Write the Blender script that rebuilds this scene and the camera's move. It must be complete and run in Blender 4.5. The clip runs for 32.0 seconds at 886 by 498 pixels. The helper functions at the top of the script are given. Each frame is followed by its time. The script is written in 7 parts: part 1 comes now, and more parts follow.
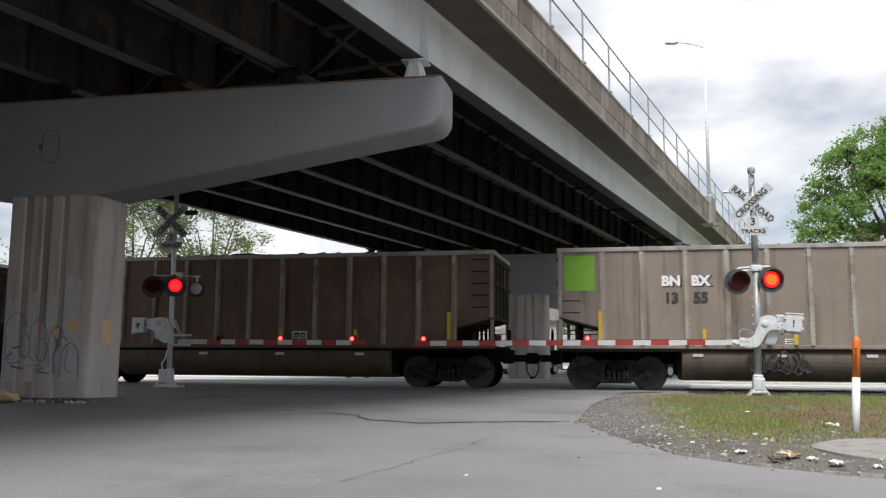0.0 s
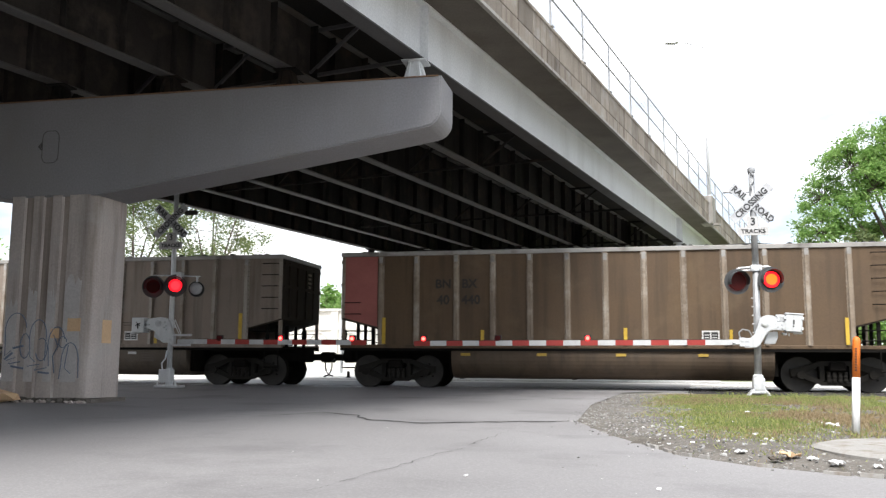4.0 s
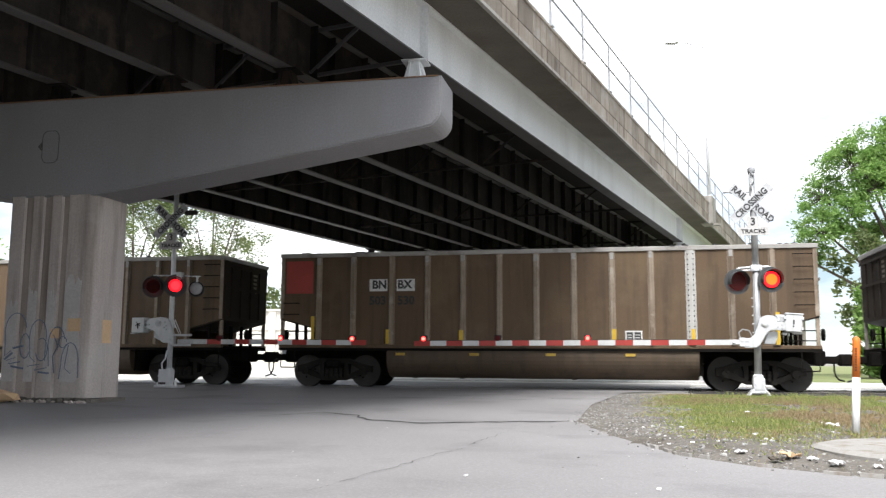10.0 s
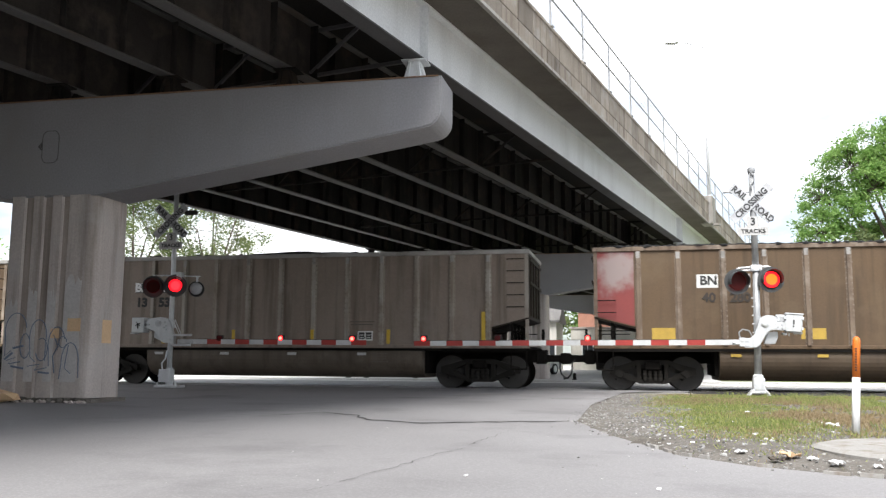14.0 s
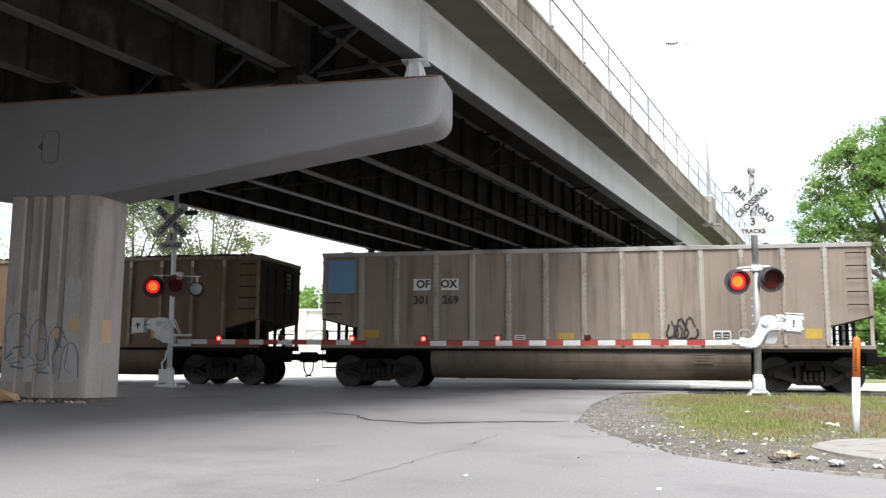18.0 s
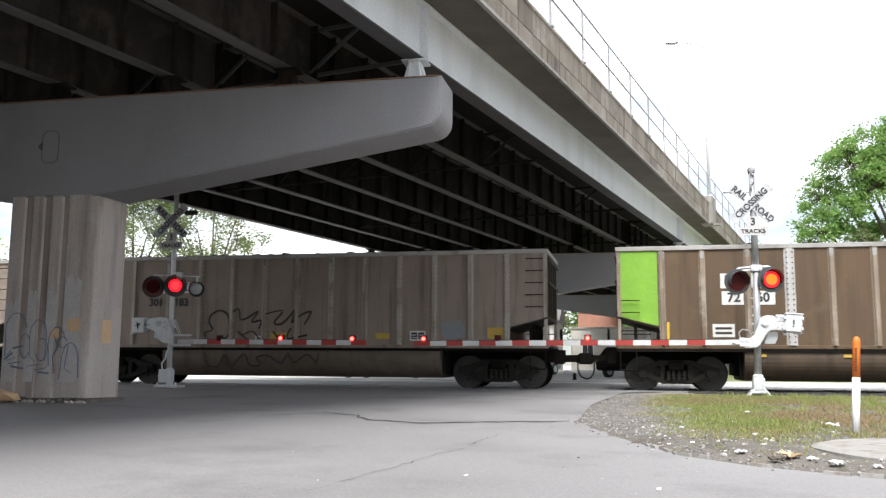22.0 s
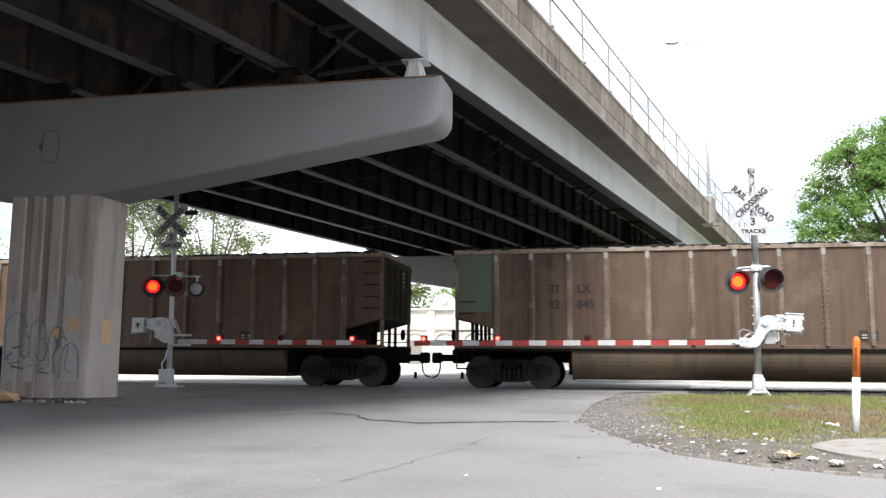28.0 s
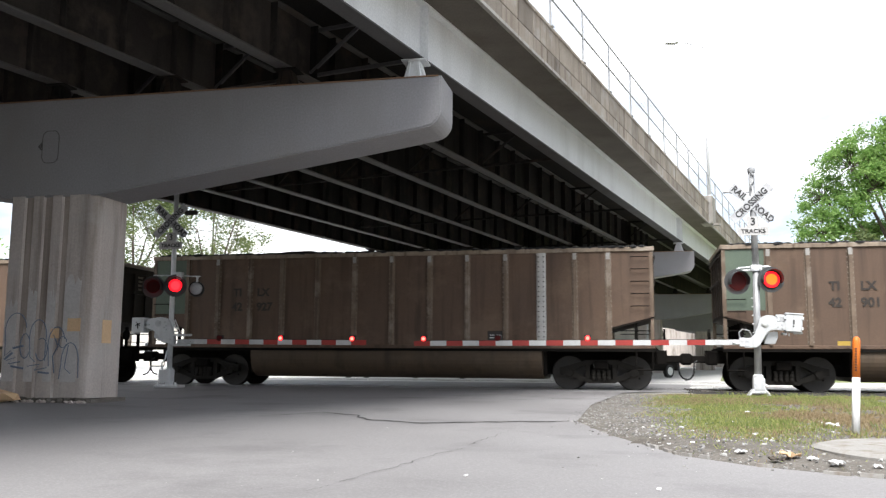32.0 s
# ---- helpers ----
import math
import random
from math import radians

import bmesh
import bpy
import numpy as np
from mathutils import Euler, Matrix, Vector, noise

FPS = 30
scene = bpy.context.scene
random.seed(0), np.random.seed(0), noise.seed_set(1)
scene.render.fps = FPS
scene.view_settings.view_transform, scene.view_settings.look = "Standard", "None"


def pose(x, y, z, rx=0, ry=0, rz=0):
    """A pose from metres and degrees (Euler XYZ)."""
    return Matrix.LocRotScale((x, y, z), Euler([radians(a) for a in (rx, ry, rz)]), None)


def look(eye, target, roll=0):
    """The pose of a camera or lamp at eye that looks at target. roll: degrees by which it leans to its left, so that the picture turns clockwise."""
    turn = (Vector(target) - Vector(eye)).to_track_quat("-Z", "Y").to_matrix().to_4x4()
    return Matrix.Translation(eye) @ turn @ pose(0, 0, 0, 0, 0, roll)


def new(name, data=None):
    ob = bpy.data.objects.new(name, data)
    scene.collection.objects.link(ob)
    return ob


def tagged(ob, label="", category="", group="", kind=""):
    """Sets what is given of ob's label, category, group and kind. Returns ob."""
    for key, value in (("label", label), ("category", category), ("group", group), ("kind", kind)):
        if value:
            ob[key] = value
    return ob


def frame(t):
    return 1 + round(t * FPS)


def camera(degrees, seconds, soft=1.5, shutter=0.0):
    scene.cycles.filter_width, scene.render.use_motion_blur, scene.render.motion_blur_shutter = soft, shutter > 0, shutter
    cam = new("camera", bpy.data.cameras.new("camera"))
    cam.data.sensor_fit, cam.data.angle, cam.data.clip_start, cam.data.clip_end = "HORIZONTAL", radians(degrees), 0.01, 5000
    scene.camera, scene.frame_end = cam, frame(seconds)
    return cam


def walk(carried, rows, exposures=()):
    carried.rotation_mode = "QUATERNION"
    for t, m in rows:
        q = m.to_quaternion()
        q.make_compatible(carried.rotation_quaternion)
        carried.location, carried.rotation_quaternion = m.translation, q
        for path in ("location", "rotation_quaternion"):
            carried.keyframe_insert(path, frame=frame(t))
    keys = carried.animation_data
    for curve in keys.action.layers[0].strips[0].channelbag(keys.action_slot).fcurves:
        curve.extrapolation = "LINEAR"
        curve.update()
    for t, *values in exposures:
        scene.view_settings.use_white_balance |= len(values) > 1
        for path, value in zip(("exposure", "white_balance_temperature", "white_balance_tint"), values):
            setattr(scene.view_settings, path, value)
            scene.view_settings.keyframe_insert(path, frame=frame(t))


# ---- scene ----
# World: x along the railway (train rolls towards -x), y away from the viewer, z up; z = 0 is the road and the rail heads.
cam = camera(54.0, 32.0, soft=1.3, shutter=0.15)
EYE = (0.0, 0.0, 0.77)
AIM = (EYE[0] - 0.2100 * 10, EYE[1] + 0.9694 * 10, EYE[2] + 0.1270 * 10)
walk(cam, [(0.0, look(EYE, AIM, 0.35)), (32.0, look(EYE, AIM, 0.35))],
     exposures=[(0.0, -0.64), (0.15, -0.52), (0.5, -0.21), (0.9, -0.04), (2.5, 0.05), (6.0, 0.08), (32.0, 0.08)])

# ---------------------------------------------------------------- light
SUN_ELEVATION, SUN_TURN = radians(54), radians(180)
world = bpy.data.worlds.new("overcast_sky")
scene.world = world
world.use_nodes = True
wn, wl = world.node_tree.nodes, world.node_tree.links
wn.clear()
w_out, w_bg = wn.new("ShaderNodeOutputWorld"), wn.new("ShaderNodeBackground")
w_sky = wn.new("ShaderNodeTexSky")
w_sky.sky_type, w_sky.sun_disc = "NISHITA", False
w_sky.sun_elevation, w_sky.sun_rotation = SUN_ELEVATION, SUN_TURN
w_scale = wn.new("ShaderNodeMix")
w_scale.data_type, w_scale.blend_type = "RGBA", "MULTIPLY"
w_scale.inputs[0].default_value = 1.0
w_scale.inputs[7].default_value = (0.135, 0.155, 0.165, 1)
w_co, w_map = wn.new("ShaderNodeTexCoord"), wn.new("ShaderNodeMapping")
w_map.inputs["Scale"].default_value = (1.0, 1.0, 2.6)
w_map.inputs["Location"].default_value = (0.35, 0.2, 0.4)
w_noise = wn.new("ShaderNodeTexNoise")
w_noise.inputs["Scale"].default_value = 2.3
w_noise.inputs["Detail"].default_value = 7.0
w_noise.inputs["Roughness"].default_value = 0.55
w_ramp = wn.new("ShaderNodeValToRGB")
w_ramp.color_ramp.elements[0].position, w_ramp.color_ramp.elements[0].color = 0.39, (0.16, 0.16, 0.16, 1)
w_ramp.color_ramp.elements[1].position, w_ramp.color_ramp.elements[1].color = 0.60, (1, 1, 1, 1)
w_mix = wn.new("ShaderNodeMix")
w_mix.data_type = "RGBA"
w_mix.inputs[7].default_value = (2.30, 2.31, 2.38, 1)
wl.new(w_sky.outputs[0], w_scale.inputs[6])
wl.new(w_co.outputs["Generated"], w_map.inputs[0])
wl.new(w_map.outputs[0], w_noise.inputs["Vector"])
wl.new(w_noise.outputs["Fac"], w_ramp.inputs[0])
wl.new(w_ramp.outputs[0], w_mix.inputs[0])
wl.new(w_scale.outputs[2], w_mix.inputs[6])
wl.new(w_mix.outputs[2], w_bg.inputs[0])
w_bg.inputs[1].default_value = 0.74
wl.new(w_bg.outputs[0], w_out.inputs[0])

sun = new("sun", bpy.data.lights.new("sun", "SUN"))
sun.data.energy, sun.data.angle, sun.data.color = 6.2, radians(30), (1.0, 0.99, 0.975)
sun.matrix_basis = look((20, -30, 110), (20 - math.sin(SUN_TURN) * 50, -30 - math.cos(SUN_TURN) * 50, 30))

# ---------------------------------------------------------------- materials
def material(name, low, high, scale=2.0, fine=40.0, rough=(0.6, 0.85), metal=0.0, bump=0.15, depth=0.01,
             streak=None, stain=None, object_random=0.0, spots=0.0, gloss=0.5):
    """A worn surface: two tones by broad noise, fine grain, uneven gloss, relief; streak: vertical run marks; stain: a third tone in patches."""
    m = bpy.data.materials.new(name)
    m.use_nodes = True
    n, l = m.node_tree.nodes, m.node_tree.links
    b = n["Principled BSDF"]
    co = n.new("ShaderNodeTexCoord")
    info = n.new("ShaderNodeObjectInfo")
    shift = n.new("ShaderNodeVectorMath")
    shift.operation = "ADD"
    spread = n.new("ShaderNodeMath")
    spread.operation, spread.inputs[1].default_value = "MULTIPLY", 37.0
    l.new(info.outputs["Random"], spread.inputs[0])
    l.new(co.outputs["Object"], shift.inputs[0])
    l.new(spread.outputs[0], shift.inputs[1])

    def noise_at(s, detail=5.0, roughness=0.6, stretch=None):
        t = n.new("ShaderNodeTexNoise")
        t.inputs["Scale"].default_value, t.inputs["Detail"].default_value = s, detail
        t.inputs["Roughness"].default_value = roughness
        src = shift.outputs[0]
        if stretch:
            mp = n.new("ShaderNodeMapping")
            mp.inputs["Scale"].default_value = stretch
            l.new(src, mp.inputs[0])
            src = mp.outputs[0]
        l.new(src, t.inputs["Vector"])
        return t.outputs["Fac"]

    def spread_of(fac, a, c):
        r = n.new("ShaderNodeMapRange")
        r.inputs["From Min"].default_value, r.inputs["From Max"].default_value = a, c
        l.new(fac, r.inputs["Value"])
        return r.outputs[0]

    def mix(fac, a, c, blend="MIX"):
        x = n.new("ShaderNodeMix")
        x.data_type, x.blend_type = "RGBA", blend
        for sock, v in ((0, fac), (6, a), (7, c)):
            if isinstance(v, (int, float)):
                x.inputs[sock].default_value = v
            elif isinstance(v, tuple):
                x.inputs[sock].default_value = (*v, 1) if len(v) == 3 else v
            else:
                l.new(v, x.inputs[sock])
        return x.outputs[2]

    broad = spread_of(noise_at(scale), 0.32, 0.68)
    col = mix(broad, low, high)
    grain = noise_at(fine, 3.0, 0.7)
    g2 = spread_of(grain, 0.25, 0.75)
    mean = tuple((a + c) / 2 for a, c in zip(low, high))
    col = mix(0.35, col, mix(g2, tuple(0.55 * v for v in mean), tuple(min(1.0, 1.35 * v) for v in mean)))
    if streak:
        tone, amount, across = streak
        s = spread_of(noise_at(1.0, 4.0, 0.6, (across, across, 0.22)), 0.5, 0.72)
        k = n.new("ShaderNodeMath")
        k.operation, k.inputs[1].default_value = "MULTIPLY", amount
        l.new(s, k.inputs[0])
        col = mix(k.outputs[0], col, tone)
    if stain:
        tone, size, amount = stain
        s = spread_of(noise_at(size, 8.0, 0.65), 0.52, 0.66)
        k = n.new("ShaderNodeMath")
        k.operation, k.inputs[1].default_value = "MULTIPLY", amount
        l.new(s, k.inputs[0])
        col = mix(k.outputs[0], col, tone)
    if spots:
        v = n.new("ShaderNodeTexVoronoi")
        v.inputs["Scale"].default_value = fine * 0.8
        l.new(shift.outputs[0], v.inputs["Vector"])
        s = spread_of(v.outputs["Distance"], 0.0, 0.5)
        col = mix(spots, col, mix(s, tuple(min(1.0, 1.7 * x) for x in mean), tuple(0.5 * x for x in mean)))
    if object_random:
        r = n.new("ShaderNodeMapRange")
        r.inputs["To Min"].default_value, r.inputs["To Max"].default_value = 1 - object_random, 1 + object_random
        l.new(info.outputs["Random"], r.inputs["Value"])
        h = n.new("ShaderNodeHueSaturation")
        l.new(r.outputs[0], h.inputs["Value"])
        l.new(col, h.inputs["Color"])
        col = h.outputs[0]
    l.new(col, b.inputs["Base Color"])
    rr = n.new("ShaderNodeMapRange")
    rr.inputs["To Min"].default_value, rr.inputs["To Max"].default_value = rough
    l.new(broad, rr.inputs["Value"])
    l.new(rr.outputs[0], b.inputs["Roughness"])
    b.inputs["Metallic"].default_value = metal
    b.inputs["Specular IOR Level"].default_value = gloss
    if bump:
        bp = n.new("ShaderNodeBump")
        bp.inputs["Strength"].default_value, bp.inputs["Distance"].default_value = bump, depth
        l.new(grain, bp.inputs["Height"])
        l.new(bp.outputs[0], b.inputs["Normal"])
    return m


def glow(name, colour, strength):
    m = bpy.data.materials.new(name)
    m.use_nodes = True
    b = m.node_tree.nodes["Principled BSDF"]
    b.inputs["Base Color"].default_value = (0.4, 0.01, 0.01, 1)
    b.inputs["Emission Color"].default_value = (*colour, 1)
    b.inputs["Emission Strength"].default_value = strength
    return m


M_ASPHALT = material("worn_asphalt", (0.195, 0.186, 0.186), (0.325, 0.314, 0.313), 0.2, 55, (0.55, 0.73), 0, 0.3, 0.005, stain=((0.15, 0.143, 0.144), 0.5, 0.7), spots=0.22, gloss=0.45)
M_CRACK = material("tar_filled_crack", (0.035, 0.034, 0.033), (0.06, 0.058, 0.055), 3, 60, (0.7, 0.9))
M_DIRT = material("grey_brown_dirt_and_gravel", (0.125, 0.112, 0.096), (0.25, 0.23, 0.205), 1.3, 35, (0.9, 1.0), 0, 0.6, 0.02, stain=((0.085, 0.07, 0.052), 1.9, 0.85), spots=0.45, gloss=0.2)
M_GROUND = material("dusty_dirt_ground", (0.21, 0.197, 0.175), (0.30, 0.283, 0.256), 0.3, 12, (0.9, 1.0), 0, 0.4, 0.02, stain=((0.17, 0.165, 0.12), 0.2, 0.5), gloss=0.2)
M_FAR = material("far_ground", (0.50, 0.49, 0.47), (0.62, 0.61, 0.59), 0.05, 8, (0.9, 1.0), 0, 0.2, 0.02, stain=((0.16, 0.2, 0.09), 0.03, 0.3))
M_LAWN = material("rough_far_grass", (0.13, 0.17, 0.06), (0.25, 0.27, 0.11), 0.4, 12, (0.9, 1.0), 0, 0.6, 0.05, stain=((0.3, 0.27, 0.17), 0.3, 0.6))
M_BALLAST = material("dark_ballast_stone", (0.05, 0.046, 0.042), (0.12, 0.113, 0.105), 2.0, 22, (0.85, 1.0), 0, 0.9, 0.03, spots=0.6, gloss=0.2)
M_STONE = material("grey_stones", (0.2, 0.2, 0.2), (0.42, 0.415, 0.405), 6.0, 30, (0.85, 1.0), 0, 0.3, 0.01, object_random=0.3)
M_TIE = material("creosoted_timber", (0.05, 0.04, 0.032), (0.11, 0.09, 0.07), 3, 30, (0.8, 1.0), 0, 0.4, 0.01, object_random=0.25)
M_RAIL = material("rusty_rail_steel", (0.10, 0.065, 0.045), (0.17, 0.12, 0.09), 4, 50, (0.5, 0.8), 0.4)
M_RAILTOP = material("polished_rail_head", (0.45, 0.44, 0.43), (0.6, 0.59, 0.58), 4, 50, (0.25, 0.4), 0.9, 0.05)
M_CONC = material("grey_weathered_concrete", (0.43, 0.375, 0.342), (0.57, 0.515, 0.477), 0.7, 30, (0.85, 0.97), 0, 0.25, 0.006, streak=((0.16, 0.125, 0.10), 0.8, 3.2), stain=((0.46, 0.44, 0.42), 1.3, 0.4), gloss=0.25)
M_GROOVE = material("dark_groove_concrete", (0.32, 0.27, 0.237), (0.44, 0.385, 0.345), 0.8, 30, (0.85, 0.97), 0, 0.2, 0.006, streak=((0.15, 0.12, 0.10), 0.7, 6.0), gloss=0.2)
M_PARAPET = material("buff_stained_concrete", (0.23, 0.195, 0.16), (0.35, 0.31, 0.265), 1.4, 30, (0.85, 0.97), 0, 0.25, 0.006, streak=((0.12, 0.09, 0.07), 0.8, 5.0), stain=((0.36, 0.35, 0.335), 1.2, 0.6), object_random=0.26, gloss=0.25)
M_BARE = material("bare_pale_concrete", (0.47, 0.445, 0.43), (0.59, 0.565, 0.55), 2.0, 30, (0.85, 0.97), 0, 0.2, 0.006, stain=((0.42, 0.40, 0.38), 2.5, 0.5), gloss=0.25)
M_CURB = material("grey_stained_concrete", (0.28, 0.268, 0.25), (0.38, 0.365, 0.342), 1.4, 30, (0.85, 0.97), 0, 0.25, 0.006, streak=((0.2, 0.16, 0.12), 0.8, 6.0), object_random=0.1, gloss=0.25)
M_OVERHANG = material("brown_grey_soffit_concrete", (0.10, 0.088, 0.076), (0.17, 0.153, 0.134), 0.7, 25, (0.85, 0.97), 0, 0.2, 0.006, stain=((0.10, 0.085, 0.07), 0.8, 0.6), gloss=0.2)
# slab colour holds the shade under the deck; the overhang has the lit tone
M_SLAB = material("shade_dark_deck_concrete", (0.017, 0.016, 0.015), (0.03, 0.028, 0.026), 0.6, 25, (0.85, 0.97), 0, 0.2, 0.006, stain=((0.035, 0.028, 0.022), 0.5, 0.6), gloss=0.05)
M_CAP = material("grey_painted_pier_cap", (0.252, 0.247, 0.256), (0.318, 0.313, 0.324), 0.5, 30, (0.6, 0.75), 0, 0.06, 0.004, streak=((0.23, 0.22, 0.21), 0.4, 1.0), stain=((0.29, 0.27, 0.25), 0.6, 0.35), gloss=0.3)
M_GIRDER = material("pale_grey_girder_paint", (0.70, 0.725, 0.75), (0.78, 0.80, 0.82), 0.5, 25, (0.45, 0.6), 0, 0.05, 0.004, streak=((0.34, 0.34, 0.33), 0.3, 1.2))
# inner steel darkened for the shade under the deck
M_INNER = material("darkened_grey_steel_paint", (0.085, 0.082, 0.08), (0.14, 0.136, 0.132), 0.8, 25, (0.6, 0.8), 0, 0.08, 0.004, stain=((0.12, 0.085, 0.06), 1.2, 0.5), gloss=0.2)
# web tones carry the light: black in deep shade, brown in the near span
M_WEB = material("shade_black_steel_web", (0.014, 0.013, 0.0125), (0.036, 0.033, 0.031), 0.8, 25, (0.7, 0.9), 0, 0.08, 0.004, stain=((0.06, 0.045, 0.035), 1.2, 0.6), streak=((0.008, 0.008, 0.008), 0.8, 2.5), gloss=0.08)
M_WEBNEAR = material("near_lit_brown_steel_web", (0.036, 0.032, 0.030), (0.084, 0.075, 0.070), 0.8, 25, (0.7, 0.9), 0, 0.08, 0.004, stain=((0.12, 0.098, 0.083), 1.2, 0.6), streak=((0.015, 0.018, 0.017), 0.8, 2.0), gloss=0.08)
# grime plus the shade of the girder's underside, mixed into one dark paint
M_FLANGE = material("grimy_shaded_flange_paint", (0.07, 0.068, 0.07), (0.11, 0.107, 0.109), 0.8, 25, (0.6, 0.8), 0, 0.06, 0.004, stain=((0.05, 0.04, 0.033), 1.0, 0.5), gloss=0.15)
M_RUST = material("rust_line", (0.20, 0.11, 0.06), (0.30, 0.19, 0.12), 5, 40, (0.8, 0.95))
M_GALV = material("galvanised_steel", (0.50, 0.51, 0.52), (0.64, 0.65, 0.66), 3, 60, (0.4, 0.55), 0.5, 0.06)
M_RAILING = material("weathered_galvanised_railing", (0.34, 0.35, 0.36), (0.46, 0.47, 0.48), 2, 40, (0.5, 0.7), 0.3, 0.05)
M_ALU = material("silver_painted_metal", (0.62, 0.63, 0.64), (0.76, 0.77, 0.78), 3, 50, (0.35, 0.5), 0.15, 0.05, streak=((0.4, 0.39, 0.37), 0.35, 6))
M_WHITE = material("white_sheeting", (0.74, 0.74, 0.73), (0.82, 0.82, 0.81), 4, 60, (0.4, 0.55), 0, 0.03)
M_DULLWHITE = material("dusty_white_sheeting", (0.44, 0.43, 0.42), (0.58, 0.57, 0.56), 6, 60, (0.5, 0.7), 0, 0.03)
M_ARMWHITE = material("dirty_white_arm_paint", (0.50, 0.50, 0.50), (0.62, 0.62, 0.615), 3, 60, (0.5, 0.65), 0, 0.04, stain=((0.4, 0.4, 0.4), 2, 0.4))
M_RED = material("red_sheeting", (0.30, 0.032, 0.026), (0.40, 0.045, 0.035), 4, 60, (0.4, 0.55), 0, 0.03)
M_BLACK = material("black_paint", (0.018, 0.018, 0.018), (0.035, 0.034, 0.033), 4, 50, (0.5, 0.7), 0, 0.06, gloss=0.3)
M_CASTWHITE = material("chalky_white_cast_metal", (0.52, 0.53, 0.54), (0.66, 0.67, 0.68), 5, 50, (0.5, 0.7), 0, 0.1, streak=((0.36, 0.35, 0.33), 0.5, 9))
M_HOOD = material("weathered_signal_hood", (0.045, 0.047, 0.048), (0.075, 0.077, 0.078), 4, 50, (0.5, 0.7), 0, 0.06)
M_SIGN = material("dusty_sign_sheeting", (0.40, 0.41, 0.43), (0.56, 0.565, 0.58), 5, 60, (0.5, 0.65), 0, 0.03, streak=((0.30, 0.29, 0.29), 0.5, 7), stain=((0.66, 0.66, 0.66), 3.0, 0.5))
M_MAST = material("weathered_mast_paint", (0.26, 0.265, 0.27), (0.44, 0.445, 0.45), 5, 50, (0.35, 0.5), 0.2, 0.05, streak=((0.2, 0.18, 0.16), 0.6, 12))
# lamp paint whitened to imitate the sky glare that washes the pole out
M_LAMPGREY = material("glare_pale_pole_paint", (0.78, 0.79, 0.8), (0.85, 0.86, 0.87), 3, 50, (0.5, 0.6), 0, 0.02)
M_LETTER = material("black_lettering", (0.02, 0.02, 0.022), (0.05, 0.048, 0.045), 12, 80, (0.6, 0.8))
M_LENS = material("unlit_dark_red_lens", (0.05, 0.004, 0.004), (0.08, 0.008, 0.007), 20, 90, (0.5, 0.65), gloss=0.2)
M_GREYLENS = material("cloudy_lens", (0.34, 0.34, 0.35), (0.44, 0.44, 0.45), 10, 60, (0.2, 0.3))
M_LIT = glow("lit_red_lamp", (1.0, 0.006, 0.016), 1.9)
M_CORE = glow("lit_lamp_core", (1.0, 0.15, 0.008), 2.3)
M_CORERED = glow("lit_lamp_red_core", (1.0, 0.11, 0.012), 2.0)
M_COREDEEP = glow("lit_lamp_deep_red_core", (1.0, 0.02, 0.03), 2.4)
M_TIP = glow("lit_arm_lamp", (1.0, 0.22, 0.16), 3.0)
M_ORANGE = material("orange_plastic", (0.72, 0.16, 0.02), (0.82, 0.22, 0.03), 4, 60, (0.4, 0.55), 0, 0.05)
M_POSTWHITE = material("white_plastic", (0.72, 0.72, 0.72), (0.82, 0.82, 0.82), 4, 60, (0.4, 0.55), 0, 0.05)
M_FRAME = material("dark_cast_steel", (0.012, 0.0105, 0.009), (0.028, 0.025, 0.021), 3, 40, (0.7, 0.9), 0.0, 0.2, gloss=0.2)
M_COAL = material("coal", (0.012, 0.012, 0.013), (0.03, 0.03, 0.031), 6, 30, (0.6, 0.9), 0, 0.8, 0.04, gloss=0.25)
M_UNDER = material("near_black_running_gear", (0.007, 0.0063, 0.0056), (0.017, 0.015, 0.0135), 3, 40, (0.75, 0.95), 0.0, 0.2, gloss=0.04)
M_TREAD = material("worn_wheel_rim", (0.035, 0.032, 0.03), (0.07, 0.065, 0.06), 3, 40, (0.5, 0.7), 0.2, 0.1, gloss=0.3)
M_YELLOW = material("faded_yellow_patch", (0.36, 0.235, 0.04), (0.5, 0.33, 0.06), 6, 60, (0.6, 0.8), 0, 0.05)
M_YELLOWBAR = material("yellow_reflective_strip", (0.50, 0.32, 0.03), (0.64, 0.42, 0.05), 6, 60, (0.4, 0.6), 0, 0.05)
M_PEACH = material("peach_paint_patch", (0.62, 0.42, 0.24), (0.72, 0.5, 0.3), 6, 60, (0.7, 0.9), 0, 0.05)
M_BLUEPAINT = material("blue_grey_spray_paint", (0.12, 0.155, 0.22), (0.19, 0.225, 0.29), 8, 60, (0.6, 0.8))
M_BARK = material("grey_brown_bark", (0.07, 0.055, 0.042), (0.15, 0.12, 0.095), 4, 30, (0.85, 1.0), 0, 0.6, 0.02)
M_BRICK = material("red_brown_brick", (0.30, 0.14, 0.095), (0.40, 0.20, 0.14), 2, 20, (0.8, 0.95))
M_STUCCO = material("cream_stucco", (0.60, 0.57, 0.51), (0.72, 0.69, 0.63), 0.6, 20, (0.8, 0.95), 0, 0.1, 0.01, streak=((0.4, 0.37, 0.33), 0.4, 2))
M_ROOF = material("grey_shingle", (0.12, 0.115, 0.11), (0.2, 0.19, 0.18), 2, 20, (0.85, 0.97))
M_PANE = material("dark_window_glass", (0.03, 0.035, 0.04), (0.06, 0.065, 0.07), 2, 20, (0.08, 0.15), 0, 0.0)
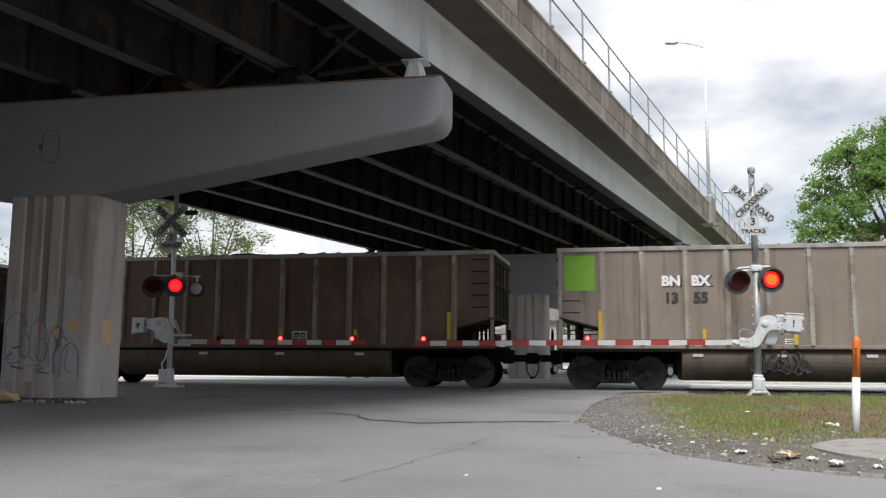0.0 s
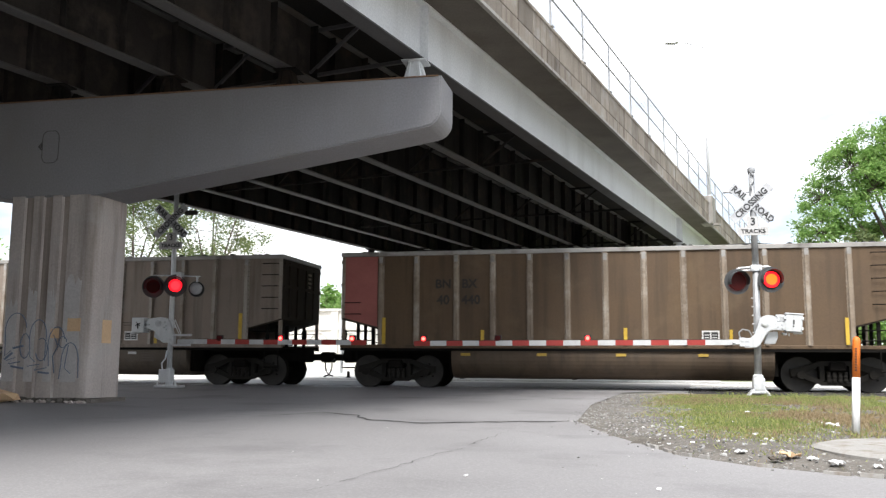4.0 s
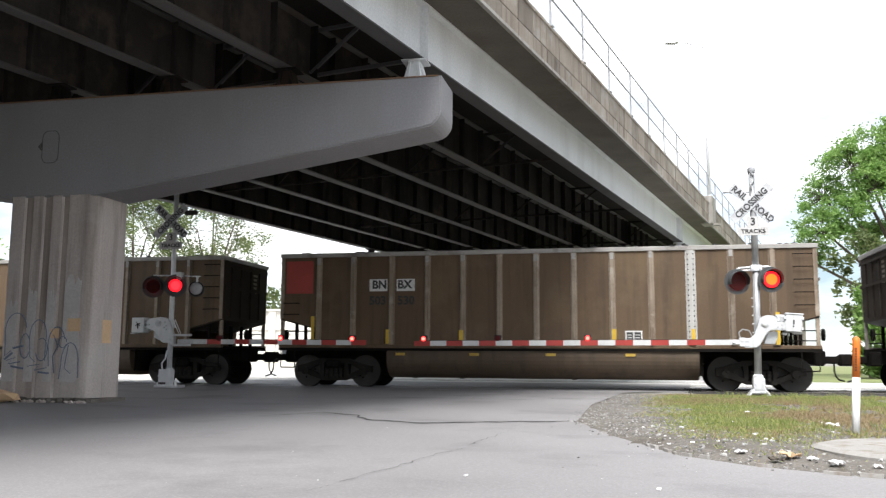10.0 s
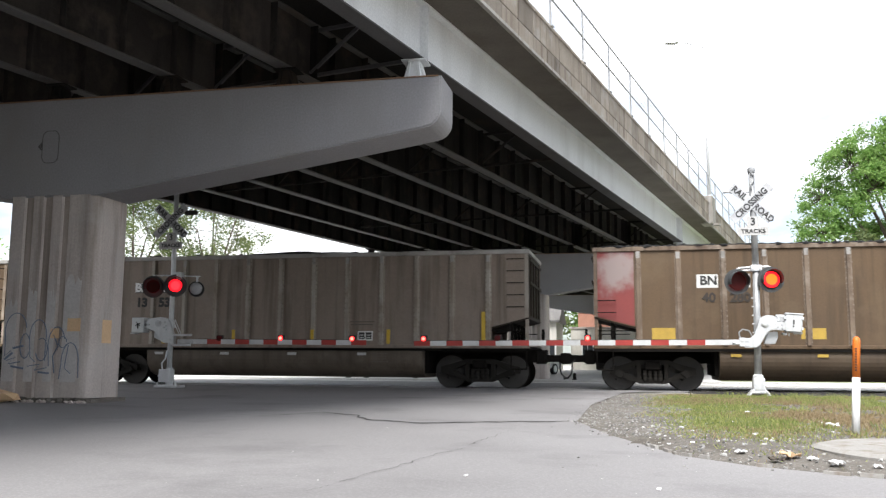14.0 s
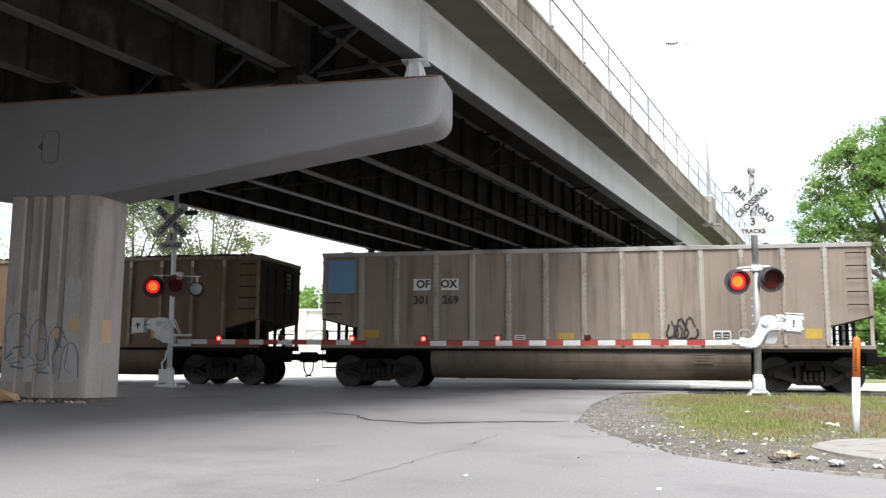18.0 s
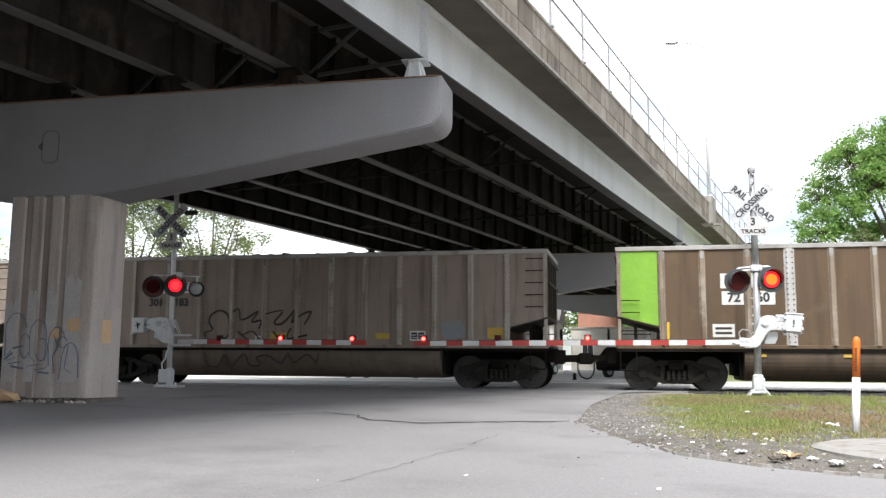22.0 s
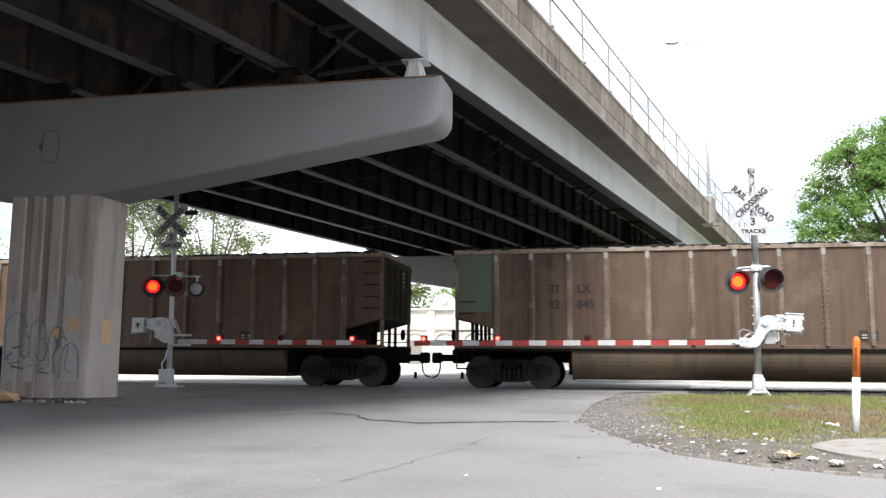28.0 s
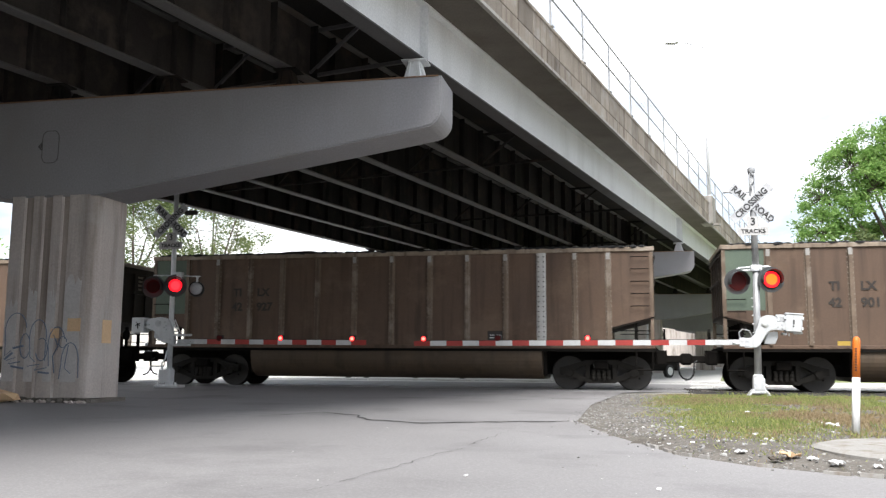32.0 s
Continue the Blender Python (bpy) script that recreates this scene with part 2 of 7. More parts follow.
M_VAN = material("white_car_paint", (0.6, 0.61, 0.62), (0.72, 0.73, 0.74), 2, 20, (0.25, 0.35), 0, 0.02)
M_TYRE = material("tyre_rubber", (0.02, 0.02, 0.02), (0.04, 0.04, 0.04), 4, 40, (0.8, 0.95))
M_WOOD = material("grey_board", (0.22, 0.2, 0.17), (0.32, 0.29, 0.25), 3, 30, (0.8, 0.95))


def leaf_material(name, low, high):
    m = bpy.data.materials.new(name)
    m.use_nodes = True
    n, l = m.node_tree.nodes, m.node_tree.links
    b = n["Principled BSDF"]
    g = n.new("ShaderNodeNewGeometry")
    x = n.new("ShaderNodeMix")
    x.data_type = "RGBA"
    x.inputs[6].default_value, x.inputs[7].default_value = (*low, 1), (*high, 1)
    l.new(g.outputs["Random Per Island"], x.inputs[0])
    l.new(x.outputs[2], b.inputs["Base Color"])
    b.inputs["Roughness"].default_value = 0.6
    t = n.new("ShaderNodeBsdfTranslucent")
    l.new(x.outputs[2], t.inputs[0])
    s = n.new("ShaderNodeMixShader")
    s.inputs[0].default_value = 0.58
    l.new(b.outputs[0], s.inputs[1])
    l.new(t.outputs[0], s.inputs[2])
    l.new(s.outputs[0], n["Material Output"].inputs[0])
    return m


M_LEAF = leaf_material("fresh_green_leaves", (0.13, 0.26, 0.06), (0.36, 0.52, 0.17))
M_LEAF_PALE = leaf_material("pale_green_leaves", (0.07, 0.115, 0.035), (0.25, 0.29, 0.12))
M_GRASS = leaf_material("green_and_straw_grass", (0.16, 0.235, 0.055), (0.47, 0.48, 0.17))
M_STRAW = leaf_material("dry_weeds", (0.26, 0.19, 0.11), (0.50, 0.39, 0.22))


def mixed_stones(name, low, high):
    """Loose stones, each of its own tone."""
    m = material(name, low, high, 9.0, 60, (0.85, 1.0), 0, 0.2, 0.004)
    n, l = m.node_tree.nodes, m.node_tree.links
    b = n["Principled BSDF"]
    g, h = n.new("ShaderNodeNewGeometry"), n.new("ShaderNodeHueSaturation")
    r = n.new("ShaderNodeMapRange")
    r.inputs["To Min"].default_value, r.inputs["To Max"].default_value = 0.35, 1.7
    l.new(g.outputs["Random Per Island"], r.inputs["Value"])
    l.new(r.outputs[0], h.inputs["Value"])
    l.new(b.inputs["Base Color"].links[0].from_socket, h.inputs["Color"])
    l.new(h.outputs[0], b.inputs["Base Color"])
    return m


M_PEBBLE = mixed_stones("mixed_grey_stones", (0.19, 0.183, 0.175), (0.33, 0.32, 0.305))
M_CHIPS = mixed_stones("pale_scattered_chips", (0.40, 0.395, 0.38), (0.58, 0.57, 0.55))

# ---------------------------------------------------------------- mesh helpers
def part(name, bm, mat, parent=None, label="", smooth=False):
    me = bpy.data.meshes.new(name)
    bm.normal_update()
    bm.to_mesh(me)
    bm.free()
    for x in (mat if isinstance(mat, (list, tuple)) else (mat,)):
        me.materials.append(x)
    if smooth:
        me.polygons.foreach_set("use_smooth", [True] * len(me.polygons))
    ob = new(name, me)
    if parent:
        ob.parent = parent
    if label:
        ob["label"] = label
    return ob


def again(name, ob, parent, m):
    """One more piece on the same mesh."""
    c = new(name, ob.data)
    c.parent = parent
    c.matrix_basis = m
    return c


def box(bm, x0, x1, y0, y1, z0, z1, bevel=0.0, mi=0):
    v = [bm.verts.new((x, y, z)) for x in (x0, x1) for y in (y0, y1) for z in (z0, z1)]
    fs = [bm.faces.new([v[i] for i in q]) for q in ((0, 1, 3, 2), (4, 6, 7, 5), (0, 4, 5, 1), (2, 3, 7, 6), (0, 2, 6, 4), (1, 5, 7, 3))]
    for f in fs:
        f.material_index = mi
    if bevel:
        es = list({e for f in fs for e in f.edges})
        bmesh.ops.bevel(bm, geom=es, offset=bevel, segments=1, affect="EDGES")
    return bm


def prism(bm, pts, depth, axis="y", at=0.0, mi=0):
    """A polygon in the plane across the axis, thickened along it from at to at + depth."""
    def place(a, c, d):
        return {"x": (d, a, c), "y": (a, d, c), "z": (a, c, d)}[axis]
    lo = [bm.verts.new(place(a, c, at)) for a, c in pts]
    hi = [bm.verts.new(place(a, c, at + depth)) for a, c in pts]
    fs = [bm.faces.new(lo), bm.faces.new(hi[::-1])]
    for i in range(len(pts)):
        j = (i + 1) % len(pts)
        fs.append(bm.faces.new((lo[j], lo[i], hi[i], hi[j])))
    for f in fs:
        f.material_index = mi
    bmesh.ops.recalc_face_normals(bm, faces=fs)
    return bm


def rod(bm, p, q, r, r2=None, seg=8, mi=0):
    p, q = Vector(p), Vector(q)
    r2 = r if r2 is None else r2
    d = (q - p)
    a = d.orthogonal().normalized()
    c = d.normalized().cross(a)
    ring = []
    for o, rad in ((p, r), (q, r2)):
        ring.append([bm.verts.new(o + (a * math.cos(k * 2 * math.pi / seg) + c * math.sin(k * 2 * math.pi / seg)) * rad) for k in range(seg)])
    fs = [bm.faces.new(ring[0][::-1]), bm.faces.new(ring[1])]
    for k in range(seg):
        j = (k + 1) % seg
        fs.append(bm.faces.new((ring[0][k], ring[0][j], ring[1][j], ring[1][k])))
    for f in fs:
        f.material_index = mi
    return bm


def tube(bm, pts, r, seg=6, mi=0):
    """A bent rod: one skin along the points."""
    pts = [Vector(p) for p in pts]
    rings = []
    side = None
    for k, p in enumerate(pts):
        d = (pts[min(k + 1, len(pts) - 1)] - pts[max(k - 1, 0)]).normalized()
        if side is None or abs(side.dot(d)) > 0.95:
            side = d.orthogonal().normalized()
        a = (side - d * side.dot(d)).normalized()
        side = a
        c = d.cross(a)
        rings.append([bm.verts.new(p + (a * math.cos(q * 2 * math.pi / seg) + c * math.sin(q * 2 * math.pi / seg)) * r) for q in range(seg)])
    fs = [bm.faces.new(rings[0][::-1]), bm.faces.new(rings[-1])]
    for r0, r1 in zip(rings, rings[1:]):
        for q in range(seg):
            j = (q + 1) % seg
            fs.append(bm.faces.new((r0[q], r0[j], r1[j], r1[q])))
    for f in fs:
        f.material_index = mi
    return bm


def lathe(bm, profile, centre, axis="y", seg=24, mi=0):
    """Turns (radius, height along the axis) pairs round the axis through centre."""
    cx, cy, cz = centre
    rings = []
    for rad, hgt in profile:
        ring = []
        for k in range(seg):
            a = 2 * math.pi * k / seg
            u, w = rad * math.cos(a), rad * math.sin(a)
            ring.append(bm.verts.new({"x": (cx + hgt, cy + u, cz + w), "y": (cx + u, cy + hgt, cz + w), "z": (cx + u, cy + w, cz + hgt)}[axis]))
        rings.append(ring)
    fs = []
    for r0, r1 in zip(rings, rings[1:]):
        for k in range(seg):
            j = (k + 1) % seg
            fs.append(bm.faces.new((r0[k], r0[j], r1[j], r1[k])))
    fs += [bm.faces.new(rings[0][::-1]), bm.faces.new(rings[-1])]
    for f in fs:
        f.material_index = mi
    bmesh.ops.recalc_face_normals(bm, faces=fs)
    return bm


def thing(name, m, label, category, group="", kind=""):
    ob = new(name)
    ob.empty_display_size = 0.1
    ob.matrix_basis = m
    return tagged(ob, label, category, group, kind)


def letters(name, text, size, mat, parent, m, label="", width=1.0, bold=0.0):
    """Words in the built-in font, in the plane x-z, read from -y."""
    cu = bpy.data.curves.new("words", "FONT")
    cu.body, cu.size, cu.extrude, cu.offset = text, size, 0.004, bold
    cu.align_x, cu.align_y = "CENTER", "CENTER"
    cu.resolution_u = 3
    ob = bpy.data.objects.new("words", cu)
    scene.collection.objects.link(ob)
    dg = bpy.context.evaluated_depsgraph_get()
    me = bpy.data.meshes.new_from_object(ob.evaluated_get(dg))
    bpy.data.objects.remove(ob)
    me.transform(Matrix.Rotation(radians(90), 4, "X") @ Matrix.Diagonal((width, 1, 1, 1)))
    me.name = name
    me.materials.clear()
    me.materials.append(mat)
    o = new(name, me)
    o.parent, o.matrix_basis = parent, m
    if label:
        o["label"] = label
    return o

# ---------------------------------------------------------------- ground
def sheet(name, pts, z, mat, kind="structure", label="", category=""):
    bm = bmesh.new()
    bm.faces.new([bm.verts.new((x, y, z)) for x, y in pts])
    bmesh.ops.recalc_face_normals(bm, faces=bm.faces[:])
    if bm.faces[:][0].normal.z < 0:
        bmesh.ops.reverse_faces(bm, faces=bm.faces[:])
    return tagged(part(name, bm, mat), label, category, "", kind)


sheet("ground", [(-2500, -2500), (2500, -2500), (2500, 2500), (-2500, 2500)], -0.03, M_GROUND, label="dusty pale dirt ground reaching to the horizon", category="ground")
sheet("road", [(-11.8, -40), (7.5, -40), (9.5, 1.2), (40, 1.2), (40, 3.2), (6.0, 5.2), (1.67, 6.5), (0.87, 7.05), (0.36, 7.7), (-0.25, 9.6), (-0.72, 11.6), (-0.74, 16.0), (-0.25, 22.5), (1.3, 24.3), (-15.5, 24.3), (-15.5, 17.5), (-11.8, 12.6)], -0.006, M_ASPHALT, label="worn pale asphalt road with cracks leading to the crossing", category="road")
sheet("crossing_far_side", [(-17, 26.7), (1.6, 26.7), (2.0, 31.6), (-17, 31.6)], -0.008, M_ASPHALT, label="asphalt road beyond the railway crossing", category="road")


sheet("far_lot", [(-120, 27.0), (120, 27.0), (120, 150), (-120, 150)], -0.02, M_FAR, label="pale dusty open lot beyond the railway", category="ground")
sheet("far_verge", [(3.5, 37.5), (90, 37.5), (140, 200), (20, 200)], -0.012, M_LAWN, label="rough grass beyond the railway", category="grass")


def crack(points, wide):
    rng = random.Random(len(points) * 7 + 3)
    bm = bmesh.new()
    line = []
    for (x0, y0), (x1, y1) in zip(points, points[1:]):
        k = max(2, int(math.hypot(x1 - x0, y1 - y0) / 0.12))
        for i in range(k):
            f = i / k
            line.append((x0 + (x1 - x0) * f + rng.uniform(-0.03, 0.03), y0 + (y1 - y0) * f + rng.uniform(-0.05, 0.05)))
    line.append(points[-1])
    prev = None
    for i, (x, y) in enumerate(line):
        e = min(1.0, i / 4, (len(line) - 1 - i) / 4) * wide * rng.uniform(0.5, 1.4) + 0.003
        a, b = bm.verts.new((x, y - e, 0.0)), bm.verts.new((x, y + e, 0.0))
        if prev:
            bm.faces.new((prev[0], a, b, prev[1]))
        prev = (a, b)
    return tagged(part("road_crack", bm, M_CRACK), "dark jagged crack in the asphalt", "crack", "road cracks", "structure")


crack([(-5.04, 11.3), (-4.72, 11.83), (-4.53, 12.4), (-3.8, 11.86), (-3.38, 11.05), (-2.6, 10.65), (-2.03, 10.99), (-1.28, 11.33), (-0.69, 11.6)], 0.05)
crack([(-1.32, 9.98), (-1.46, 8.49), (-1.5, 7.69), (-1.61, 7.08), (-1.71, 6.13), (-1.9, 5.0)], 0.011)
crack([(-5.6, 17.5), (-4.0, 17.9), (-2.2, 17.6), (-1.0, 19.0)], 0.02)

# verge of gravel, weeds and grass beside the road
VERGE = [(40, 3.2), (6.0, 5.2), (1.67, 6.5), (0.87, 7.05), (0.36, 7.7), (-0.25, 9.6), (-0.72, 11.6), (-0.74, 16.0), (-0.3, 21.6), (0.7, 22.1), (60, 22.1), (60, 3.2)]


def verge_height(x, y):
    away = min(1.0, max(0.0, (x + 0.9 - max(0, (8.8 - y)) * 1.1) / 1.6))
    back = min(1.0, max(0.0, (21.6 - y) / 3.6))
    return -0.012 + away * back * (0.07 + 0.03 * noise.noise((x * 0.8, y * 0.8, 2.0)))


def inside(x, y, poly):
    hit = False
    for (x0, y0), (x1, y1) in zip(poly, poly[1:] + poly[:1]):
        if (y0 > y) != (y1 > y) and x < (x1 - x0) * (y - y0) / (y1 - y0) + x0:
            hit = not hit
    return hit


def build_verge():
    bm = bmesh.new()
    xs = [-1.2 + 0.25 * i for i in range(45)] + [10.5 + 3 * i for i in range(14)]
    ys = [4.5 + 0.25 * i for i in range(78)]
    grid = {}
    rng = random.Random(5)
    for i, x in enumerate(xs):
        for j, y in enumerate(ys):
            z = verge_height(x, y) if inside(x, y, VERGE) else -0.08
            grid[i, j] = bm.verts.new((x, y, z + rng.uniform(-0.008, 0.008)))
    for i in range(len(xs) - 1):
        for j in range(len(ys) - 1):
            bm.faces.new((grid[i, j], grid[i + 1, j], grid[i + 1, j + 1], grid[i, j + 1]))
    return tagged(part("verge", bm, M_DIRT, smooth=True), "gravelly dirt verge with weeds beside the road", "ground", "", "structure")


build_verge()


def build_grass():
    rng = random.Random(11)
    for name, mat, count, tall, shift, label in (("grass", M_GRASS, 125000, 0.05, 0.0, "patchy green and straw-coloured grass on the verge"), ("weeds", M_STRAW, 60000, 0.055, 5.0, "dry reddish weeds among the grass")):
        v, f = [], []
        k = 0
        while k < count:
            x, y = rng.uniform(-0.6, 9.0), rng.uniform(6.2, 22.0)
            if not inside(x, y, VERGE):
                continue
            cover = noise.noise((x * 0.55 + 3, y * 0.45, 7.0 + shift)) + 0.35 * noise.noise((x * 2.0, y * 2.0, 1.0))
            edge = min(1.0, max(0.0, (y - 6.9) / 4.2)) * min(1.0, max(0.0, (x + 0.1) / 1.2 if y > 12 else (x - 0.1) / 1.0))
            if rng.random() > edge ** 1.3 * ((0.55 if shift == 0 else 0.25) + 1.9 * cover + 0.9 * noise.noise((x * 3.5, y * 2.4, 4.0))):
                continue
            k += 1
            z = verge_height(x, y) - 0.01
            hgt = tall * (1.0 if y < 19.5 else 0.6) * rng.uniform(0.35, 1.25) * (0.6 + 0.5 * edge)
            a = rng.uniform(0, math.pi)
            w = rng.uniform(0.004, 0.009)
            lx, ly = rng.uniform(-0.04, 0.04), rng.uniform(-0.04, 0.04)
            i = len(v)
            v += [(x - w * math.cos(a), y - w * math.sin(a), z), (x + w * math.cos(a), y + w * math.sin(a), z),
                  (x + lx * 0.5 + w * 0.6 * math.cos(a), y + ly * 0.5 + w * 0.6 * math.sin(a), z + hgt * 0.6), (x + lx, y + ly, z + hgt)]
            f += [(i, i + 1, i + 2), (i, i + 2, i + 3)]
        me = bpy.data.meshes.new(name)
        me.from_pydata(v, [], f)
        me.materials.append(mat)
        tagged(new(name, me), label, "grass", "", "stuff")


build_grass()


def build_tufts():
    """Taller clumps standing out of the grass."""
    rng = random.Random(61)
    v, f = [], []
    for _ in range(150):
        cx, cy = rng.uniform(0.6, 9.5), rng.uniform(9.0, 21.6)
        if not inside(cx, cy, VERGE) or (cy < 13 and rng.random() < 0.6):
            continue
        tall = rng.uniform(0.07, 0.17)
        for _q in range(rng.randint(14, 40)):
            x, y = cx + rng.gauss(0, 0.07), cy + rng.gauss(0, 0.07)
            z = verge_height(x, y) - 0.01
            hgt, a, w = tall * rng.uniform(0.4, 1.1), rng.uniform(0, math.pi), rng.uniform(0.004, 0.008)
            lx, ly = rng.gauss(0, 0.05), rng.gauss(0, 0.05)
            i = len(v)
            v += [(x - w * math.cos(a), y - w * math.sin(a), z), (x + w * math.cos(a), y + w * math.sin(a), z), (x + lx * 0.5 + w * 0.6, y + ly * 0.5, z + hgt * 0.6), (x + lx, y + ly, z + hgt)]
            f += [(i, i + 1, i + 2), (i, i + 2, i + 3)]
    me = bpy.data.meshes.new("grass_tufts")
    me.from_pydata(v, [], f)
    me.materials.append(M_GRASS)
    tagged(new("grass_tufts", me), "taller green grass tufts standing on the verge", "grass", "", "stuff")


build_tufts()


def pebble(rng, r):
    bm = bmesh.new()
    bmesh.ops.create_icosphere(bm, subdivisions=1, radius=r)
    for w in bm.verts:
        w.co = Vector((w.co.x * 1.25, w.co.y, w.co.z * 0.7)) * rng.uniform(0.75, 1.2)
    return bm


def build_gravel():
    """Loose stones at the road's edge and in the verge."""
    rng = random.Random(21)
    base = pebble(rng, 1.0)
    bv, bf = [tuple(w.co) for w in base.verts], [[w.index for w in q.verts] for q in base.faces]
    base.free()
    v, f = [], []
    for _ in range(26000):
        if rng.random() < 0.5:
            x, y = rng.uniform(-0.95, 1.6), rng.uniform(9.0, 22.5)
        else:
            x, y = rng.uniform(-0.9, 6.0), rng.uniform(6.3, 13.5)
        if not inside(x - 0.02, y, VERGE):
            near = inside(x + 0.16, y + 0.10, VERGE)
            if rng.random() < (0.80 if near else 0.985):
                continue
        r = 0.003 + 0.011 * rng.random() ** 4
        a = rng.uniform(0, 6.28)
        z = max(verge_height(x, y), -0.006) + r * 0.3
        i = len(v)
        for p in bv:
            v.append((x + r * (p[0] * math.cos(a) - p[1] * math.sin(a)), y + r * (p[0] * math.sin(a) + p[1] * math.cos(a)), z + r * p[2]))
        f += [[i + q for q in face] for face in bf]
    me = bpy.data.meshes.new("gravel")
    me.from_pydata(v, [], f)
    me.materials.append(M_PEBBLE)
    tagged(new("gravel", me), "loose grey gravel along the road edge", "gravel", "", "stuff")


build_gravel()


def build_chips():
    """Small pale chips, crumbs and torn bits strewn over the verge and the road."""
    rng = random.Random(29)
    v, f = [], []
    for _ in range(420):
        k = rng.random()
        if k < 0.55:
            x, y = rng.uniform(0.2, 3.2), rng.uniform(6.5, 9.6)
        elif k < 0.8:
            x, y = rng.uniform(0.2, 5.0), rng.uniform(9.0, 14.0)
        else:
            x, y = rng.uniform(-3.0, 1.0), rng.uniform(5.0, 11.0)
        on = inside(x, y, VERGE)
        if k < 0.8 and not on:
            continue
        r = (0.006 + 0.02 * rng.random() ** 3) * (1.0 if on else 0.22)
        z = (verge_height(x, y) if on else -0.006) + r * 0.2
        i, n = len(v), rng.randint(4, 6)
        top = [(x + r * rng.uniform(0.6, 1.4) * math.cos(6.28 * q / n), y + r * rng.uniform(0.6, 1.4) * math.sin(6.28 * q / n)) for q in range(n)]
        v += [(a, b, z - r * 0.2) for a, b in top] + [(a, b, z + r * rng.uniform(0.2, 0.7)) for a, b in top]
        f += [[i + n + q for q in range(n)]] + [[i + q, i + (q + 1) % n, i + n + (q + 1) % n, i + n + q] for q in range(n)]
    me = bpy.data.meshes.new("stone_chips")
    me.from_pydata(v, [], f)
    me.materials.append(M_CHIPS)
    tagged(new("stone_chips", me), "pale stone chips strewn over verge and road", "gravel", "", "stuff")


build_chips()

# ---------------------------------------------------------------- railway: three tracks
TRACKS = (25.27, 30.0, 34.6)


def build_track(yc, first):
    track = thing("railway_track", pose(0, yc, 0 if first else -0.013), "rusty steel railway track on dark ballast" if first else "farther steel railway track set in pale ballast", "track", "railway tracks", "structure")
    for side in (-1, 1):
        bm = bmesh.new()
        y = side * 0.755
        prism(bm, [(y - 0.07, -0.17), (y + 0.07, -0.17), (y + 0.07, -0.155), (y + 0.012, -0.13), (y + 0.012, -0.045), (y + 0.036, -0.03), (y + 0.036, -0.003), (y - 0.036, -0.003), (y - 0.036, -0.03), (y - 0.012, -0.045), (y - 0.012, -0.13), (y - 0.07, -0.155)], 500, "x", -250)
        part("rail", bm, M_RAIL, track)
        bm = bmesh.new()
        box(bm, -250, 250, y - 0.034, y + 0.034, -0.004, 0.0)
        part("rail_head", bm, M_RAILTOP if first else M_RAIL, track, "worn bright running surface")
    bm = bmesh.new()
    for x0, x1 in ((-250, -17), (1.5, 250)):
        prism(bm, [(-3.6, -0.06), (2.1, -0.06), (1.6, -0.014), (-3.1, -0.014)] if first else [(-2.1, -0.3), (2.1, -0.3), (1.7, -0.10), (-1.7, -0.10)], x1 - x0, "x", x0)
    tagged(part("ballast", bm, M_BALLAST, track), kind="stuff")
    bm = bmesh.new()
    for y0, y1 in ((-1.55, -0.80), (-0.68, 0.68), (0.80, 1.55)):
        box(bm, -17, 1.45, y0, y1, -0.1, -0.003 if first else -0.006, 0.004)
    part("crossing_panel", bm, M_ASPHALT if yc < 27 else M_FAR, track, "asphalt crossing surface between the rails")
    bm = bmesh.new()
    box(bm, -0.115, 0.115, -1.28, 1.28, -0.18, -0.005, 0.01)
    tie = part("sleeper", bm, M_TIE, track)
    tie.matrix_basis = pose(1.9, 0, 0)
    if first:
        for i in range(1, 40):
            again("sleeper", tie, track, pose(1.9 + 0.52 * i, 0.02 * math.sin(i * 7.0), 0, 0, 0, math.sin(i * 3.1)))
    else:
        tie.matrix_basis = pose(1.9, 0, -0.06)


for k, yc in enumerate(TRACKS):
    build_track(yc, k == 0)


def build_ballast_stones():
    rng = random.Random(31)
    base = pebble(rng, 1.0)
    bv, bf = [tuple(w.co) for w in base.verts], [[w.index for w in q.verts] for q in base.faces]
    base.free()
    v, f = [], []
    for _ in range(6000):
        x, d = rng.uniform(1.4, 12.0), rng.uniform(-3.5, 1.6)
        if abs(abs(d) - 0.755) < 0.09:
            continue
        r = rng.uniform(0.015, 0.03)
        z = -0.016 - max(0, (abs(d) - 1.6) * 0.08) + r * 0.1
        a, i = rng.uniform(0, 6.28), len(v)
        for p in bv:
            v.append((x + r * (p[0] * math.cos(a) - p[1] * math.sin(a)), 25.27 + d + r * (p[0] * math.sin(a) + p[1] * math.cos(a)), z + r * p[2]))
        f += [[i + q for q in face] for face in bf]
    me = bpy.data.meshes.new("ballast_stones")
    me.from_pydata(v, [], f)
    me.materials.append(M_BALLAST)
    tagged(new("ballast_stones", me), "crushed grey ballast stones between the sleepers", "gravel", "", "stuff")


build_ballast_stones()

# ---------------------------------------------------------------- overpass
# frame of the bridge: local y along the bridge, local x outward (towards +x), origin under the near bearing of the outer girder
SKEW = 12.86
BRIDGE = pose(-3.381, 14.3, 0, 0, 0, -SKEW)
GIRDER_X = [-0.17, -2.48, -4.72, -7.0, -9.2, -11.4, -13.8]
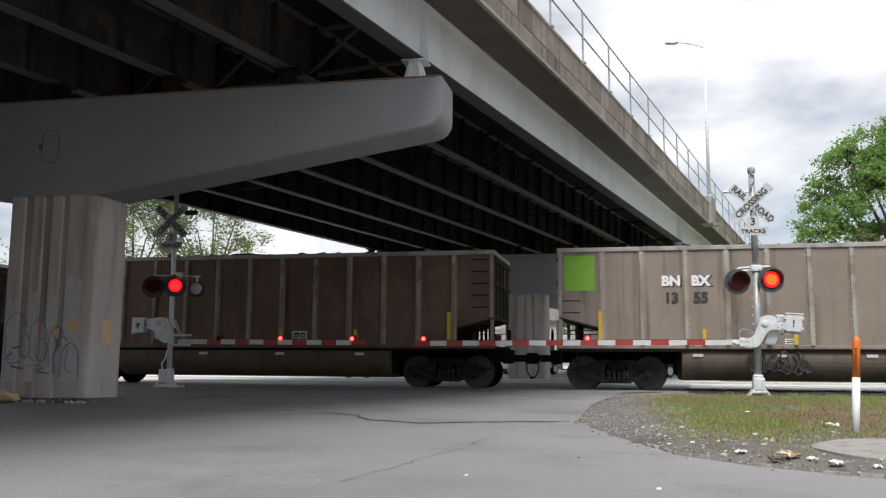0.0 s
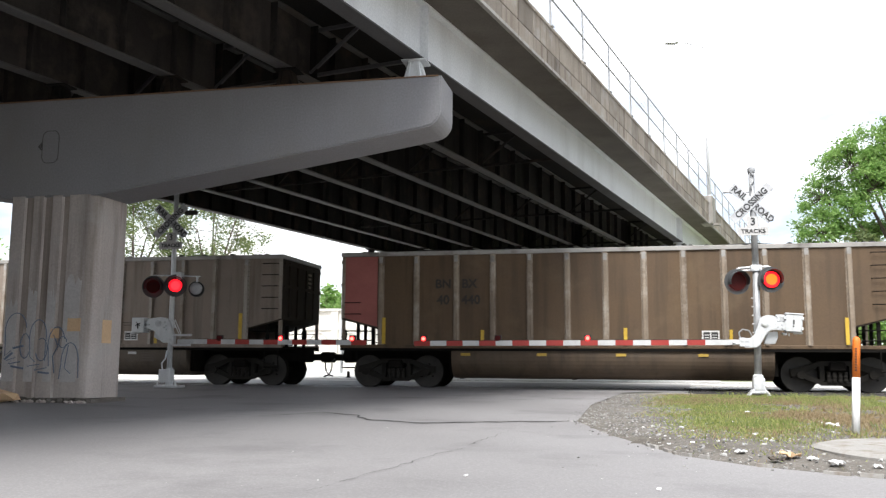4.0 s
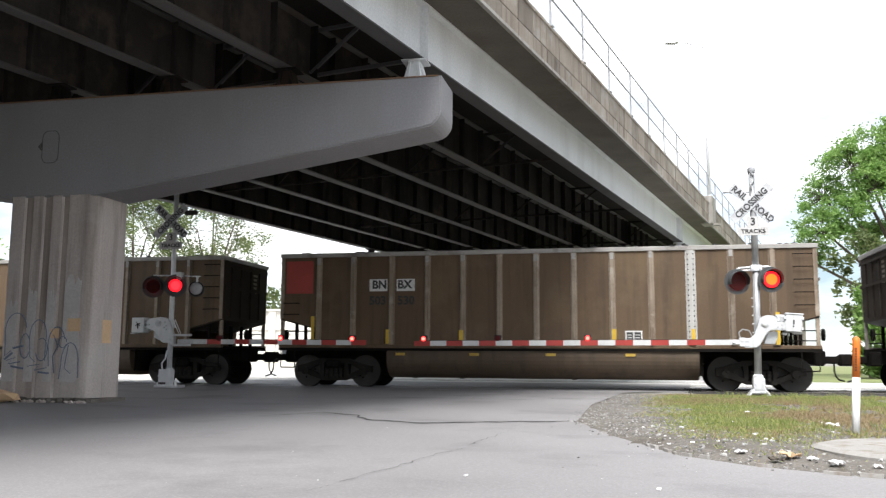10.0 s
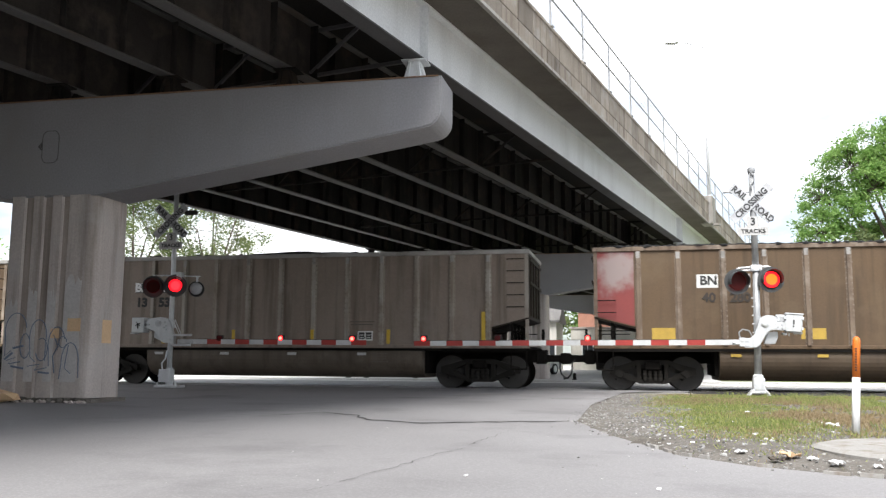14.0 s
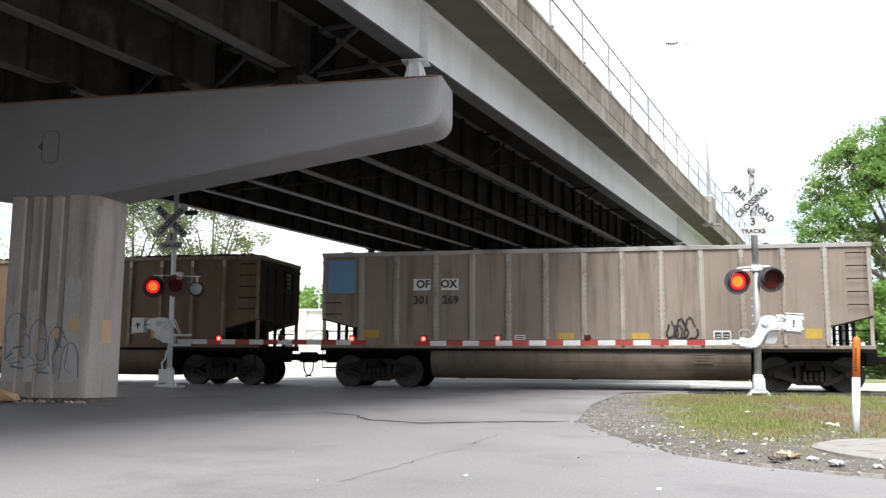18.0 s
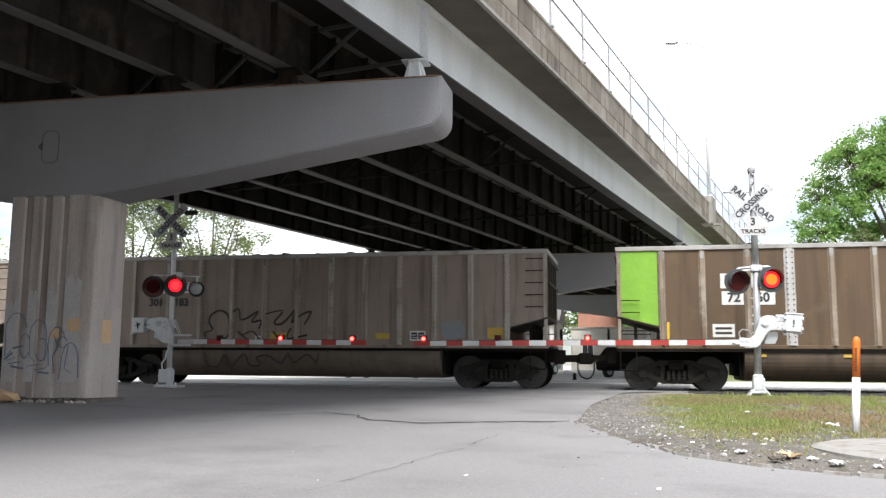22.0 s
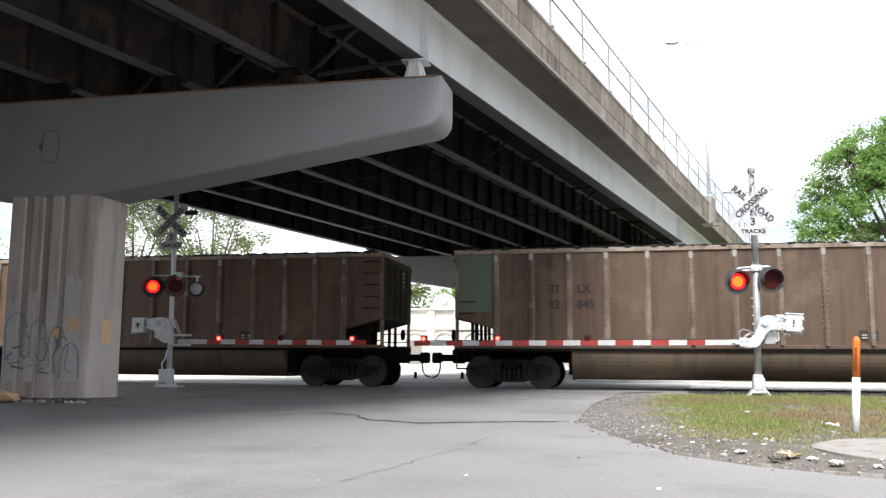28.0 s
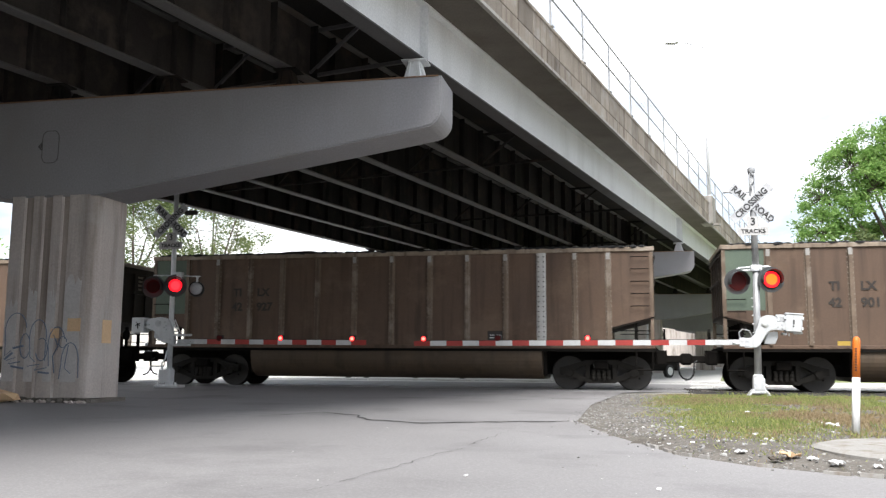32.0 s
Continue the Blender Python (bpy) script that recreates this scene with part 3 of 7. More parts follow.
Z_BOTTOM, Z_SLAB, Z_CURB, Z_PARAPET, Z_RAIL = 5.93, 7.02, 6.93, 7.95, 9.25
Y_NEAR, Y_FAR, Y_PIER2 = -70.0, 126.0, 24.9


def mesh_of(name, bm, mat):
    ob = part(name, bm, mat)
    me = ob.data
    bpy.data.objects.remove(ob)
    return me


def build_bridge():
    br = thing("overpass_bridge", BRIDGE, "grey steel girder road overpass with a stained concrete parapet", "bridge")
    for k, gx in enumerate(GIRDER_X):
        bm = bmesh.new()
        outer = k == 0
        if outer:
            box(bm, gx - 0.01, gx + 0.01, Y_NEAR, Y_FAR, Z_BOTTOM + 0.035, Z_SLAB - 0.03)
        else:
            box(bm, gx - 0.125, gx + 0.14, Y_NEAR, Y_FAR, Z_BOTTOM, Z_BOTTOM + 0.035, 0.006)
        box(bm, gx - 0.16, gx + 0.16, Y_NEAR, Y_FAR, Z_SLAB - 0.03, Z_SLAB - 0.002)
        # inner girders take the shade-darkened paint, the outer one stays pale
        g = part("girder", bm, M_GIRDER if outer else M_INNER, br, "pale grey painted plate girder" if outer else "dark grey plate girder, deck shade in its colour")
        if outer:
            # flange far darker than the web: underside shade put into its colour
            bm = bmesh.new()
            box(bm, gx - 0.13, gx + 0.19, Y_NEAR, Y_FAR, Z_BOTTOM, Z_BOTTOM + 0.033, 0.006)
            part("bottom_flange", bm, M_FLANGE, g, "grimy bottom flange, underside shade in its paint")
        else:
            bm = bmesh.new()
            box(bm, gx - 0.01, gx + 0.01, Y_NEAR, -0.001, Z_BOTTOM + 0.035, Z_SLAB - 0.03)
            part("web", bm, M_WEBNEAR, g, "stained brown web plate, toned lighter for the near light")
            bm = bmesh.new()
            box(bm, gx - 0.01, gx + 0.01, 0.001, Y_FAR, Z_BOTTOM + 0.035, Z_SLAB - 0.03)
            part("web", bm, M_WEB, g, "web plate over the tracks, blackened for the shade")
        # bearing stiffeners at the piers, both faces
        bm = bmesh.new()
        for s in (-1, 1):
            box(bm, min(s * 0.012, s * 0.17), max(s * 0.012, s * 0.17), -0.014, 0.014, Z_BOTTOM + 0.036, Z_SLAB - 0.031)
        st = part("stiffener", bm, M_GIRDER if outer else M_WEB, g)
        st.matrix_basis = pose(gx, 0.0, 0)
        again("stiffener", st, g, pose(gx, Y_PIER2, 0))
        again("stiffener", st, g, pose(gx, Y_PIER2 + 0.5, 0))
        # intermediate stiffeners on the inner faces; near-span ones toned lighter for the light there
        bm = bmesh.new()
        if k == 0:
            box(bm, -0.15, -0.012, -0.008, 0.008, Z_BOTTOM + 0.036, Z_SLAB - 0.031)
        else:
            box(bm, -0.15, -0.012, -0.008, 0.008, Z_BOTTOM + 0.036, Z_SLAB - 0.031)
            box(bm, 0.012, 0.15, -0.008, 0.008, Z_BOTTOM + 0.036, Z_SLAB - 0.031)
        near = bm.copy()
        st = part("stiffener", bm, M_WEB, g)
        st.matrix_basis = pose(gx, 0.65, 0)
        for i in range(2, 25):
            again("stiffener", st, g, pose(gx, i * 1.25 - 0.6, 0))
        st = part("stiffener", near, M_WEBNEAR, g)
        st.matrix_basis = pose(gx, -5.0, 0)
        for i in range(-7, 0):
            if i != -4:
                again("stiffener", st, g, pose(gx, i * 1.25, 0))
    # deck slab, darkened for the shade below, with its lighter overhang
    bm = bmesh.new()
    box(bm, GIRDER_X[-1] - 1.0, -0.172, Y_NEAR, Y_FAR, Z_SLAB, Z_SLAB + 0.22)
    part("deck_slab", bm, M_SLAB, br, "concrete deck, underside shade in its colour")
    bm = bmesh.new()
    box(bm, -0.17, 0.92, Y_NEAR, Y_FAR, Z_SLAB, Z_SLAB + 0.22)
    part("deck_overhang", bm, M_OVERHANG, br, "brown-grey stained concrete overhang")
    # cross frames between girders, black over the tracks for the deeper shade
    for y in [-6.2, 0.0, 8.3, 16.6, 24.9]:
        for a, b in zip(GIRDER_X[:-2], GIRDER_X[1:-1]):
            bm = bmesh.new()
            rod(bm, (a - 0.02, y + 0.05, Z_BOTTOM + 0.12), (b + 0.02, y + 0.05, Z_BOTTOM + 0.12), 0.045, seg=4)
            rod(bm, (a - 0.02, y, Z_BOTTOM + 0.15), ((a + b) / 2, y, Z_SLAB - 0.12), 0.04, seg=4)
            rod(bm, (b + 0.02, y, Z_BOTTOM + 0.15), ((a + b) / 2, y, Z_SLAB - 0.12), 0.04, seg=4)
            rod(bm, (a - 0.02, y + 0.05, Z_SLAB - 0.1), (b + 0.02, y + 0.05, Z_SLAB - 0.1), 0.045, seg=4)
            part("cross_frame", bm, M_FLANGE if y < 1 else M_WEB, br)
    # parapet in cast lengths with open joints
    y = Y_NEAR
    joints = []
    while y < Y_FAR - 0.1:
        joints.append(y)
        y += 6.15
    wide = 6.15 / 7
    zm = Z_CURB + 0.40
    bm = bmesh.new()
    prism(bm, [(0.62, zm + 0.014), (0.62, Z_PARAPET), (0.93, Z_PARAPET), (0.95, Z_PARAPET - 0.05), (0.95, Z_PARAPET - 0.09), (0.925, Z_PARAPET - 0.11), (0.925, zm + 0.03), (0.915, zm + 0.014)], wide - 0.03, "y", 0.015)
    upper = mesh_of("parapet_panel", bm, M_PARAPET)
    bm = bmesh.new()
    prism(bm, [(0.9206, zm - 0.006), (0.925, zm - 0.006), (0.93, zm - 0.02), (0.93, Z_CURB + 0.085), (0.9206, Z_CURB + 0.085)], wide - 0.02, "y", 0.01)
    middle = mesh_of("parapet_panel", bm, M_PARAPET)
    bm = bmesh.new()
    prism(bm, [(0.88, Z_CURB), (0.86, Z_SLAB - 0.005), (0.9205, Z_SLAB - 0.005), (0.9205, Z_CURB + 0.08), (0.95, Z_CURB + 0.07), (0.955, Z_CURB)], wide * 7 - 0.02, "y", 0.01)
    lower = mesh_of("curb_length", bm, M_CURB)
    for y in joints:
        c = new("curb_length", lower)
        c.parent, c.matrix_basis = br, pose(0, y, 0)
        for k in range(7):
            if y + k * wide < -12 and k:
                continue
            c = new("parapet_panel", middle)
            c.parent = br
            c.matrix_basis = pose(0, y + k * wide, 0) if y > -13 else pose(0, y, 0) @ Matrix.Diagonal((1, 7, 1, 1))
            c = new("parapet_panel", upper)
            c.parent = br
            c.matrix_basis = pose(0.004 * math.sin(3.7 * k + y), y + k * wide, 0) if y > -13 else pose(0, y, 0) @ Matrix.Diagonal((1, 7, 1, 1))
    bm = bmesh.new()
    box(bm, 0.64, 0.90, Y_NEAR, Y_FAR, Z_SLAB + 0.22, Z_PARAPET - 0.03)
    part("parapet_core", bm, M_WEB, br, "dark open joints behind the panels")
    bm = bmesh.new()
    prism(bm, [(GIRDER_X[-1] - 1.02, Z_CURB), (GIRDER_X[-1] - 0.7, Z_CURB), (GIRDER_X[-1] - 0.7, Z_PARAPET), (GIRDER_X[-1] - 1.02, Z_PARAPET)], Y_FAR - Y_NEAR, "y", Y_NEAR)
    part("parapet", bm, M_PARAPET, br)
    # pilaster that carries the lamp
    bm = bmesh.new()
    box(bm, 0.55, 1.10, 26.9, 27.9, Z_CURB + 0.02, Z_PARAPET + 0.28, 0.03)
    box(bm, 0.95, 1.35, 27.2, 27.6, Z_CURB - 0.02, Z_CURB + 0.08)
    part("lamp_pedestal", bm, M_CURB, br, "concrete block on the parapet under the street lamp")
    # railing
    bm = bmesh.new()
    rod(bm, (0, 0, Z_PARAPET), (0, 0, Z_RAIL), 0.028, seg=6)
    box(bm, -0.07, 0.07, -0.07, 0.07, Z_PARAPET, Z_PARAPET + 0.02)
    post = part("railing_post", bm, M_RAILING, br)
    post.matrix_basis = pose(0.90, 6.69 - 2.535 * 6, 0)
    for i in range(-5, 45):
        again("railing_post", post, br, pose(0.90, 6.69 + 2.535 * i, 0))
    for z in (Z_PARAPET + 0.66, Z_RAIL):
        bm = bmesh.new()
        rod(bm, (0.90, Y_NEAR, z), (0.90, Y_FAR, z), 0.02, seg=6)
        part("rail", bm, M_RAILING, br)
    # wire mesh behind the rails, thin strands
    bm = bmesh.new()
    for j in range(1, 4):
        z = Z_PARAPET + 0.64 + 0.16 * j
        rod(bm, (0.905, 12, z), (0.905, Y_FAR, z), 0.004, seg=3)
    part("wire", bm, M_RAILING, br)
    return br


build_bridge()


def build_pier(x0, label, ground_z=0.0, wide_cap=True):
    """Hammerhead pier: local origin at the ground under the column's middle, the front face towards -y."""
    pier = thing("bridge_pier", pose(x0[0], x0[1], ground_z), label, "pier", "bridge piers")
    lift = -ground_z
    # column with three shallow vertical grooves on the front
    bm = bmesh.new()
    w, top = 0.94, 3.74 + lift
    pts = [(-0.81, -0.47), (-0.55, -0.47), (-0.53, -0.425), (-0.38, -0.425), (-0.36, -0.47), (-0.16, -0.47), (-0.14, -0.425), (0.01, -0.425), (0.03, -0.47), (0.22, -0.47), (0.24, -0.425), (0.36, -0.425), (0.38, -0.47), *[(w - 0.19 + 0.19 * math.sin(radians(9 * k)), -0.28 - 0.19 * math.cos(radians(9 * k))) for k in range(11)], (w, 0.47), (-0.81, 0.47)]
    prism(bm, [(px, py) for px, py in pts], top + 0.3, "z", -0.3)
    part("column", bm, M_CONC, pier, "ribbed stained concrete column")
    # cap: haunched beam with rounded lower corners
    def outline(end):
        q = [(0.98, 3.68)]
        q += [(end - 0.62, 4.56)]
        for k in range(7):
            a = radians(-82 + 82 * k / 6)
            q.append((end - 0.30 + 0.30 * math.cos(a), 4.92 + 0.30 * math.sin(a)))
        q += [(end, 5.50)]
        return q
    right = outline(7.25)
    left = [(-a, b) for a, b in outline(7.25)][::-1]
    bm = bmesh.new()
    prism(bm, [(a, b + lift) for a, b in right + left], 0.98, "y", -0.49)
    es = [e for e in bm.edges if all(abs(abs(vv.co.y) - 0.49) < 1e-4 for vv in e.verts) and abs(e.verts[0].co.y - e.verts[1].co.y) < 1e-4]
    bmesh.ops.bevel(bm, geom=es, offset=0.025, segments=2, affect="EDGES")
    part("pier_cap", bm, M_CAP, pier, "grey painted haunched pier cap with rounded ends")
    bm = bmesh.new()
    box(bm, -7.2, 7.2, -0.495, -0.44, 5.49 + lift, 5.508 + lift)
    part("rust_edge", bm, M_RUST, pier, "rust line along the cap's top edge")
    return pier


PIER1 = (-10.27, 14.20)
PIER2 = (-4.55, 39.0)
PIER3 = (1.2, 63.8)
p1 = build_pier(PIER1, "ribbed concrete column with graffiti carrying a grey pier cap")
p2 = build_pier(PIER2, "concrete pier beyond the tracks in deep shade")
p3 = build_pier(PIER3, "distant concrete pier under the overpass")
p4 = build_pier((6.9, 88.6), "last concrete pier in the shade of the overpass")
p5 = build_pier((12.6, 113.4), "last concrete pier in the shade of the overpass")


def build_bearings():
    for pier_y, yb in ((14.2, 0.0), (39.0, Y_PIER2), (63.8, 50.3), (88.6, 75.7), (113.4, 101.1)):
        for gx in GIRDER_X:
            p = BRIDGE @ Vector((gx, yb, 0))
            t = thing("girder_bearing", pose(p.x, pier_y + 0.0, 5.50), "welded steel rocker bearing between cap and girder", "bearing", "girder bearings")
            dx = 0.228 * (pier_y - p.y)
            t.matrix_basis = pose(p.x + dx, pier_y, 5.50)
            bm = bmesh.new()
            box(bm, -0.26, 0.26, -0.2, 0.2, 0.0, 0.05, 0.008)
            # inner bearings near black: under-deck shade held in their colour
            metal = M_GIRDER if gx == GIRDER_X[0] else M_WEB
            part("base_plate", bm, metal, t)
            bm = bmesh.new()
            prism(bm, [(-0.2, 0.05), (0.2, 0.05), (0.1, 0.40), (-0.1, 0.40)], 0.26, "y", -0.13)
            part("rocker", bm, metal, t)
            bm = bmesh.new()
            box(bm, -0.22, 0.22, -0.2, 0.2, 0.40, 0.428, 0.008)
            part("top_plate", bm, metal, t)
            bm = bmesh.new()
            for s in (-0.12, 0.12):
                prism(bm, [(s - 0.02, 0.05), (s + 0.02, 0.05), (s * 0.6 + 0.02, 0.38), (s * 0.6 - 0.02, 0.38)], 0.36, "y", -0.18)
            part("rib", bm, metal, t)


build_bearings()

# far abutment closes the overpass; the others are unseen walls added to cut light
bm = bmesh.new()
box(bm, -24, -8.2, -14.0, -13.0, -0.2, 7.0)
tagged(part("wall_near_abutment", bm, M_CONC), "added unseen grey wall behind the viewer that cuts light under the deck", "wall", "", "structure")
bm = bmesh.new()
box(bm, GIRDER_X[-1] - 1.6, GIRDER_X[-1] - 1.1, -31.0, -4.0, -0.2, 7.6)
bm.transform(BRIDGE)
tagged(part("wall_side_retaining", bm, M_CONC), "added unseen grey wall along the far edge of the deck that cuts side light", "wall", "", "structure")
bm = bmesh.new()
box(bm, -1, 25, 136.5, 137.5, -0.2, 7.0)
tagged(part("wall_abutment", bm, M_CONC), "grey concrete abutment wall closing the far end of the overpass", "wall", "", "structure")

# ---------------------------------------------------------------- crossing signals
FLASHERS = []      # (lens, lit in the first half of the beat)


def flasher(name, parent, x, y, z, r, phase, turn=0.0, keyed=True, small=False, core=None):
    """A round red lamp: a lens disc, bright on one side and dark on the other, that turns over in its housing."""
    base = pose(x, y, z, 0, 0, turn)
    bm = bmesh.new()
    if small:
        box(bm, -r * 1.2, r * 1.2, 0.015, r * 1.6, -r * 1.25, r * 1.25, 0.01)
        house = part(name, bm, M_BLACK, parent)
    else:
        # round backing plate, cup and visor
        lathe(bm, [(0.30, 0.035), (0.30, 0.05), (0.27, 0.055)], (0, 0, 0), "y", 28)
        lathe(bm, [(0.12, 0.24), (0.2, 0.20), (0.21, 0.05)], (0, 0, 0), "y", 24)
        house = part(name, bm, M_HOOD, parent, "black round signal head")
        bm = bmesh.new()
        seg = 20
        inner, outer = [], []
        for k in range(seg + 1):
            a = radians(-20 + 220 * k / seg)
            deep = 0.26 - 0.08 * abs(k - seg / 2) / (seg / 2)
            for rr, store in ((0.222, inner), (0.232, outer)):
                store.append([bm.verts.new((rr * math.cos(a), yy, rr * math.sin(a))) for yy in (0.045, -deep)])
        for k in range(seg):
            for st in (inner, outer):
                bm.faces.new((st[k][0], st[k + 1][0], st[k + 1][1], st[k][1]))
            bm.faces.new((inner[k][1], inner[k + 1][1], outer[k + 1][1], outer[k][1]))
        part("visor", bm, M_HOOD, house)
        bm = bmesh.new()
        rod(bm, (0, 0.12, 0.16), (0, 0.12, 0.27), 0.025, seg=8)
        part("hanger", bm, M_ALU, house)
    house.matrix_basis = base
    bm = bmesh.new()
    lathe(bm, [(r * 0.98, 0.0), (r * 0.95, -0.012), (r * 0.68, -0.018)], (0, 0, 0), "y", 24, 0)
    lathe(bm, [(r * 0.66, -0.0182), (r * 0.3, -0.021)], (0, 0, 0), "y", 20, 1)
    lathe(bm, [(r * 1.04, 0.001), (r * 1.0, 0.014), (r * 0.4, 0.018)], (0, 0, 0), "y", 24, 2)
    lens = part("lens", bm, [M_LIT, (core or M_CORE) if not small else M_TIP, M_LENS], house, "red signal lens")
    if keyed:
        FLASHERS.append((lens, phase, parent.matrix_basis.translation.x < 0))
    return house


def striped_arm(gate, x0, x1, z0, z1, start_red, y=0.0):
    """Tapered gate arm from the mast side x0 to the tip x1, with red and white bands."""
    n = max(1, round(abs(x1 - x0) / 0.4064))
    step = (x1 - x0) / n
    arm = None
    for i in range(n):
        a, b = x0 + step * i, x0 + step * (i + 1)
        za, zb = z0 + (z1 - z0) * i / n, z0 + (z1 - z0) * (i + 1) / n
        bm = bmesh.new()
        h = 0.062
        prism(bm, [(min(a, b), (za if a < b else zb) - h), (max(a, b), (zb if a < b else za) - h), (max(a, b), (zb if a < b else za) + h), (min(a, b), (za if a < b else zb) + h)], 0.035, "y", y - 0.0175)
        red = (i % 2 == 0) == start_red
        part("arm_band", bm, M_RED if red else M_ARMWHITE, gate, "red band" if red else "white band")


def crossbuck(sig, x, z):
    """Two crossed blades with raised black words, and the sign with the number of tracks below."""
    for word, tilt, dy in (("RAIL ROAD", 43, -0.085), ("CROSSING", -43, -0.10)):
        bm = bmesh.new()
        box(bm, -0.60, 0.60, -0.006, 0.006, -0.11, 0.11, 0.004)
        blade = part("sign_blade", bm, M_SIGN, sig, "white crossbuck blade")
        blade.matrix_basis = pose(x, dy, z, 0, tilt, 0)
        if word == "CROSSING":
            letters("lettering", "CROSSING", 0.205, M_LETTER, blade, pose(0, -0.009, 0), "black capital letters", 0.95, 0.005)
        else:
            letters("lettering", "RAIL", 0.205, M_LETTER, blade, pose(-0.36, -0.009, 0), "black capital letters", 0.95, 0.005)
            letters("lettering", "ROAD", 0.205, M_LETTER, blade, pose(0.36, -0.009, 0), "black capital letters", 0.95, 0.005)
    bm = bmesh.new()
    prism(bm, [(-0.13, 0.09), (0.13, 0.09), (0.13, 0.34), (-0.13, 0.34)], 0.012, "y", -0.006)
    prism(bm, [(-0.34, -0.105), (0.34, -0.105), (0.34, 0.0895), (-0.34, 0.0895)], 0.012, "y", -0.006)
    plate = part("track_sign", bm, M_DULLWHITE, sig, "white sign with the number of tracks")
    plate.matrix_basis = pose(x + 0.02, -0.08, z - 0.66)
    letters("lettering", "3", 0.25, M_LETTER, plate, pose(0, -0.009, 0.215), "black numeral", 1, 0.004)
    letters("lettering", "TRACKS", 0.135, M_LETTER, plate, pose(0, -0.009, -0.01), "black capital letters", 1.1, 0.003)


def bolts(bm, points, y, r=0.02, deep=0.03):
    for x, z in points:
        rod(bm, (x, y, z), (x, y - deep, z), r, r * 0.85, 6)


def softened(bm, size):
    bmesh.ops.bevel(bm, geom=bm.edges[:], offset=size, segments=2, affect="EDGES")


def build_right_signal():
    y, x = 21.3, 3.02
    sig = thing("crossing_signal", pose(x, y, 0.03), "silver railway crossing signal with white crossbuck and red flashing lamps", "crossing signal", "crossing signals")
    bm = bmesh.new()
    rod(bm, (-0.194, 0, 0.33), (-0.15, 0, 2.85), 0.082, 0.078, 16)
    rod(bm, (-0.15, 0, 2.85), (-0.169, 0, 5.26), 0.078, 0.07, 16)
    mast = part("mast", bm, M_MAST, sig, "weathered grey steel mast", True)
    # step bolts up one side of the mast
    bm = bmesh.new()
    for k in range(5):
        z = 1.42 + 0.2 * k
        rod(bm, (-0.28, -0.02, z), (-0.2, -0.02, z), 0.014, seg=6)
    part("step_bolt", bm, M_ALU, mast)
    # finial: cap, neck and a bent loop
    bm = bmesh.new()
    lathe(bm, [(0.085, 0), (0.09, 0.05), (0.085, 0.10), (0.03, 0.14)], (-0.169, 0, 5.2), "z", 14)
    tube(bm, [(-0.20, -0.09, 5.18), (-0.12, -0.10, 5.1), (-0.15, -0.10, 4.95), (-0.21, -0.10, 4.9), (-0.19, -0.10, 4.78)], 0.018, 6)
    part("finial", bm, M_MAST, sig, "weathered cap on the mast")
    bm = bmesh.new()
    box(bm, -0.315, -0.055, -0.13, 0.13, 0.09, 0.38, 0.02)
    box(bm, -0.30, -0.07, -0.136, -0.1305, 0.13, 0.34, 0.004)
    box(bm, -0.34, -0.03, -0.15, 0.15, 0.03, 0.09, 0.01)
    for sx in (-1, 1):
        for sy in (-1, 1):
            rod(bm, (-0.19 + sx * 0.23, sy * 0.18, -0.02), (-0.19 + sx * 0.12, sy * 0.12, 0.12), 0.022, seg=6)
    part("junction_base", bm, M_CASTWHITE, sig, "white painted junction box base")
    bm = bmesh.new()
    lathe(bm, [(0.10, 0.0), (0.12, 0.02), (0.12, 0.07), (0.085, 0.10)], (-0.194, 0, 0.36), "z", 16)
    bolts(bm, [(-0.27, 0.25), (-0.11, 0.25)], -0.137, 0.016)
    part("collar", bm, M_ALU, sig)
    crossbuck(sig, -0.205, 4.45)
    # lamp arm reaching sideways near the top, its small head turned away
    bm = bmesh.new()
    rod(bm, (-0.15, 0, 4.74), (-0.62, 0.2, 4.76), 0.022, seg=8)
    tube(bm, [(-0.58, 0.18, 4.78), (-0.72, 0.2, 4.80), (-0.80, 0.2, 4.79)], 0.04, 8)
    part("bell_bracket", bm, M_ALU, sig)
    # cross arm: two tubes with a clamp, ends turned up
    bm = bmesh.new()
    tube(bm, [(-0.58, -0.02, 2.78), (-0.60, 0.0, 2.88), (-0.52, 0.02, 2.93), (0.12, 0.02, 2.96), (0.20, 0.0, 2.92), (0.19, -0.02, 2.80)], 0.026, 8)
    rod(bm, (-0.48, 0.03, 2.87), (0.12, 0.03, 2.89), 0.02, seg=8)
    box(bm, -0.27, -0.03, -0.10, 0.10, 2.84, 2.99, 0.015)
    bolts(bm, [(-0.22, 2.91), (-0.08, 2.91)], -0.10)
    part("cross_arm", bm, M_ALU, sig, "silver tube arm with clamp")
    flasher("signal_head", sig, -0.582, -0.14, 2.60, 0.195, 0, 14)
    flasher("signal_head", sig, 0.164, -0.14, 2.64, 0.195, 1, 8)
    # gate mechanism: swept cast arm, quadrant plate behind, gear box at the back
    bm = bmesh.new()
    prism(bm, [(-0.479, 1.29), (-0.488, 1.065), (-0.24, 1.066), (-0.16, 1.12), (-0.113, 1.195), (0.004, 1.388), (0.045, 1.43), (0.105, 1.465), (0.43, 1.465), (0.43, 1.645), (0.15, 1.646), (0.10, 1.70), (0.055, 1.749), (0.0, 1.77), (-0.067, 1.763), (-0.144, 1.685), (-0.199, 1.53), (-0.267, 1.362), (-0.356, 1.285)], 0.12, "y", -0.24)
    softened(bm, 0.014)
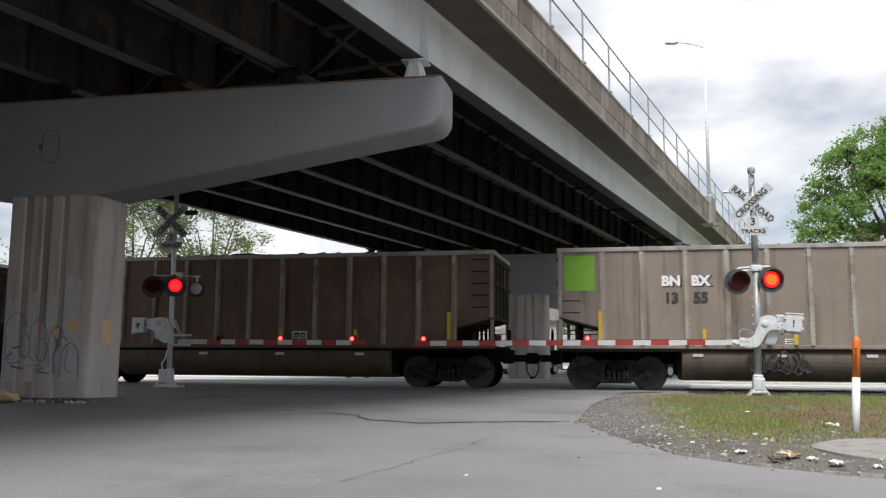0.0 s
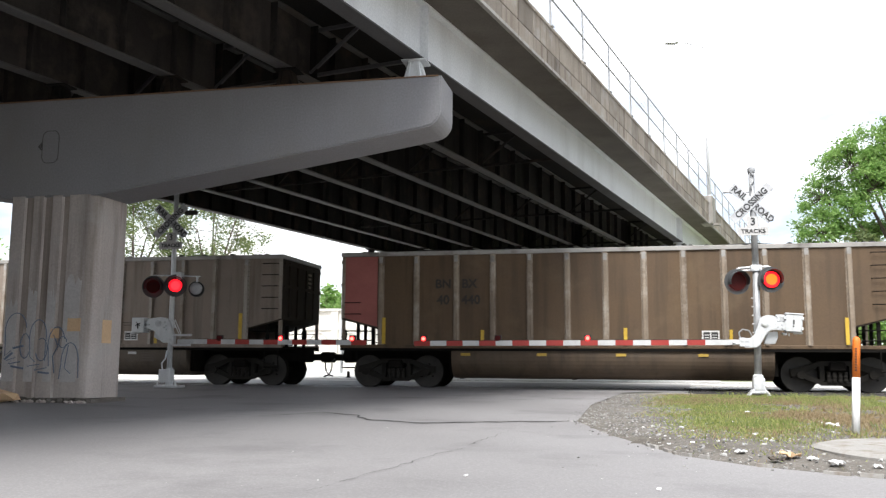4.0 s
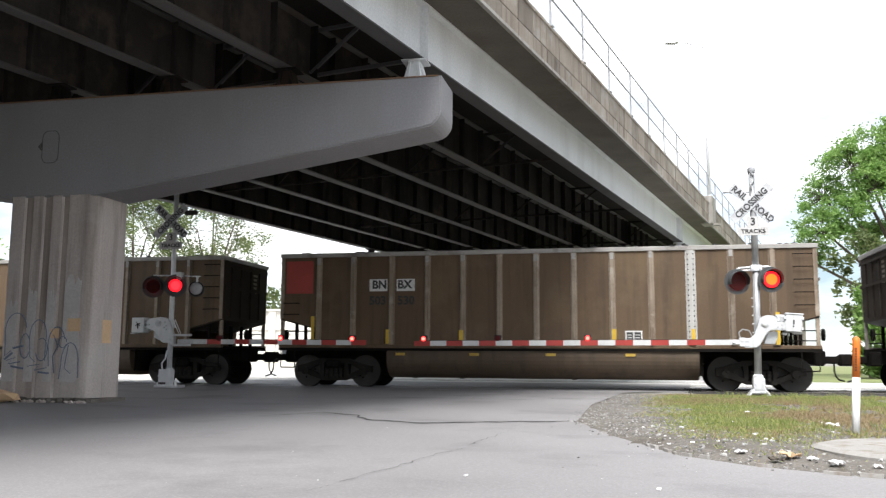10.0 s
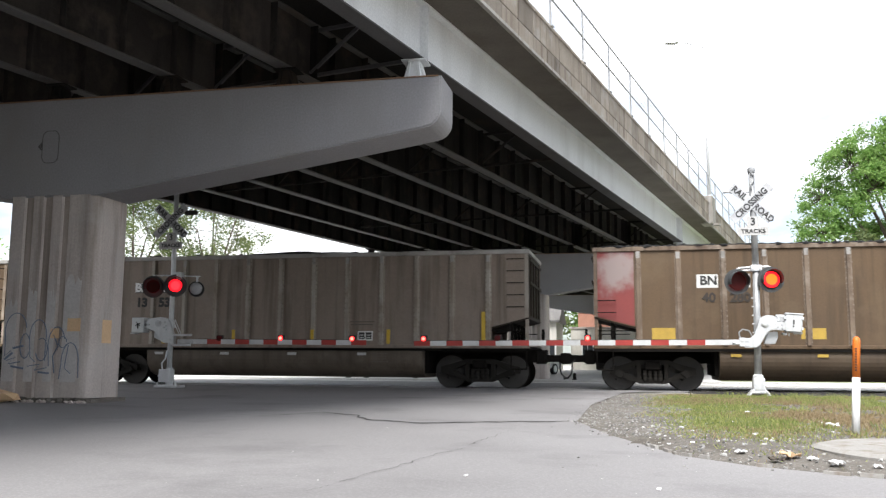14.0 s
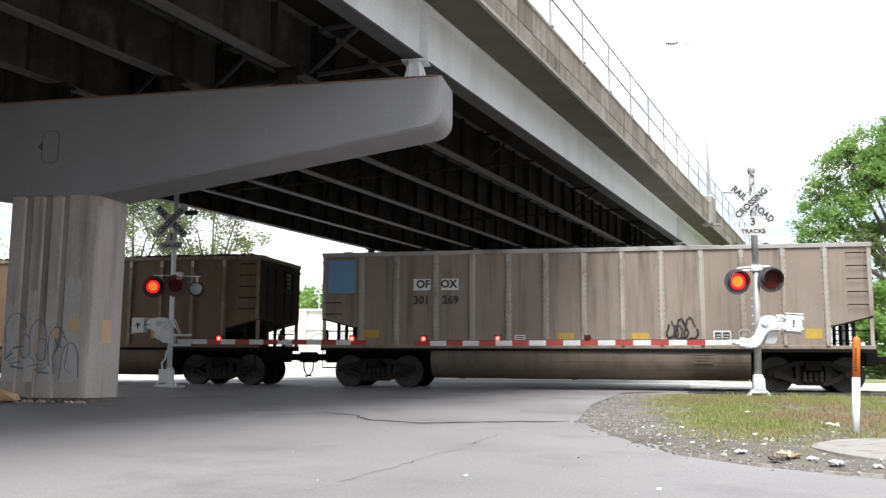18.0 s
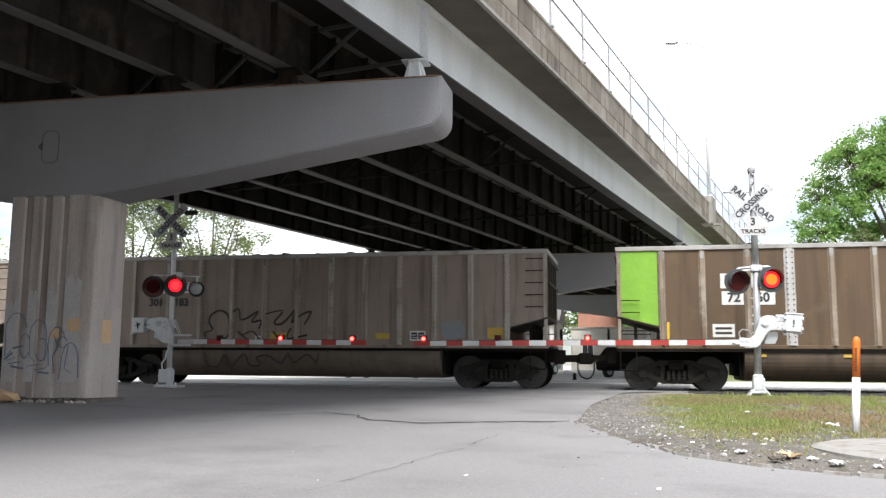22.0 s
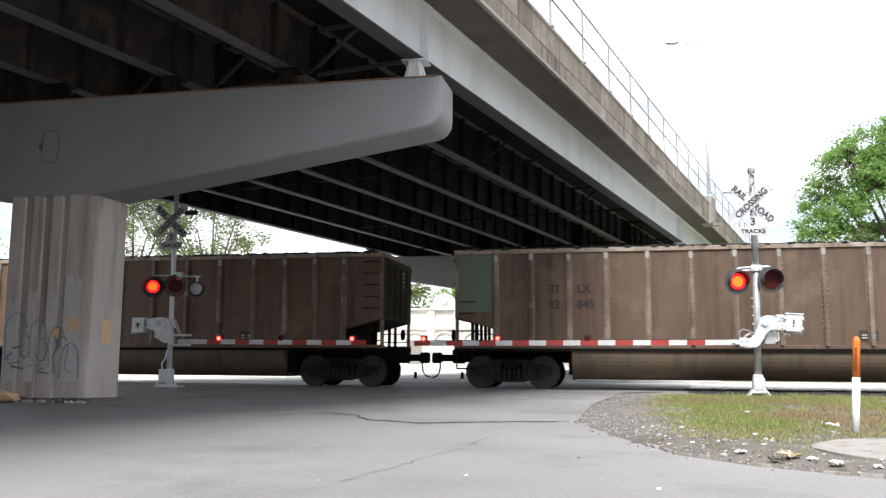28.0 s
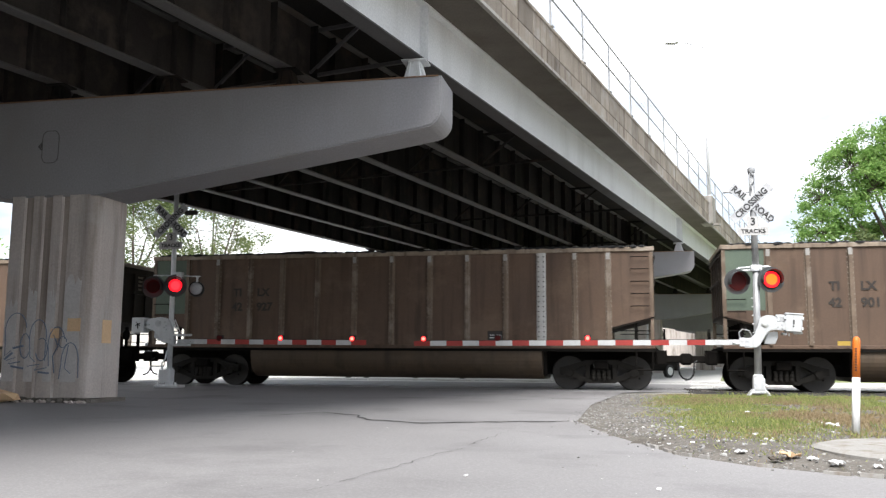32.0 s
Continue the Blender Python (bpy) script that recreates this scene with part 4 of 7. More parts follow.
    crank = part("gate_crank", bm, M_CASTWHITE, sig, "white painted cast gate crank")
    bm = bmesh.new()
    lathe(bm, [(0.085, 0.0), (0.085, -0.02), (0.06, -0.022), (0.06, -0.04), (0.03, -0.045)], (-0.03, -0.241, 1.63), "y", 18)
    part("pivot", bm, M_ALU, crank, "round pivot cover")
    bm = bmesh.new()
    bolts(bm, [(0.25, 1.55), (0.34, 1.52), (0.34, 1.60), (-0.42, 1.22), (-0.42, 1.12)], -0.241, 0.018, 0.02)
    part("bolt", bm, M_GALV, crank)
    bm = bmesh.new()
    fan = [(-0.03, 1.50)] + [(0.08 + 0.24 * math.cos(radians(a)), 1.62 + 0.20 * math.sin(radians(a))) for a in range(150, -1, -15)]
    prism(bm, fan, 0.10, "y", -0.08)
    part("quadrant_plate", bm, M_CASTWHITE, sig, "white rounded guard plate")
    bm = bmesh.new()
    prism(bm, [(-0.05, 1.158), (0.194, 1.159), (0.26, 1.30), (0.26, 1.45), (0.05, 1.43), (-0.02, 1.30)], 0.12, "y", -0.10)
    softened(bm, 0.014)
    part("gear_case", bm, M_GALV, sig, "grey lower gear case")
    bm = bmesh.new()
    for k in range(4):
        box(bm, 0.30 + 0.03 * k, 0.315 + 0.03 * k, -0.16, 0.1, 1.48, 1.80)
    box(bm, 0.25, 0.43, -0.12, 0.16, 1.66, 1.83, 0.015)
    part("counterweight", bm, M_CASTWHITE, sig, "stacked white weight plates")
    bm = bmesh.new()
    box(bm, -0.185, 0.185, -0.17, 0.17, -0.21, 0.21, 0.025)
    cb = part("mechanism_box", bm, M_CASTWHITE, sig, "white gate mechanism box")
    cb.matrix_basis = pose(0.615, -0.04, 1.63, 0, 5, -6)
    bm = bmesh.new()
    box(bm, -0.20, 0.20, -0.185, 0.18, 0.195, 0.225, 0.01)
    part("box_lid", bm, M_CASTWHITE, cb)
    bm = bmesh.new()
    for sx in (-0.19, 0.19):
        box(bm, sx - 0.02, sx + 0.02, -0.18, -0.1, -0.15, -0.08, 0.005)
        box(bm, sx - 0.02, sx + 0.02, -0.18, -0.1, 0.08, 0.15, 0.005)
    part("hinge", bm, M_ALU, cb)
    bm = bmesh.new()
    box(bm, -0.016, 0.014, -0.178, -0.171, -0.03, 0.075)
    box(bm, -0.02, 0.012, -0.178, -0.171, -0.085, -0.06)
    part("warning_mark", bm, M_BLACK, cb)
    bm = bmesh.new()
    box(bm, 0.36, 0.46, -0.12, 0.08, 1.36, 1.42, 0.01)
    box(bm, 0.62, 0.80, -0.12, 0.08, 1.38, 1.43, 0.01)
    rod(bm, (0.5, -0.1, 1.40), (0.5, -0.1, 1.34), 0.02, seg=6)
    part("drain_fitting", bm, M_GALV, sig)
    bm = bmesh.new()
    box(bm, -0.76, -0.5, -0.20, -0.11, 1.13, 1.25, 0.015)
    box(bm, -0.60, -0.47, -0.22, -0.09, 1.09, 1.30, 0.015)
    rod(bm, (-0.66, -0.24, 1.19), (-0.66, -0.07, 1.19), 0.045, seg=10)
    bolts(bm, [(-0.54, 1.14), (-0.54, 1.24), (-0.72, 1.19)], -0.21)
    ab = part("arm_bracket", bm, M_ALU, sig, "silver breakaway arm clamp")
    bm = bmesh.new()
    tube(bm, [(-0.30, -0.15, 1.32), (-0.38, -0.18, 1.46), (-0.52, -0.2, 1.49), (-0.60, -0.19, 1.42), (-0.58, -0.18, 1.28)], 0.018, 6)
    part("flex_conduit", bm, M_MAST, ab)
    # arm
    striped_arm(sig, -0.74, -0.94, 1.195, 1.19, False, -0.15)
    striped_arm(sig, -0.94, -8.32, 1.19, 1.155, False, -0.15)
    flasher("arm_lamp", sig, -4.05, -0.165, 1.285, 0.068, 1, 0, True, True)
    flasher("arm_lamp", sig, -6.22, -0.165, 1.28, 0.068, 0, 0, True, True)
    flasher("arm_lamp", sig, -8.08, -0.165, 1.27, 0.068, 0, 0, False, True)
    bm = bmesh.new()
    tube(bm, [(-8.0, -0.16, 1.225), (-6.2, -0.16, 1.235), (-4.0, -0.16, 1.245), (-0.9, -0.16, 1.26)], 0.008, 4)
    part("lamp_cable", bm, M_BLACK, sig)
    return sig


def build_left_signal():
    sig = thing("crossing_signal", pose(-12.25, 21.3, 0.03), "grey crossing signal in the overpass shade with crossbuck and three lamps", "crossing signal", "crossing signals")
    bm = bmesh.new()
    rod(bm, (0.20, 0, 0.30), (0.186, 0, 5.25), 0.07, 0.062, 16)
    lathe(bm, [(0.075, 0), (0.075, 0.09), (0.03, 0.12)], (0.186, 0, 5.2), "z", 14)
    part("mast", bm, M_ALU, sig, "silver painted steel mast", True)
    bm = bmesh.new()
    box(bm, -0.02, 0.30, -0.17, 0.12, 0.12, 0.46, 0.015)
    box(bm, 0.0, 0.28, -0.178, -0.1705, 0.16, 0.42, 0.004)
    rod(bm, (0.22, 0, 0.02), (0.21, 0, 0.50), 0.10, 0.09, 14)
    box(bm, -0.10, 0.56, -0.24, 0.24, -0.02, 0.05, 0.012)
    bolts(bm, [(0.0, 0.29), (0.26, 0.29)], -0.178, 0.015)
    for fx in (-0.03, 0.49):
        rod(bm, (fx, -0.17, 0.04), (fx, -0.17, 0.12), 0.025, seg=6)
    part("junction_base", bm, M_ALU, sig, "cast junction box base")
    bm = bmesh.new()
    tube(bm, [(0.05, -0.1, 0.46), (0.04, -0.12, 0.62), (0.13, -0.1, 0.74), (0.14, -0.06, 0.95)], 0.022, 6)
    tube(bm, [(0.28, -0.08, 0.50), (0.30, -0.1, 0.66), (0.26, -0.06, 0.80)], 0.016, 6)
    part("conduit", bm, M_GALV, sig)
    crossbuck(sig, 0.10, 4.44)
    bm = bmesh.new()
    rod(bm, (0.18, 0.0, 4.68), (0.50, -0.02, 4.67), 0.03, seg=8)
    box(bm, 0.48, 0.84, -0.08, 0.04, 4.60, 4.73, 0.03)
    part("bell_bracket", bm, M_BLACK, sig, "dark side bracket near the top")
    bm = bmesh.new()
    rod(bm, (-0.40, 0.02, 2.98), (0.98, 0.02, 2.93), 0.018, seg=8)
    box(bm, 0.22, 0.48, -0.12, 0.08, 2.84, 3.05, 0.02)
    rod(bm, (0.91, 0.0, 2.94), (0.91, -0.02, 2.78), 0.03, seg=8)
    bolts(bm, [(0.29, 2.94), (0.41, 2.94)], -0.12)
    part("cross_arm", bm, M_ALU, sig)
    flasher("signal_head", sig, -0.298, -0.16, 2.66, 0.175, 0, 18, core=M_CORERED)
    flasher("signal_head", sig, 0.357, -0.16, 2.68, 0.175, 1, 30, core=M_COREDEEP)
    bm = bmesh.new()
    lathe(bm, [(0.14, 0.02), (0.2, 0.04), (0.21, 0.2), (0.1, 0.3)], (0, 0, 0), "y", 24)
    hd = part("signal_head", bm, M_BLACK, sig, "signal head turned the other way")
    hd.matrix_basis = pose(0.904, -0.05, 2.60, 0, 0, 24)
    bm = bmesh.new()
    lathe(bm, [(0.165, 0.0), (0.15, -0.03), (0.07, -0.06)], (0, 0, 0), "y", 24)
    part("lens", bm, M_GREYLENS, hd, "cloudy unlit lens", True)
    # gate mechanism
    bm = bmesh.new()
    prism(bm, [(-0.372, 1.711), (-0.33, 1.77), (-0.277, 1.801), (0.003, 1.835), (0.14, 1.82), (0.252, 1.76), (0.32, 1.60), (0.38, 1.45), (0.408, 1.335), (0.417, 1.157), (0.121, 1.156), (0.04, 1.21), (-0.018, 1.305), (-0.10, 1.43), (-0.193, 1.485), (-0.363, 1.545)], 0.12, "y", -0.26)
    softened(bm, 0.014)
    crank = part("gate_crank", bm, M_ALU, sig, "silver cast gate crank")
    bm = bmesh.new()
    lathe(bm, [(0.085, 0.0), (0.085, -0.02), (0.05, -0.024), (0.05, -0.04), (0.02, -0.045)], (-0.03, -0.261, 1.665), "y", 18)
    part("pivot", bm, M_GALV, crank, "round pivot cover")
    bm = bmesh.new()
    bolts(bm, [(0.16, 1.70), (0.20, 1.60), (0.14, 1.56), (0.22, 1.50), (0.34, 1.24), (-0.3, 1.64)], -0.261, 0.022, 0.035)
    part("bolt", bm, M_GALV, crank)
    bm = bmesh.new()
    prism(bm, [(-0.23, 1.30), (-0.05, 1.22), (0.02, 1.32), (-0.1, 1.46), (-0.22, 1.46)], 0.12, "y", -0.10)
    part("gear_case", bm, M_GALV, sig, "grey lower gear case")
    bm = bmesh.new()
    box(bm, -0.50, -0.34, -0.16, 0.08, 1.56, 1.60)
    box(bm, -0.50, -0.34, -0.16, 0.08, 1.66, 1.70)
    box(bm, -0.44, -0.40, -0.14, 0.06, 1.48, 1.76)
    part("counterweight", bm, M_GALV, sig)
    bm = bmesh.new()
    box(bm, -0.19, 0.17, -0.16, 0.16, -0.20, 0.20, 0.02)
    cb = part("mechanism_box", bm, M_ALU, sig, "silver gate mechanism box")
    cb.matrix_basis = pose(-0.67, -0.04, 1.63)
    bm = bmesh.new()
    box(bm, -0.24, -0.10, -0.12, 0.1, -0.235, -0.205, 0.008)
    part("drain_fitting", bm, M_GALV, cb)
    bm = bmesh.new()
    rod(bm, (-0.08, -0.166, -0.02), (0.07, -0.166, 0.05), 0.012, seg=5)
    rod(bm, (0.0, -0.166, -0.10), (0.0, -0.166, 0.03), 0.014, seg=5)
    rod(bm, (-0.05, -0.166, 0.07), (0.06, -0.166, -0.02), 0.012, seg=5)
    part("warning_mark", bm, M_BLACK, cb)
    # clevis that holds the arm
    bm = bmesh.new()
    box(bm, 0.36, 0.93, -0.24, -0.20, 1.33, 1.39, 0.006)
    box(bm, 0.40, 0.91, -0.24, -0.20, 1.07, 1.13, 0.006)
    box(bm, 0.36, 0.42, -0.24, -0.10, 1.07, 1.39, 0.006)
    rod(bm, (0.62, -0.25, 1.10), (0.62, -0.1, 1.10), 0.02, seg=6)
    box(bm, 0.50, 0.98, -0.19, -0.11, 1.13, 1.25, 0.012)
    bolts(bm, [(0.56, 1.16), (0.56, 1.22), (0.72, 1.19), (0.88, 1.19), (0.88, 1.36)], -0.19)
    part("arm_bracket", bm, M_GALV, sig, "grey steel arm clevis")
    bm = bmesh.new()
    for dx in (0.0, 0.06):
        rod(bm, (0.30 + dx, -0.1, 1.78), (0.52 + dx, -0.16, 1.40), 0.012, seg=6)
    tube(bm, [(0.26, -0.1, 1.80), (0.36, -0.14, 1.74), (0.40, -0.15, 1.55)], 0.016, 6)
    part("tie_rod", bm, M_ALU, sig)
    striped_arm(sig, 0.95, 5.70, 1.19, 1.17, False, -0.15)
    flasher("arm_lamp", sig, 1.68, -0.165, 1.275, 0.068, 0, 0, True, True)
    flasher("arm_lamp", sig, 3.40, -0.165, 1.28, 0.068, 1, 0, True, True)
    flasher("arm_lamp", sig, 5.33, -0.165, 1.27, 0.068, 0, 0, False, True)
    bm = bmesh.new()
    tube(bm, [(1.0, -0.16, 1.26), (3.4, -0.16, 1.25), (5.3, -0.16, 1.24)], 0.008, 4)
    part("lamp_cable", bm, M_BLACK, sig)
    return sig


build_right_signal()
build_left_signal()

# marker post
post = thing("marker_post", pose(2.173, 9.544, 0.05, 0, 3.2, 0), "white plastic marker post with an orange top in the grass", "marker post")
bm = bmesh.new()
rod(bm, (0, 0, -0.1), (0, 0, 0.575), 0.039, seg=16)
part("tube", bm, M_POSTWHITE, post, "white plastic tube", True)
bm = bmesh.new()
lathe(bm, [(0.0375, 0.575), (0.0375, 0.94), (0.033, 0.965), (0.015, 0.985)], (0, 0, 0), "z", 16)
part("sleeve", bm, M_ORANGE, post, "orange sleeve with lettering", True)
bm = bmesh.new()
for i in range(9):
    box(bm, -0.020, -0.004, -0.040, -0.032, 0.64 + 0.027 * i, 0.655 + 0.027 * i)
part("lettering", bm, M_BLACK, post)

# ---------------------------------------------------------------- coal train
SIDE = 1.57          # half width of a wagon
LEN = 14.64          # body length
M_BROWN = material("brown_wagon_paint", (0.083, 0.050, 0.026), (0.124, 0.078, 0.041), 0.9, 30, (0.6, 0.8), 0, 0.12, 0.006, streak=((0.052, 0.032, 0.016), 0.85, 3.5), stain=((0.15, 0.104, 0.058), 0.8, 0.45))
M_DARKBROWN = material("dark_brown_wagon_paint", (0.086, 0.052, 0.034), (0.134, 0.084, 0.055), 0.9, 30, (0.6, 0.8), 0, 0.12, 0.006, streak=((0.045, 0.026, 0.017), 0.85, 3.5), stain=((0.19, 0.128, 0.084), 0.8, 0.45))
M_GREYTAN = material("grey_tan_aluminium", (0.205, 0.161, 0.127), (0.278, 0.224, 0.183), 0.9, 30, (0.55, 0.75), 0.05, 0.12, 0.006, streak=((0.095, 0.072, 0.054), 0.85, 3.5), stain=((0.265, 0.230, 0.202), 0.8, 0.45))
M_RIBPALE = material("pale_worn_rib", (0.27, 0.235, 0.195), (0.43, 0.395, 0.35), 1.2, 30, (0.5, 0.7), 0.1, 0.15, 0.006, streak=((0.17, 0.115, 0.075), 0.9, 5), stain=((0.16, 0.11, 0.075), 0.9, 0.75))
M_RIBBROWN = material("brown_worn_rib", (0.17, 0.125, 0.085), (0.34, 0.275, 0.21), 1.6, 30, (0.5, 0.7), 0.05, 0.15, 0.006, streak=((0.09, 0.058, 0.036), 0.9, 6), stain=((0.44, 0.39, 0.33), 1.5, 0.6))
M_RIBDARK = material("rusty_dark_rib", (0.11, 0.075, 0.052), (0.23, 0.175, 0.13), 1.6, 30, (0.5, 0.7), 0.05, 0.15, 0.006, streak=((0.06, 0.038, 0.026), 0.9, 6), stain=((0.36, 0.31, 0.26), 1.5, 0.5), gloss=0.3)
M_RIBBRIGHT = material("bare_aluminium_rib", (0.42, 0.41, 0.39), (0.58, 0.57, 0.55), 2.0, 30, (0.4, 0.55), 0.3, 0.1, 0.006, streak=((0.35, 0.3, 0.25), 0.6, 6))
# dirty wagon ends, darkened further for the shade between two wagons
M_END = material("dirty_shaded_end_sheet", (0.022, 0.017, 0.013), (0.052, 0.039, 0.029), 0.9, 30, (0.65, 0.85), 0, 0.1, 0.006, stain=((0.02, 0.016, 0.013), 0.8, 0.7), gloss=0.2)
# tub paints: darker body tones that hold the shade of the rounded underside
M_GREYTUB = material("shaded_tan_tub_paint", (0.094, 0.073, 0.054), (0.138, 0.109, 0.083), 0.9, 30, (0.6, 0.8), 0.0, 0.12, 0.006, streak=((0.06, 0.045, 0.034), 0.8, 3.0), stain=((0.19, 0.16, 0.13), 0.8, 0.4))
M_BROWNTUB = material("shaded_brown_tub_paint", (0.066, 0.044, 0.027), (0.10, 0.069, 0.042), 0.9, 30, (0.6, 0.8), 0.0, 0.12, 0.006, streak=((0.04, 0.026, 0.016), 0.8, 3.0), stain=((0.12, 0.09, 0.06), 0.8, 0.4))
M_RIVET = material("dusty_rivet_heads", (0.15, 0.115, 0.085), (0.30, 0.25, 0.20), 3.0, 30, (0.6, 0.8), 0.05, 0.05)
M_CHORD = material("weathered_top_chord", (0.264, 0.248, 0.228), (0.416, 0.400, 0.380), 1.5, 30, (0.5, 0.7), 0.1, 0.12, 0.006, stain=((0.096, 0.080, 0.068), 1.0, 0.7))
M_P_GREEN = material("bright_green_panel", (0.17, 0.36, 0.03), (0.23, 0.46, 0.05), 2, 30, (0.6, 0.8), 0, 0.05)
M_P_RED = material("red_panel", (0.32, 0.045, 0.034), (0.41, 0.068, 0.053), 2, 30, (0.6, 0.8), 0, 0.05)
M_P_PINK = material("faded_red_panel", (0.34, 0.10, 0.085), (0.43, 0.15, 0.13), 2, 30, (0.6, 0.8), 0, 0.05, stain=((0.3, 0.1, 0.08), 1.5, 0.5))
def worn_panel():
    m = material("worn_red_and_white_panel", (0.19, 0.036, 0.034), (0.26, 0.06, 0.055), 1.6, 30, (0.6, 0.8), 0, 0.05, stain=((0.2, 0.06, 0.05), 1.2, 0.6))
    n, l = m.node_tree.nodes, m.node_tree.links
    b = n["Principled BSDF"]
    co, far = n.new("ShaderNodeTexCoord"), n.new("ShaderNodeVectorMath")
    far.operation = "DISTANCE"
    far.inputs[1].default_value = (0.62, -1.57, 3.2)
    wob, add = n.new("ShaderNodeTexNoise"), n.new("ShaderNodeMath")
    wob.inputs["Scale"].default_value, wob.inputs["Detail"].default_value = 3.0, 6.0
    add.operation = "ADD"
    r, x = n.new("ShaderNodeMapRange"), n.new("ShaderNodeMix")
    r.interpolation_type = "SMOOTHSTEP"
    r.inputs["From Min"].default_value, r.inputs["From Max"].default_value = 0.72, 1.25
    r.inputs["To Min"].default_value, r.inputs["To Max"].default_value = 0.85, 0.0
    x.data_type = "RGBA"
    x.inputs[7].default_value = (0.33, 0.28, 0.265, 1)
    l.new(co.outputs["Object"], far.inputs[0])
    l.new(co.outputs["Object"], wob.inputs["Vector"])
    l.new(far.outputs["Value"], add.inputs[0])
    l.new(wob.outputs["Fac"], add.inputs[1])
    l.new(add.outputs[0], r.inputs["Value"])
    l.new(r.outputs[0], x.inputs[0])
    l.new(b.inputs["Base Color"].links[0].from_socket, x.inputs[6])
    l.new(x.outputs[2], b.inputs["Base Color"])
    return m


M_P_WORN = worn_panel()
M_P_BLUE = material("light_blue_panel", (0.13, 0.26, 0.43), (0.18, 0.33, 0.51), 2, 30, (0.6, 0.8), 0, 0.05)
M_P_DKGREEN = material("dull_dark_green_panel", (0.085, 0.115, 0.085), (0.12, 0.155, 0.115), 2, 30, (0.6, 0.8), 0, 0.05)
M_BLUESMEAR = material("chalky_blue_grey_overpaint", (0.17, 0.175, 0.18), (0.24, 0.25, 0.265), 2.5, 30, (0.6, 0.8), 0, 0.05, stain=((0.2, 0.18, 0.16), 2.5, 0.7))
M_FADEDPRINT = material("sun_faded_print", (0.10, 0.08, 0.065), (0.14, 0.115, 0.095), 9, 60, (0.6, 0.8))
M_LETTERWHITE = material("dusty_white_paint", (0.6, 0.59, 0.57), (0.74, 0.73, 0.71), 6, 60, (0.5, 0.7))
M_FADED = material("faded_dark_lettering", (0.027, 0.020, 0.016), (0.044, 0.035, 0.028), 5, 60, (0.6, 0.8))

TRUCK_X = (1.50, 13.22)
AXLE = 0.87
R_WHEEL = 0.457


def mesh_only(name, bm, mat):
    ob = part(name, bm, mat)
    me = ob.data
    bpy.data.objects.remove(ob)
    return me


def shared(name, me, parent, m=None, label=""):
    ob = new(name, me)
    ob.parent = parent
    if m is not None:
        ob.matrix_basis = m
    if label:
        ob["label"] = label
    return ob


def cut_side(bm, y0, y1, x0=0.0, x1=LEN, z0=1.12, z1=3.70):
    """Side sheet with the sloping cut-outs over the bogies."""
    pts = [(1.15, z0), (x1 - 1.15, z0), (x1 - 1.15, 1.66), (x1, 1.95), (x1, z1), (0, z1), (0, 1.95), (1.15, 1.66)]
    return prism(bm, pts, y1 - y0, "y", y0)


